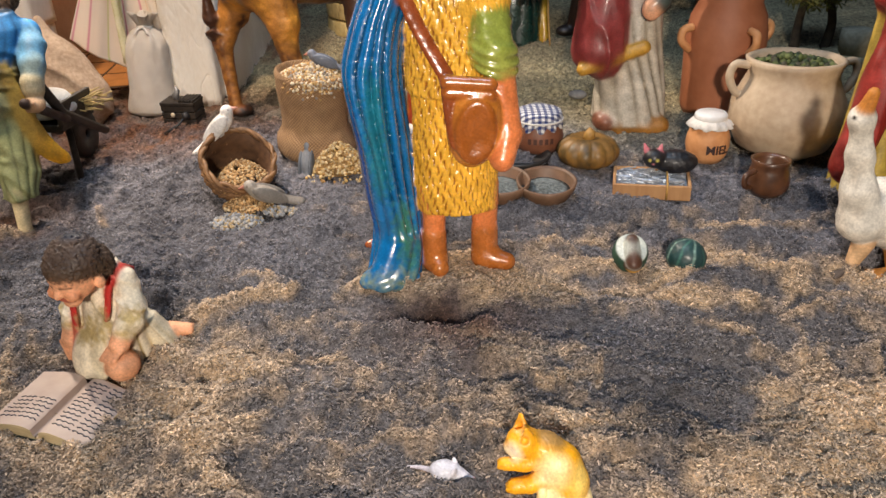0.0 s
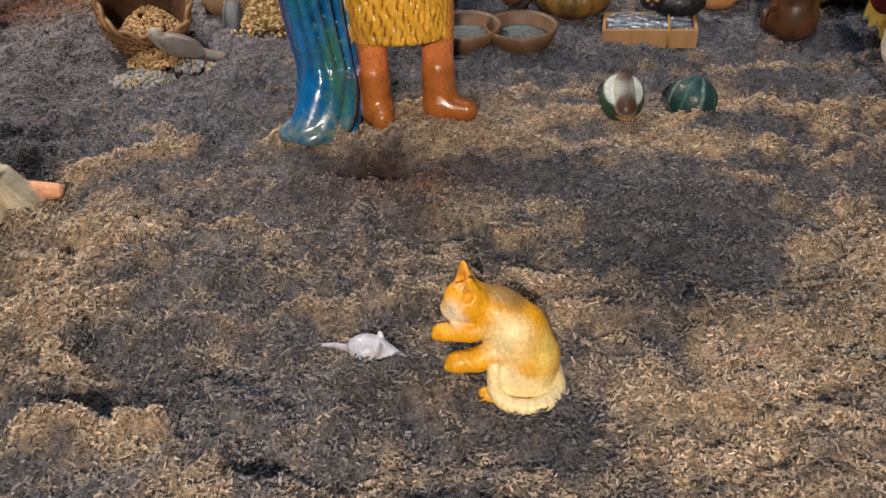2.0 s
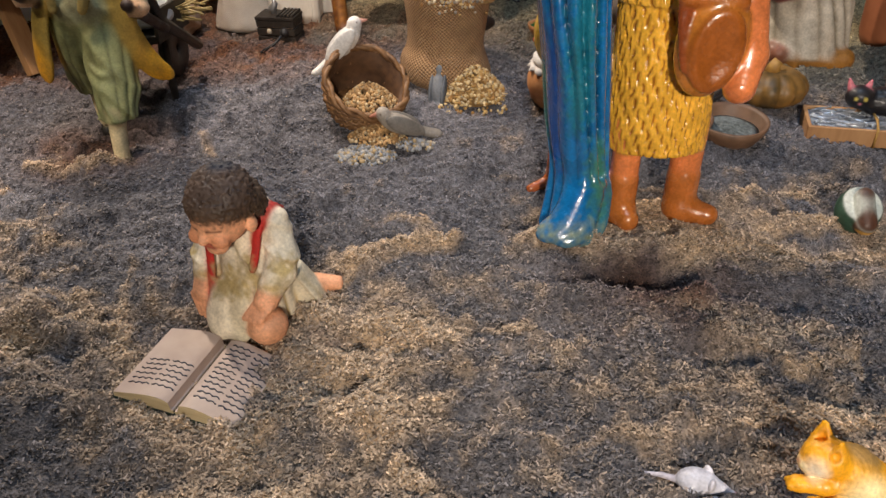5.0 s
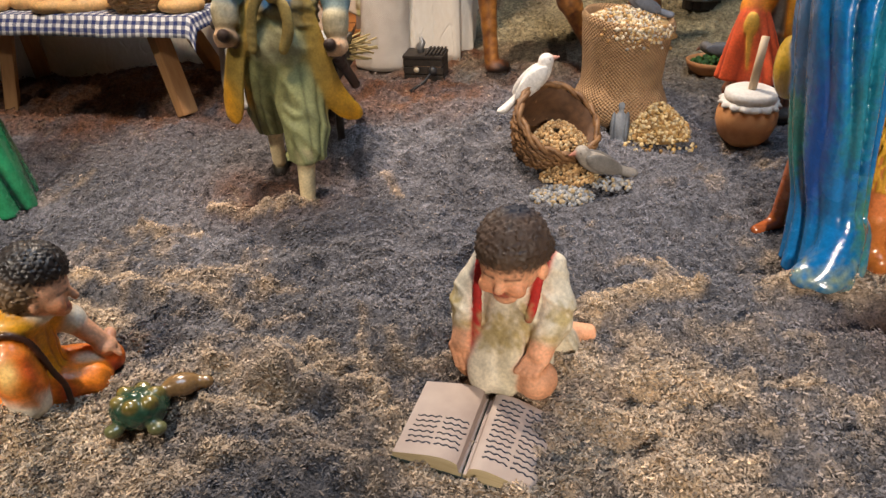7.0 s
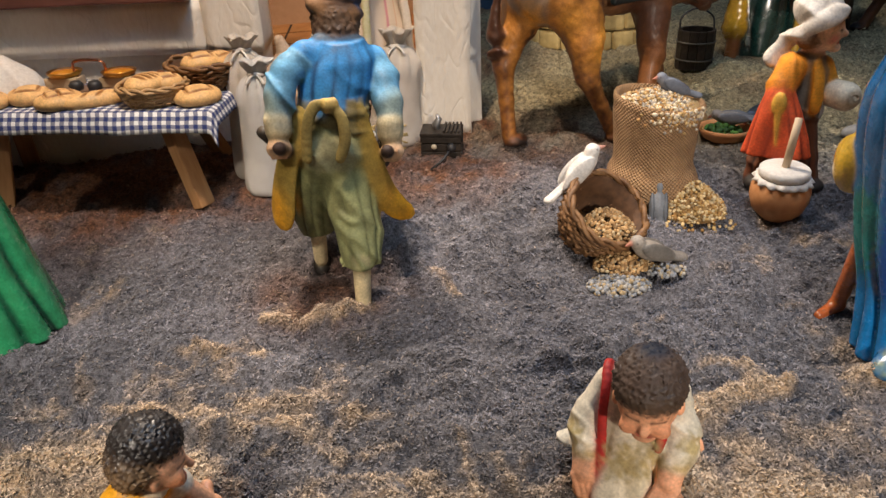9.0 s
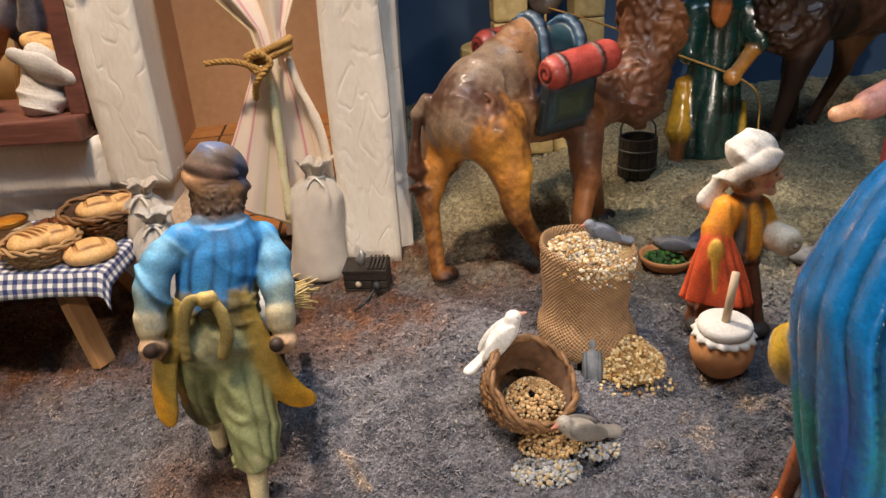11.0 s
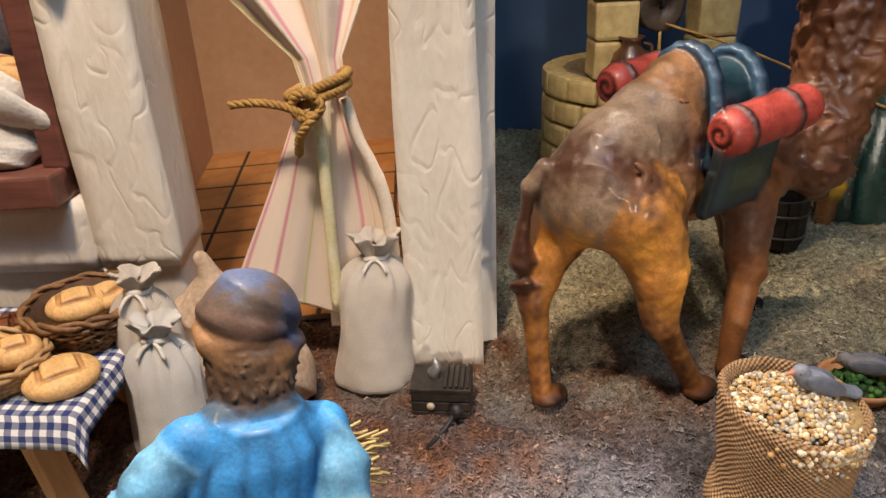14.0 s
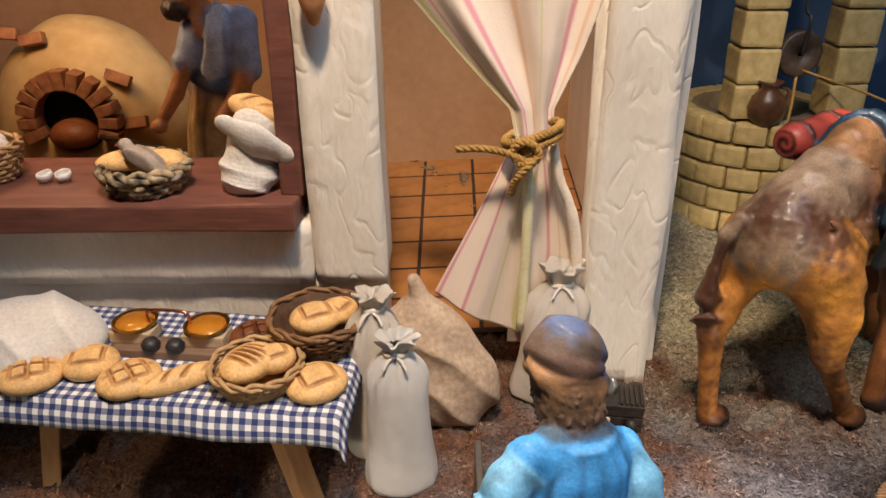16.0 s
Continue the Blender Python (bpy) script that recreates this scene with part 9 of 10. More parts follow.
def well():
    cx, cy, r, tall = -0.094, 1.030, 0.078, 0.112
    base = float(board(cx, cy - r)) - 0.004
    root = empty("stone_well", pose(cx, cy, base), "round stone well with two stone posts and a pulley", "well")
    mortar = surface("well_mortar", (0.14, 0.10, 0.05), (0.22, 0.17, 0.09), 0.9)
    part("shaft", lathe([(r - 0.004, 0), (r - 0.004, tall - 0.003), (r - 0.03, tall - 0.003), (r - 0.03, 0.02), (0, 0.02)], 48), mortar, root)
    share = []
    for k in range(4):
        bm = bmesh.new()
        w = 2 * math.pi * r / 16 * 0.94
        part_bm = brick_bm(w, 0.020, 0.0205, 0.0035, rough=0.0012, seed=k)
        me = bpy.data.meshes.new("stone")
        part_bm.to_mesh(me)
        part_bm.free()
        bm.free()
        me.materials.append(STONE)
        share.append(me)
    for row in range(5):
        for k in range(16):
            g = 2 * math.pi * (k + 0.5 * (row % 2)) / 16
            ob = new("stone", share[(k + row * 3) % 4])
            ob.parent = root
            ob.matrix_local = pose((r - 0.009) * math.sin(g), -(r - 0.009) * math.cos(g), 0.0112 + 0.0222 * row, 0, 0, math.degrees(g))
    for x, w in ((-0.030, 0.036), (0.054, 0.034)):
        for k in range(8):
            ob = part("post_stone", brick_bm(w, 0.034, 0.031, 0.003, rough=0.0012, seed=k + x * 100), STONE, root, smooth=False)
            ob.matrix_local = pose(x, -0.048, tall + 0.0155 + 0.0322 * k, 0, 0, 2 * math.sin(k * 2.1))
    beam = part("beam", tube([(-0.06, -0.048, tall + 0.262), (0.09, -0.048, tall + 0.262)], 0.008, 10), DARK_WOOD, root, "dark wooden beam")
    wheel = part("pulley", lathe([(0.003, -0.005), (0.018, -0.005), (0.0205, -0.004), (0.0185, 0), (0.0205, 0.004), (0.018, 0.005), (0.003, 0.005), (0.003, -0.005)], 36), surface("pulley_wood", (0.03, 0.02, 0.014), (0.09, 0.06, 0.04), 0.5, 200, 30, 0.4, 0.0006), root, "dark round wooden pulley")
    wheel.matrix_local = pose(0.008, -0.052, 0.2815 - base, 90, 0, 8)
    part("hook", tube(spline([(0.008, -0.052, 0.372 - base), (0.008, -0.052, 0.322 - base), (0.010, -0.060, 0.312 - base), (0.008, -0.060, 0.2815 - base)], 6), 0.0014, 6), IRON, root, "iron hook")
    part("well_rope", tube(spline([(0.009, -0.055, 0.262 - base), (0.009, -0.056, 0.225 - base), (0.006, -0.050, 0.15 - base)], 5), 0.0014, 6), ROPE, root, "straw rope")
    jar = empty("well_jar", pose(-0.112, 0.962, 0.219, 0, 0, 0), "small brown clay jar standing on the well rim", "jar")
    part("body", lathe([(0, 0), (0.008, 0), (0.015, 0.010), (0.017, 0.018), (0.014, 0.028), (0.008, 0.034), (0.0075, 0.038), (0.011, 0.042), (0.0085, 0.042), (0.006, 0.036), (0, 0.03)], 32), BROWN_GLAZE, jar)
    part("handle", tube(spline([(0.010, 0, 0.036), (0.017, 0, 0.033), (0.0165, 0, 0.022)], 5), 0.0016, 6), BROWN_GLAZE, jar)
    cord = part("lead_rope", tube(spline([(-0.082, 0.972, 0.268), (-0.03, 0.93, 0.252), (0.03, 0.89, 0.226), (0.084, 0.879, 0.204), (0.108, 0.872, 0.185), (0.112, 0.870, 0.15), (0.115, 0.868, 0.118)], 8), 0.0011, 6), ROPE)
    tagged(cord, "thin pale rope from the pulley to the drover's hand", "rope")


def bucket():
    x, y = -0.0095, 0.872
    root = empty("wooden_bucket", pose(x, y, gz(x, y) - 0.001), "dark wooden stave bucket with two hoops", "bucket")
    for k in range(14):
        g = 2 * math.pi * k / 14
        part("stave", brick_bm(0.0078, 0.003, 0.040, 0.0006), DARK_WOOD, root, smooth=False, m=Matrix.Translation((0.0175 * math.sin(g), -0.0175 * math.cos(g), 0.020)) @ pose(0, 0, 0, 4, 0, 0).normalized() @ pose(0, 0, 0, 0, 0, math.degrees(g)) if False else pose(0.0175 * math.sin(g), -0.0175 * math.cos(g), 0.020, 0, 0, math.degrees(g)))
    hoop = surface("grey_hoop", (0.08, 0.08, 0.07), (0.16, 0.15, 0.13), 0.5, metal=0.4)
    for z in (0.010, 0.028):
        part("hoop", tube([(0.0196 * math.cos(g), 0.0196 * math.sin(g), z) for g in (2 * math.pi * k / 28 for k in range(28))], 0.0010, 6, True), hoop, root, "grey metal hoop")
    part("base", lathe([(0, 0.002), (0.017, 0.002), (0.017, 0.005), (0, 0.005)], 20), DARK_WOOD, root)
    part("handle", tube(spline([(-0.018, 0, 0.038), (-0.016, 0.004, 0.052), (0, 0.006, 0.060), (0.016, 0.004, 0.052), (0.018, 0, 0.038)], 6), 0.0010, 6), IRON, root, "thin wire handle")


def letters(text, parent, material, size, m):
    data = bpy.data.curves.new("lettering", "FONT")
    data.body, data.size, data.extrude, data.offset = text, size, 0.0003, 0.00022
    data.align_x = "CENTER"
    tmp = bpy.data.objects.new("tmp", data)
    scene.collection.objects.link(tmp)
    me = bpy.data.meshes.new_from_object(tmp.evaluated_get(bpy.context.evaluated_depsgraph_get()))
    bpy.data.objects.remove(tmp)
    me.materials.clear()
    me.materials.append(material)
    return me


def bend(me, radius):
    """Bends flat lettering round an upright cylinder of that radius, facing -y."""
    for v in me.vertices:
        g, out = v.co.x / radius, radius + v.co.z
        v.co = Vector((out * math.sin(g), -out * math.cos(g), v.co.y))


def jars_and_bowls():
    lentil = surface("lentils", (0.02, 0.025, 0.025), (0.20, 0.23, 0.23), 0.6, 420, 60, 0.8, 0.0015)
    clay = surface("brown_clay", (0.10, 0.055, 0.03), (0.20, 0.11, 0.065), 0.55, 150, 30, 0.2, 0.0005)
    small_bowl((0.0740, 0.530), 0.0242, 0.017, clay, "round brown clay bowl of grey-green lentils", "clay bowls", lentil, turn=(8, 0, 0))
    small_bowl((0.0375, 0.532), 0.0240, 0.017, clay, "round brown clay bowl of grey-green lentils", "clay bowls", lentil, turn=(8, 0, 0))
    small_bowl((0.055, 0.590), 0.030, 0.009, surface("black_clay", (0.012, 0.011, 0.01), (0.03, 0.028, 0.026), 0.5), "flat black clay dish behind the bowls", "clay bowls")
    # jar under blue gingham
    x, y = 0.0765, 0.618
    root = empty("covered_jar", pose(x, y, gz(x, y) - 0.001), "brown jar with blue gingham cloth lid tied round", "jar")
    part("body", lathe([(0, 0), (0.017, 0), (0.0215, 0.006), (0.0225, 0.014), (0.020, 0.024), (0.018, 0.028), (0, 0.028)], 44), surface("red_brown_clay", (0.14, 0.05, 0.025), (0.22, 0.085, 0.045), 0.5, 150, 30), root)
    prof = [(0.0205, 0.0205), (0.0212, 0.026), (0.0206, 0.030), (0.0205, 0.0335), (0.019, 0.0362), (0.010, 0.0374), (0.0005, 0.0378)]
    ang = np.arange(48) * 2 * math.pi / 48
    grid = np.zeros((len(prof), 48, 3))
    for i, (r, z) in enumerate(prof):
        rr = r + (0.0012 * np.sin(ang * 11) if i < 2 else 0)
        grid[i] = np.stack([rr * np.cos(ang), rr * np.sin(ang), np.full(48, z) + (0.0008 * np.sin(ang * 9) if i == 0 else 0)], -1)
    bm = from_grid(grid, close_v=True)
    layer = bm.loops.layers.uv.new("UVMap")
    for f in bm.faces:
        for lp in f.loops:
            lp[layer].uv = (lp.vert.co.x, lp.vert.co.y + lp.vert.co.z)
    lid = part("cloth_lid", bm, SMALL_CHECK, root, "blue gingham cloth lid")
    part("string", tube([(0.0212 * math.cos(g), 0.0212 * math.sin(g), 0.0285) for g in (2 * math.pi * k / 30 for k in range(30))], 0.0009, 6, True), WHITE_CLOTH, lid, "white string")
    bm = bmesh.new()
    for k in range(5):
        g = radians(-26 + 13 * k)
        brick_bm(0.003, 0.0006, 0.005, 0, (0.0222 * math.sin(g), -0.0222 * math.cos(g), 0.013), (0, 0, math.degrees(g)), bm)
    part("faded_lettering", bm, surface("faded_ink", (0.05, 0.02, 0.012), (0.08, 0.03, 0.02), 0.6), root, "faded dark bars of lettering", smooth=False)
    # honey jar
    x, y = 0.2190, 0.588
    root = empty("honey_jar", pose(x, y, gz(x, y) - 0.001, 0, 0, 14), "orange honey jar with white cloth-trimmed lid and dark lettering", "jar")
    part("body", lathe([(0, 0), (0.0125, 0), (0.0165, 0.006), (0.0182, 0.014), (0.0178, 0.022), (0.0155, 0.029), (0.014, 0.032), (0, 0.032)], 44), TERRACOTTA, root)
    lid = part("lid", lathe([(0, 0.036), (0.0128, 0.036), (0.0135, 0.0375), (0.0135, 0.0405), (0.012, 0.0425), (0, 0.043)], 36), surface("white_enamel", (0.66, 0.64, 0.62), (0.78, 0.76, 0.74), 0.35), root, "white round lid")
    ang = np.arange(64) * 2 * math.pi / 64
    frill = np.zeros((4, 64, 3))
    for i, (r, z, am) in enumerate(((0.0132, 0.037, 0), (0.0158, 0.0355, 0.0008), (0.0185, 0.0315, 0.0014), (0.0178, 0.0305, 0.0014))):
        rr = r + am * np.sin(ang * 13)
        frill[i] = np.stack([rr * np.cos(ang), rr * np.sin(ang), z + am * 0.4 * np.sin(ang * 9)], -1)
    part("frill", from_grid(frill, close_v=True), WHITE_CLOTH, lid, "white gathered cloth under the lid")
    me = letters("MIEL", root, None, 0.0105, None)
    bend(me, 0.0183)
    me.materials.clear()
    me.materials.append(surface("dark_ink", (0.02, 0.008, 0.006), (0.05, 0.02, 0.015), 0.6))
    ob = new("lettering", me)
    ob.parent = root
    ob.matrix_local = pose(-0.0005, 0, 0.0105)
    # mug
    x, y = 0.2480, 0.524
    root = empty("clay_mug", pose(x, y, gz(x, y) - 0.001) @ Matrix.Scale(0.88, 4), "small brown glazed clay mug with one handle", "mug")
    part("body", lathe([(0, 0), (0.0125, 0), (0.0172, 0.006), (0.0188, 0.014), (0.0165, 0.024), (0.0155, 0.029), (0.0172, 0.033), (0.0158, 0.0335), (0.0138, 0.029), (0.015, 0.014), (0, 0.004)], 40), BROWN_GLAZE, root)
    part("handle", tube(spline([(-0.015, -0.006, 0.024), (-0.024, -0.010, 0.021), (-0.024, -0.010, 0.012), (-0.017, -0.006, 0.008)], 6), 0.0026, 8), BROWN_GLAZE, root)
    # olive pot
    x, y = 0.2860, 0.598
    root = empty("olive_pot", pose(x, y, gz(x, y) - 0.002) @ Matrix.Scale(0.95, 4), "large cream clay pot with two handles full of green olives", "pot")
    part("body", lathe([(0, 0), (0.024, 0), (0.040, 0.010), (0.0495, 0.030), (0.0485, 0.050), (0.0410, 0.066), (0.0375, 0.074), (0.0395, 0.082), (0.0415, 0.087), (0.0385, 0.0885), (0.0355, 0.084), (0.033, 0.072), (0.042, 0.05), (0, 0.03)], 64, 0.004), CREAM_CLAY, root)
    for s in (-1, 1):
        part("handle", tube(spline([(s * 0.0395, 0, 0.082), (s * 0.052, 0, 0.083), (s * 0.0555, 0, 0.072), (s * 0.050, 0, 0.060), (s * 0.0445, 0, 0.056)], 6), [0.0036] * 25, 10), CREAM_CLAY, root)
    part("olive_bed", lathe([(0.0345, 0.078), (0.02, 0.082), (0, 0.083)], 28), surface("olive_bed", (0.02, 0.03, 0.012), (0.06, 0.075, 0.03), 0.4), root, "bed of green olives")
    g = gz(x, y) - 0.002
    seeds_heap("olives", heap_spots(210, x, y, 0.0325, 0.0325, 0.008, g + 0.0755, 21), 0.0028, ("39421e", "4a5426", "2c3a22", "5a6238", "3c3a2c"), "glossy green olives filling the clay pot", 8)
    # tall jar
    x, y = 0.2600, 0.695
    root = empty("tall_amphora", pose(x, y, gz(x, y) - 0.002) @ Matrix.Scale(0.95, 4), "tall terracotta jar with four small ear handles", "jar")
    part("body", lathe([(0, 0), (0.034, 0), (0.037, 0.010), (0.038, 0.040), (0.0395, 0.075), (0.036, 0.098), (0.030, 0.110), (0.032, 0.122), (0.029, 0.124), (0.027, 0.110), (0.030, 0.09), (0, 0.08)], 56, 0.004), surface("red_terracotta", (0.28, 0.09, 0.035), (0.40, 0.145, 0.065), 0.6, 120, 12, 0.25, 0.0008, mix=0.7), root)
    for k in range(4):
        gg = math.pi / 2 * k + 0.25
        part("ear_handle", tube(spline([(0.038 * math.cos(gg), 0.038 * math.sin(gg), 0.088), (0.048 * math.cos(gg), 0.048 * math.sin(gg), 0.086), (0.049 * math.cos(gg), 0.049 * math.sin(gg), 0.076), (0.039 * math.cos(gg), 0.039 * math.sin(gg), 0.066)], 5), 0.004, 8), TERRACOTTA, root)
    # pumpkin
    x, y = 0.1165, 0.588
    root = empty("pumpkin", pose(x, y, gz(x, y) - 0.001), "round ribbed brown-green pumpkin with a stalk", "pumpkin")
    ang = np.arange(88) * 2 * math.pi / 88
    rows = 15
    grid = np.zeros((rows, 88, 3))
    for i in range(rows):
        t2 = math.pi * i / (rows - 1)
        r = 0.0262 * math.sin(t2) ** 0.85 * (0.93 + 0.11 * np.abs(np.sin(ang * 6)) ** 0.7) if 0 < i < rows - 1 else np.full(88, 0.001)
        grid[i] = np.stack([r * np.cos(ang), r * np.sin(ang), np.full(88, 0.0145 - 0.0145 * math.cos(t2) - (0.003 if i >= rows - 2 else 0))], -1)
    part("flesh", from_grid(grid, close_v=True), surface("pumpkin_skin", (0.05, 0.035, 0.012), (0.28, 0.14, 0.03), 0.5, 110, 40, 0.4, 0.001), root)
    part("stalk", tube([(0, 0, 0.025), (0.001, 0, 0.030), (0.003, 0, 0.033)], [0.006, 0.0045, 0.004], 8), surface("stalk", (0.28, 0.14, 0.03), (0.42, 0.24, 0.06), 0.6), root, "tan stalk")
    # fish tray
    x, y = 0.1630, 0.5475
    m = pose(x, y, gz(x, y) - 0.001, 5, -1, -12)
    root = empty("fish_tray", m, "small wooden tray of silver fish tied with twine", "tray")
    part("base", brick_bm(0.058, 0.032, 0.003, 0.0006, (0, 0, 0.0015)), PINE, root, smooth=False)
    for yy in (-0.0165, 0.0165):
        part("side", brick_bm(0.061, 0.0025, 0.0125, 0.0006, (0, yy, 0.006)), PINE, root, smooth=False)
    for xx in (-0.0295, 0.0295):
        part("end", brick_bm(0.0025, 0.0305, 0.0125, 0.0006, (xx, 0, 0.006)), PINE, root, smooth=False)
    tie([(0.012, -0.0182, 0.0), (0.012, -0.0182, 0.013), (0.012, -0.010, 0.0165), (0.012, 0.018, 0.0145)], 0.0009, ROPE, root, "twine", "tan twine")
    part("fish_bed", brick_bm(0.056, 0.030, 0.007, 0.001, (0, 0, 0.0065)), surface("fish_bed", (0.10, 0.13, 0.18), (0.35, 0.40, 0.46), 0.4, 200, 90, 0.4, 0.0008), root, "packed silver-blue fish", smooth=False)
    silver = surface("silver_fish", (0.20, 0.23, 0.28), (0.62, 0.66, 0.72), 0.3, 200, 80, 0.2, 0.0004, metal=0.5)
    rng = random.Random(4)
    for k in range(60):
        bm = tube([(-0.008, 0, 0), (-0.0055, 0, 0), (-0.002, 0, 0), (0.003, 0, 0), (0.007, 0, 0)], [0.0016, 0.0006, 0.0014, 0.0017, 0.0005], 7, False, None, 0.6)
        ob = part("fish", bm, silver)
        ob.matrix_world = m @ pose(rng.uniform(-0.021, 0.021), rng.uniform(-0.012, 0.012), 0.0100 + rng.uniform(0, 0.0035), 0, rng.uniform(-6, 6), rng.uniform(-40, 40) + (180 if k % 2 else 0))
        tagged(ob, "tiny silver fish lying in the wooden tray", "fish", "fish in the tray")
    c = Clay(0.0010)
    b = "17161a"
    c.ball((0.004, 0, 0.009), (0.018, 0.011, 0.0098), b, 0.004, ripple=curls(700, 0.0006))
    c.ball((-0.013, -0.004, 0.013), (0.0088, 0.0082, 0.008), b, 0.003)
    for s in (-1, 1):
        c.limb((-0.014 + s * 0.0052, -0.002, 0.019), (-0.0145 + s * 0.0068, -0.002, 0.0245), 0.0026, 0.0010, "c4707a", 0.001)
        c.ball((-0.0135 + s * 0.0032, -0.0118, 0.0145), (0.0014, 0.0010, 0.0014), "c9b85a", kind="p")
    c.ball((-0.0135, -0.0125, 0.0112), (0.0012, 0.0012, 0.001), "b07078", kind="p")
    me = c.mesh("black_cat_figurine")
    me.materials.append(SATIN)
    ob = tagged(new("black_cat_figurine", me), "small black cat figurine with pink ears lying on the fish tray", "cat figurine")
    ob.matrix_world = m @ pose(0.014, 0.010, 0.0125)
    # melons
    x, y = 0.1545, 0.424
    root = empty("watermelon", pose(x, y, gz(x, y) - 0.001, 0, 20, 30), "small dark green striped watermelon on the sand", "melon")
    c = Clay(0.0007)
    c.ball((0, 0, 0.0125), (0.0130, 0.0137, 0.0126), "1c3a3a", 0.001, ripple=curls(500, 0.0003))
    for k in range(9):
        g0 = 2 * math.pi * k / 9
        ring = [(0.0131 * math.sin(h) * math.cos(g0 + 0.05 * math.sin(5 * h)), 0.0137 * math.sin(h) * math.sin(g0 + 0.05 * math.sin(5 * h)), 0.0125 + 0.0126 * math.cos(h)) for h in (0.1 + 0.42 * i for i in range(8))]
        c.chain(ring, [0.0002, 0.0003, 0.0004, 0.0005, 0.0004, 0.0004, 0.0003, 0.0002], ("7f9c90", "3f6c60")[k % 2], kind="p", tint=0.0018)
    me = c.mesh("rind")
    me.materials.append(SATIN)
    ob = new("rind", me)
    ob.parent = root
    x, y = 0.1215, 0.432
    root = empty("cut_melon", pose(x, y, gz(x, y) - 0.001, 0, 0, 0), "halved melon with pale flesh and brown seed heart", "melon")
    c = Clay(0.0008)
    c.ball((0, 0, 0.0115), (0.0122, 0.0125, 0.0140), "2c4a3a", 0.001)
    c.box((0, -0.0165, 0.024), (0.026, 0.018, 0.013), "d5d8d0", 0.0006, (35, 0, 0), 0.0004, kind="-", tint=1)
    c.box((0, -0.0165, 0.024), (0.0112, 0.0205, 0.0135), "b9bdb4", kind="p", turn=(35, 0, 0))
    c.limb((0, -0.002, 0.0215), (0, -0.0115, 0.009), 0.0052, 0.0060, "4a2c1c", 0.001)
    c.ball((0, -0.013, 0.0060), (0.0055, 0.004, 0.0032), "c89a4a", kind="p")
    me = c.mesh("flesh")
    me.materials.append(SATIN)
    ob = new("flesh", me)
    ob.parent = root
    # green bowl with bird
    small_bowl((-0.0345, 0.7035), 0.0225, 0.012, TERRACOTTA, "shallow terracotta dish of chopped green leaves", "clay bowls", surface("chopped_greens", (0.02, 0.045, 0.015), (0.09, 0.15, 0.05), 0.6, 300, 60, 0.9, 0.002), "greens_dish")
    g = gz(-0.0345, 0.7035)
    seeds_heap("green_leaves", heap_spots(70, -0.038, 0.702, 0.016, 0.014, 0.004, g + 0.008, 31), 0.0024, ("3f6a2c", "2f5426", "5a8a3c"), "chopped green leaves in the dish", 9)
    bird("dish_bird_figurine", (-0.0275, 0.704, g + 0.011), 160, "8f8a86", "6c7078", "grey bird figurine with raised tail at the greens dish", 1.0, pitch=25)
    # broken jar with seed and pigeon
    x, y = 0.022, 0.742
    root = empty("fallen_jug", pose(x, y, gz(x, y) + 0.012, 78, 0, 35), "brown clay jug lying on its side with red seed", "jug")
    part("body", lathe([(0, 0), (0.010, 0), (0.016, 0.008), (0.018, 0.018), (0.013, 0.030), (0.010, 0.036), (0.013, 0.042), (0.011, 0.042), (0.008, 0.036), (0, 0.03)], 32), surface("dull_brown_clay", (0.10, 0.075, 0.06), (0.19, 0.15, 0.12), 0.6), root)
    seeds_heap("red_seed", heap_spots(140, 0.020, 0.728, 0.014, 0.012, 0.008, gz(0.02, 0.728), 33), 0.0013, ("6a2c18", "8a4426", "4a2014"), "red-brown seed spilled by the jug", 10)
    bird("pigeon_figurine", (0.004, 0.719), 215, "39414c", "2c333d", "blue-grey pigeon figurine with white bars pecking on the ground", 1.25, 0.004, head="4a5568", pitch=30)
    # small stones behind
    for x, y, r in ((0.085, 0.70, 0.013), (0.13, 0.742, 0.008)):
        bm = bmesh.new()
        bmesh.ops.create_icosphere(bm, subdivisions=3, radius=r, matrix=Matrix.Diagonal((1.2, 0.9, 0.6, 1)))
        for v in bm.verts:
            v.co *= 1 + 0.15 * noise.noise(v.co * 90)
        ob = part("stone", bm, surface("grey_stone", (0.12, 0.12, 0.12), (0.25, 0.25, 0.25), 0.9))
        ob.matrix_world = pose(x, y, gz(x, y) + r * 0.25)
        tagged(ob, "rounded grey stone on the sand", "stone", "stones")


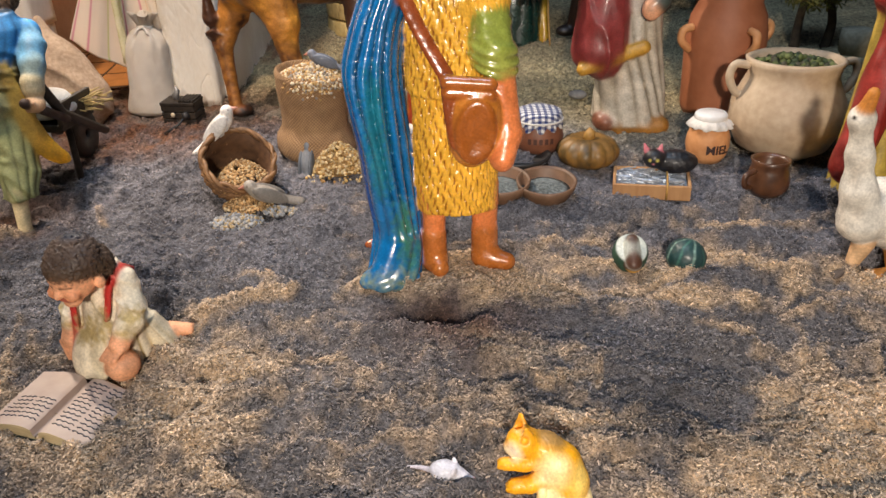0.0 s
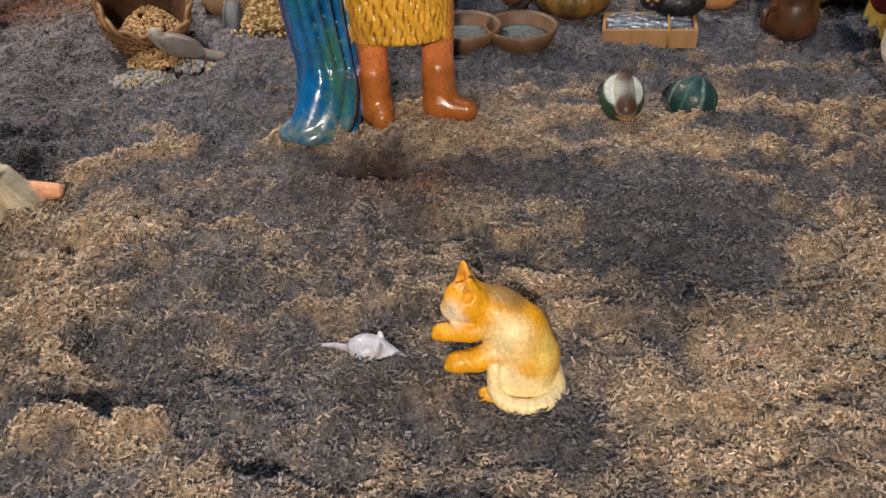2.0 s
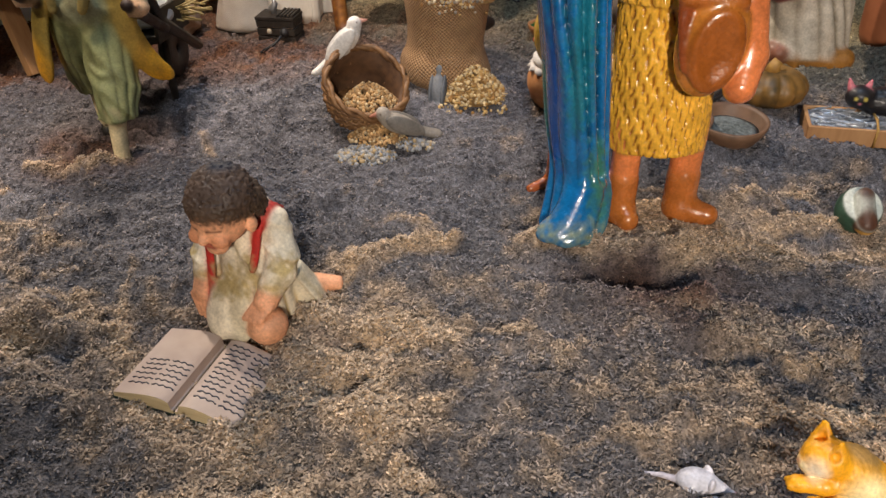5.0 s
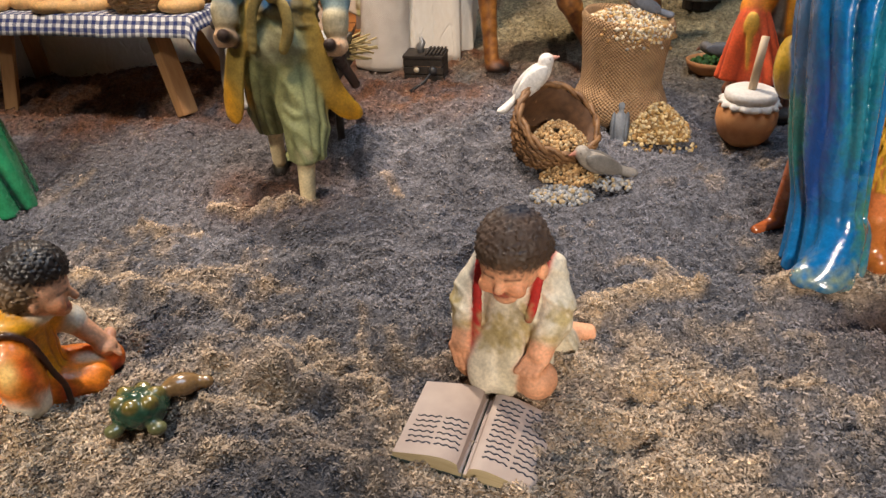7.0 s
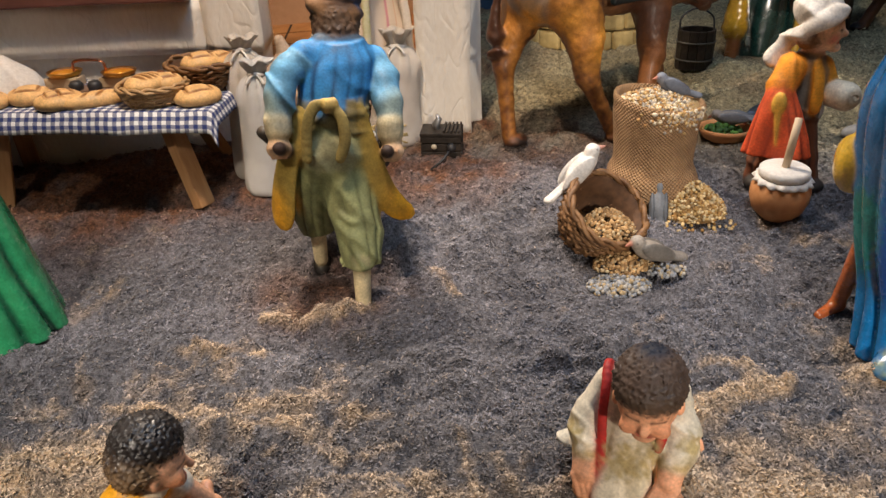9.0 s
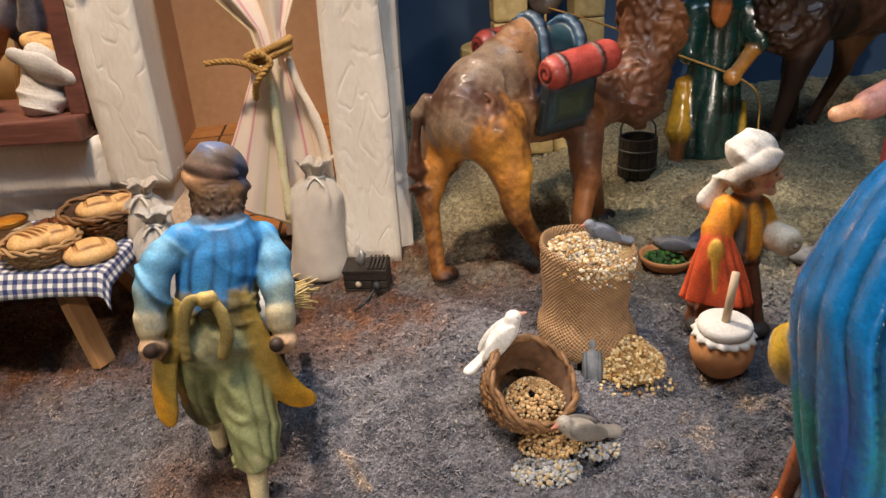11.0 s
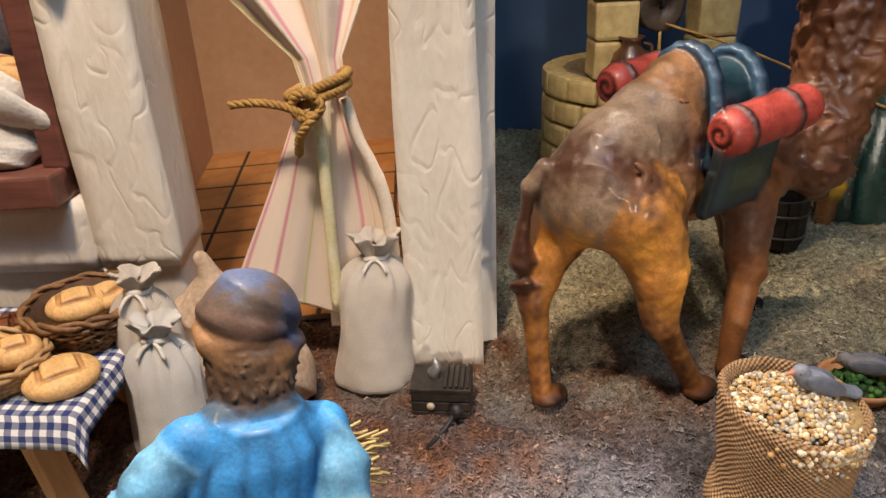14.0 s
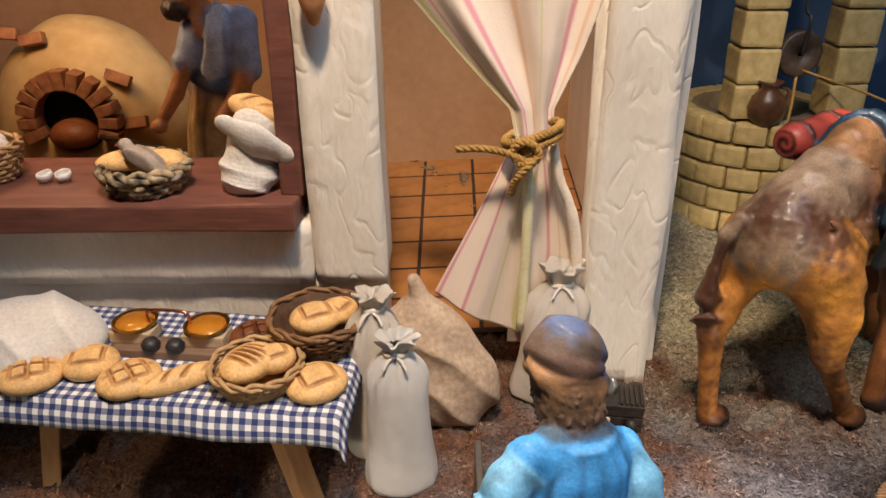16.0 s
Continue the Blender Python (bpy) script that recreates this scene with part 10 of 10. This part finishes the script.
def wheelbarrow():
    x, y = -0.356, 0.592
    g = gz(x, y)
    root = empty("wheelbarrow", pose(x, y, g, 0, 0, 0), "dark wooden wheelbarrow loaded with a sack and straw", "wheelbarrow")
    part("tray", brick_bm(0.052, 0.060, 0.006, 0.001, (0, 0.010, 0.052)), DARK_WOOD, root, smooth=False)
    for s in (-1, 1):
        part("side_board", brick_bm(0.004, 0.060, 0.020, 0.001, (s * 0.025, 0.010, 0.063)), DARK_WOOD, root, smooth=False)
        part("handle", tube([(s * 0.036 + 0.004 * s, -0.060, 0.100), (s * 0.030, -0.020, 0.066), (s * 0.022, 0.060, 0.026)], [0.004, 0.0042, 0.004], 8), DARK_WOOD, root)
        part("leg", tube([(s * 0.020, 0.000, 0.052), (s * 0.021, -0.002, 0.0)], 0.0030, 8), DARK_WOOD, root)
    wheel = part("wheel", lathe([(0.004, -0.004), (0.022, -0.004), (0.024, -0.003), (0.024, 0.003), (0.022, 0.004), (0.004, 0.004), (0.004, -0.004)], 32), DARK_WOOD, root)
    wheel.matrix_local = pose(0, 0.060, 0.023, 0, 90, 0)
    tied_grid = sack_grid(smooth_rings([(0, 0, 0.006, 0), (0, 0, 0.020, 0.004), (0, 0, 0.022, 0.012), (0, 0, 0.016, 0.022), (0, 0, 0.004, 0.026)]), 32, 0.03, 4)
    ob = part("barrow_sack", with_uv(from_grid(tied_grid, close_v=True), tied_grid), GREY_LINEN)
    ob.matrix_world = pose(x + 0.006, y + 0.004, g + 0.055)
    tagged(ob, "plump pale blue-grey sack lying on the wheelbarrow", "sack")
    bm = bmesh.new()
    rng = random.Random(8)
    for k in range(60):
        a = Vector((rng.uniform(-0.006, 0.034), 0.030 + rng.uniform(-0.016, 0.016), 0.056 + rng.uniform(0, 0.012)))
        tube([a, a + Vector((0.014, rng.uniform(-0.004, 0.004), rng.uniform(-0.004, 0.006)))], 0.0008, 4, False, bm)
    ob = part("straw", bm, surface("straw", (0.30, 0.22, 0.08), (0.50, 0.38, 0.17), 0.8))
    ob.matrix_world = pose(x, y, g)
    tagged(ob, "bundle of pale straw on the wheelbarrow", "straw", kind="stuff")


def far_bush():
    x, y = 0.405, 0.835
    root = empty("olive_bush", pose(x, y, gz(x, y) - 0.002), "small dry olive-green bush with two dark trunks", "bush")
    bark = surface("bush_bark", (0.03, 0.02, 0.012), (0.08, 0.055, 0.03), 0.9)
    for dx in (-0.016, 0.018):
        part("trunk", tube(spline([(dx, 0, 0), (dx * 1.1 + 0.002, 0, 0.03), (dx * 0.8, 0, 0.06), (dx * 0.5, 0, 0.09)], 5), [0.006 - 0.0002 * k for k in range(16)], 8), bark, root)
    rng = np.random.default_rng(3)
    n = 1600
    p = rng.normal(0, 1, (n, 3))
    p /= np.linalg.norm(p, axis=1)[:, None]
    p *= rng.uniform(0.55, 1.05, (n, 1))
    p = p * (0.045, 0.032, 0.030) + (0, 0, 0.075)
    a, b = rng.normal(0, 1, (n, 3)), rng.normal(0, 1, (n, 3))
    a, b = a / np.linalg.norm(a, axis=1)[:, None] * 0.006, b / np.linalg.norm(b, axis=1)[:, None] * 0.0016
    v = np.stack([p - a, p + b, p + a, p - b], 1).reshape(-1, 3)
    f = np.arange(n * 4).reshape(n, 4)
    col = np.array([lin(c) for c in ("5a5a24", "6f6a2c", "44481e", "827a3a")])[rng.integers(0, 4, n)]
    ob = new("crown", raw_mesh("crown", v.tolist(), f.tolist(), CHIPS, np.repeat(col, 4, 0)))
    ob.parent = root
    x, y = 0.447, 0.815
    ob = part("tree_stump", lathe([(0, 0), (0.015, 0), (0.017, 0.02), (0.0165, 0.028), (0.014, 0.029), (0, 0.028)], 24, 0.03), surface("stump_wood", (0.25, 0.22, 0.15), (0.42, 0.38, 0.28), 0.8))
    ob.matrix_world = pose(x, y, gz(x, y) - 0.002)
    tagged(ob, "small pale round cut stump", "stump")


book(), churn(), grain_sack(), tipped_basket(), press_box(), curtain()
bread_table(table())
window_goods(), oven(), baker(), well(), bucket(), jars_and_bowls(), wheelbarrow(), far_bush()
tied_sack("flour_sack", (-0.4285, 0.676), 0.0205, 0.108, GREY_LINEN, "tall white linen flour sack tied at the neck", 1)
tied_sack("flour_sack", (-0.4445, 0.704), 0.020, 0.118, LINEN, "cream linen flour sack tied at the neck", 3)
tied_sack("flour_sack", (-0.3260, 0.7545), 0.0235, 0.096, LINEN, "pale coarse linen sack with a fluffy tied top beside the pillar", 5, (0.006, 0.004), fluff=0.013)
c = Clay(0.0016)
rip = pleats(160, 0.0022, (0.7, 0.3, 0.5))
c.ball((-0.006, 0, 0.042), (0.037, 0.024, 0.052), "a89078", 0.008, (0, -14, 0), ripple=rip)
c.ball((0.014, -0.006, 0.026), (0.028, 0.022, 0.030), "a89078", 0.010, ripple=rip)
c.ball((-0.012, 0.004, 0.010), (0.034, 0.022, 0.016), "a89078", 0.008, ripple=rip)
c.limb((-0.012, 0, 0.092), (-0.016, 0, 0.108), 0.009, 0.006, "a89078", 0.006, ripple=rip)
slump = new("slumped_sack", c.mesh("slumped_sack"))
slump.data.materials.append(surface("speckled_canvas", lin("a58c74"), lin("cdb59c"), 0.95, 300, 60, 0.5, 0.0008))
slump.matrix_world = pose(-0.4045, 0.741, gz(-0.4045, 0.741) - 0.003)
tagged(slump, "slumped beige speckled sack leaning by the doorway", "sack", "tied sacks")
bird("dove_figurine", (-0.1868, 0.556, gz(-0.187, 0.556) + 0.0455), 8, "d9d6d2", "cfccc8", "white dove figurine perched on the tipped basket", 1.2, pitch=-22, beak="c08a7a")
bird("sparrow_figurine", (-0.150, 0.516), 200, "9a9288", "6f6a64", "grey-brown sparrow figurine pecking grain before the basket", 1.15, 0.006)
bird("grey_bird_figurine", (-0.1130, 0.620, gz(-0.12, 0.613) + 0.0745), 185, "6f7480", "565c68", "slate-grey bird figurine lying on the grain", 0.9)
bird("grey_bird_figurine", (-0.1265, 0.583), 80, "6a6e74", "585d64", "slate-grey bird figurine pecking the spilled grain", 1.0, 0.006, pitch=-30)
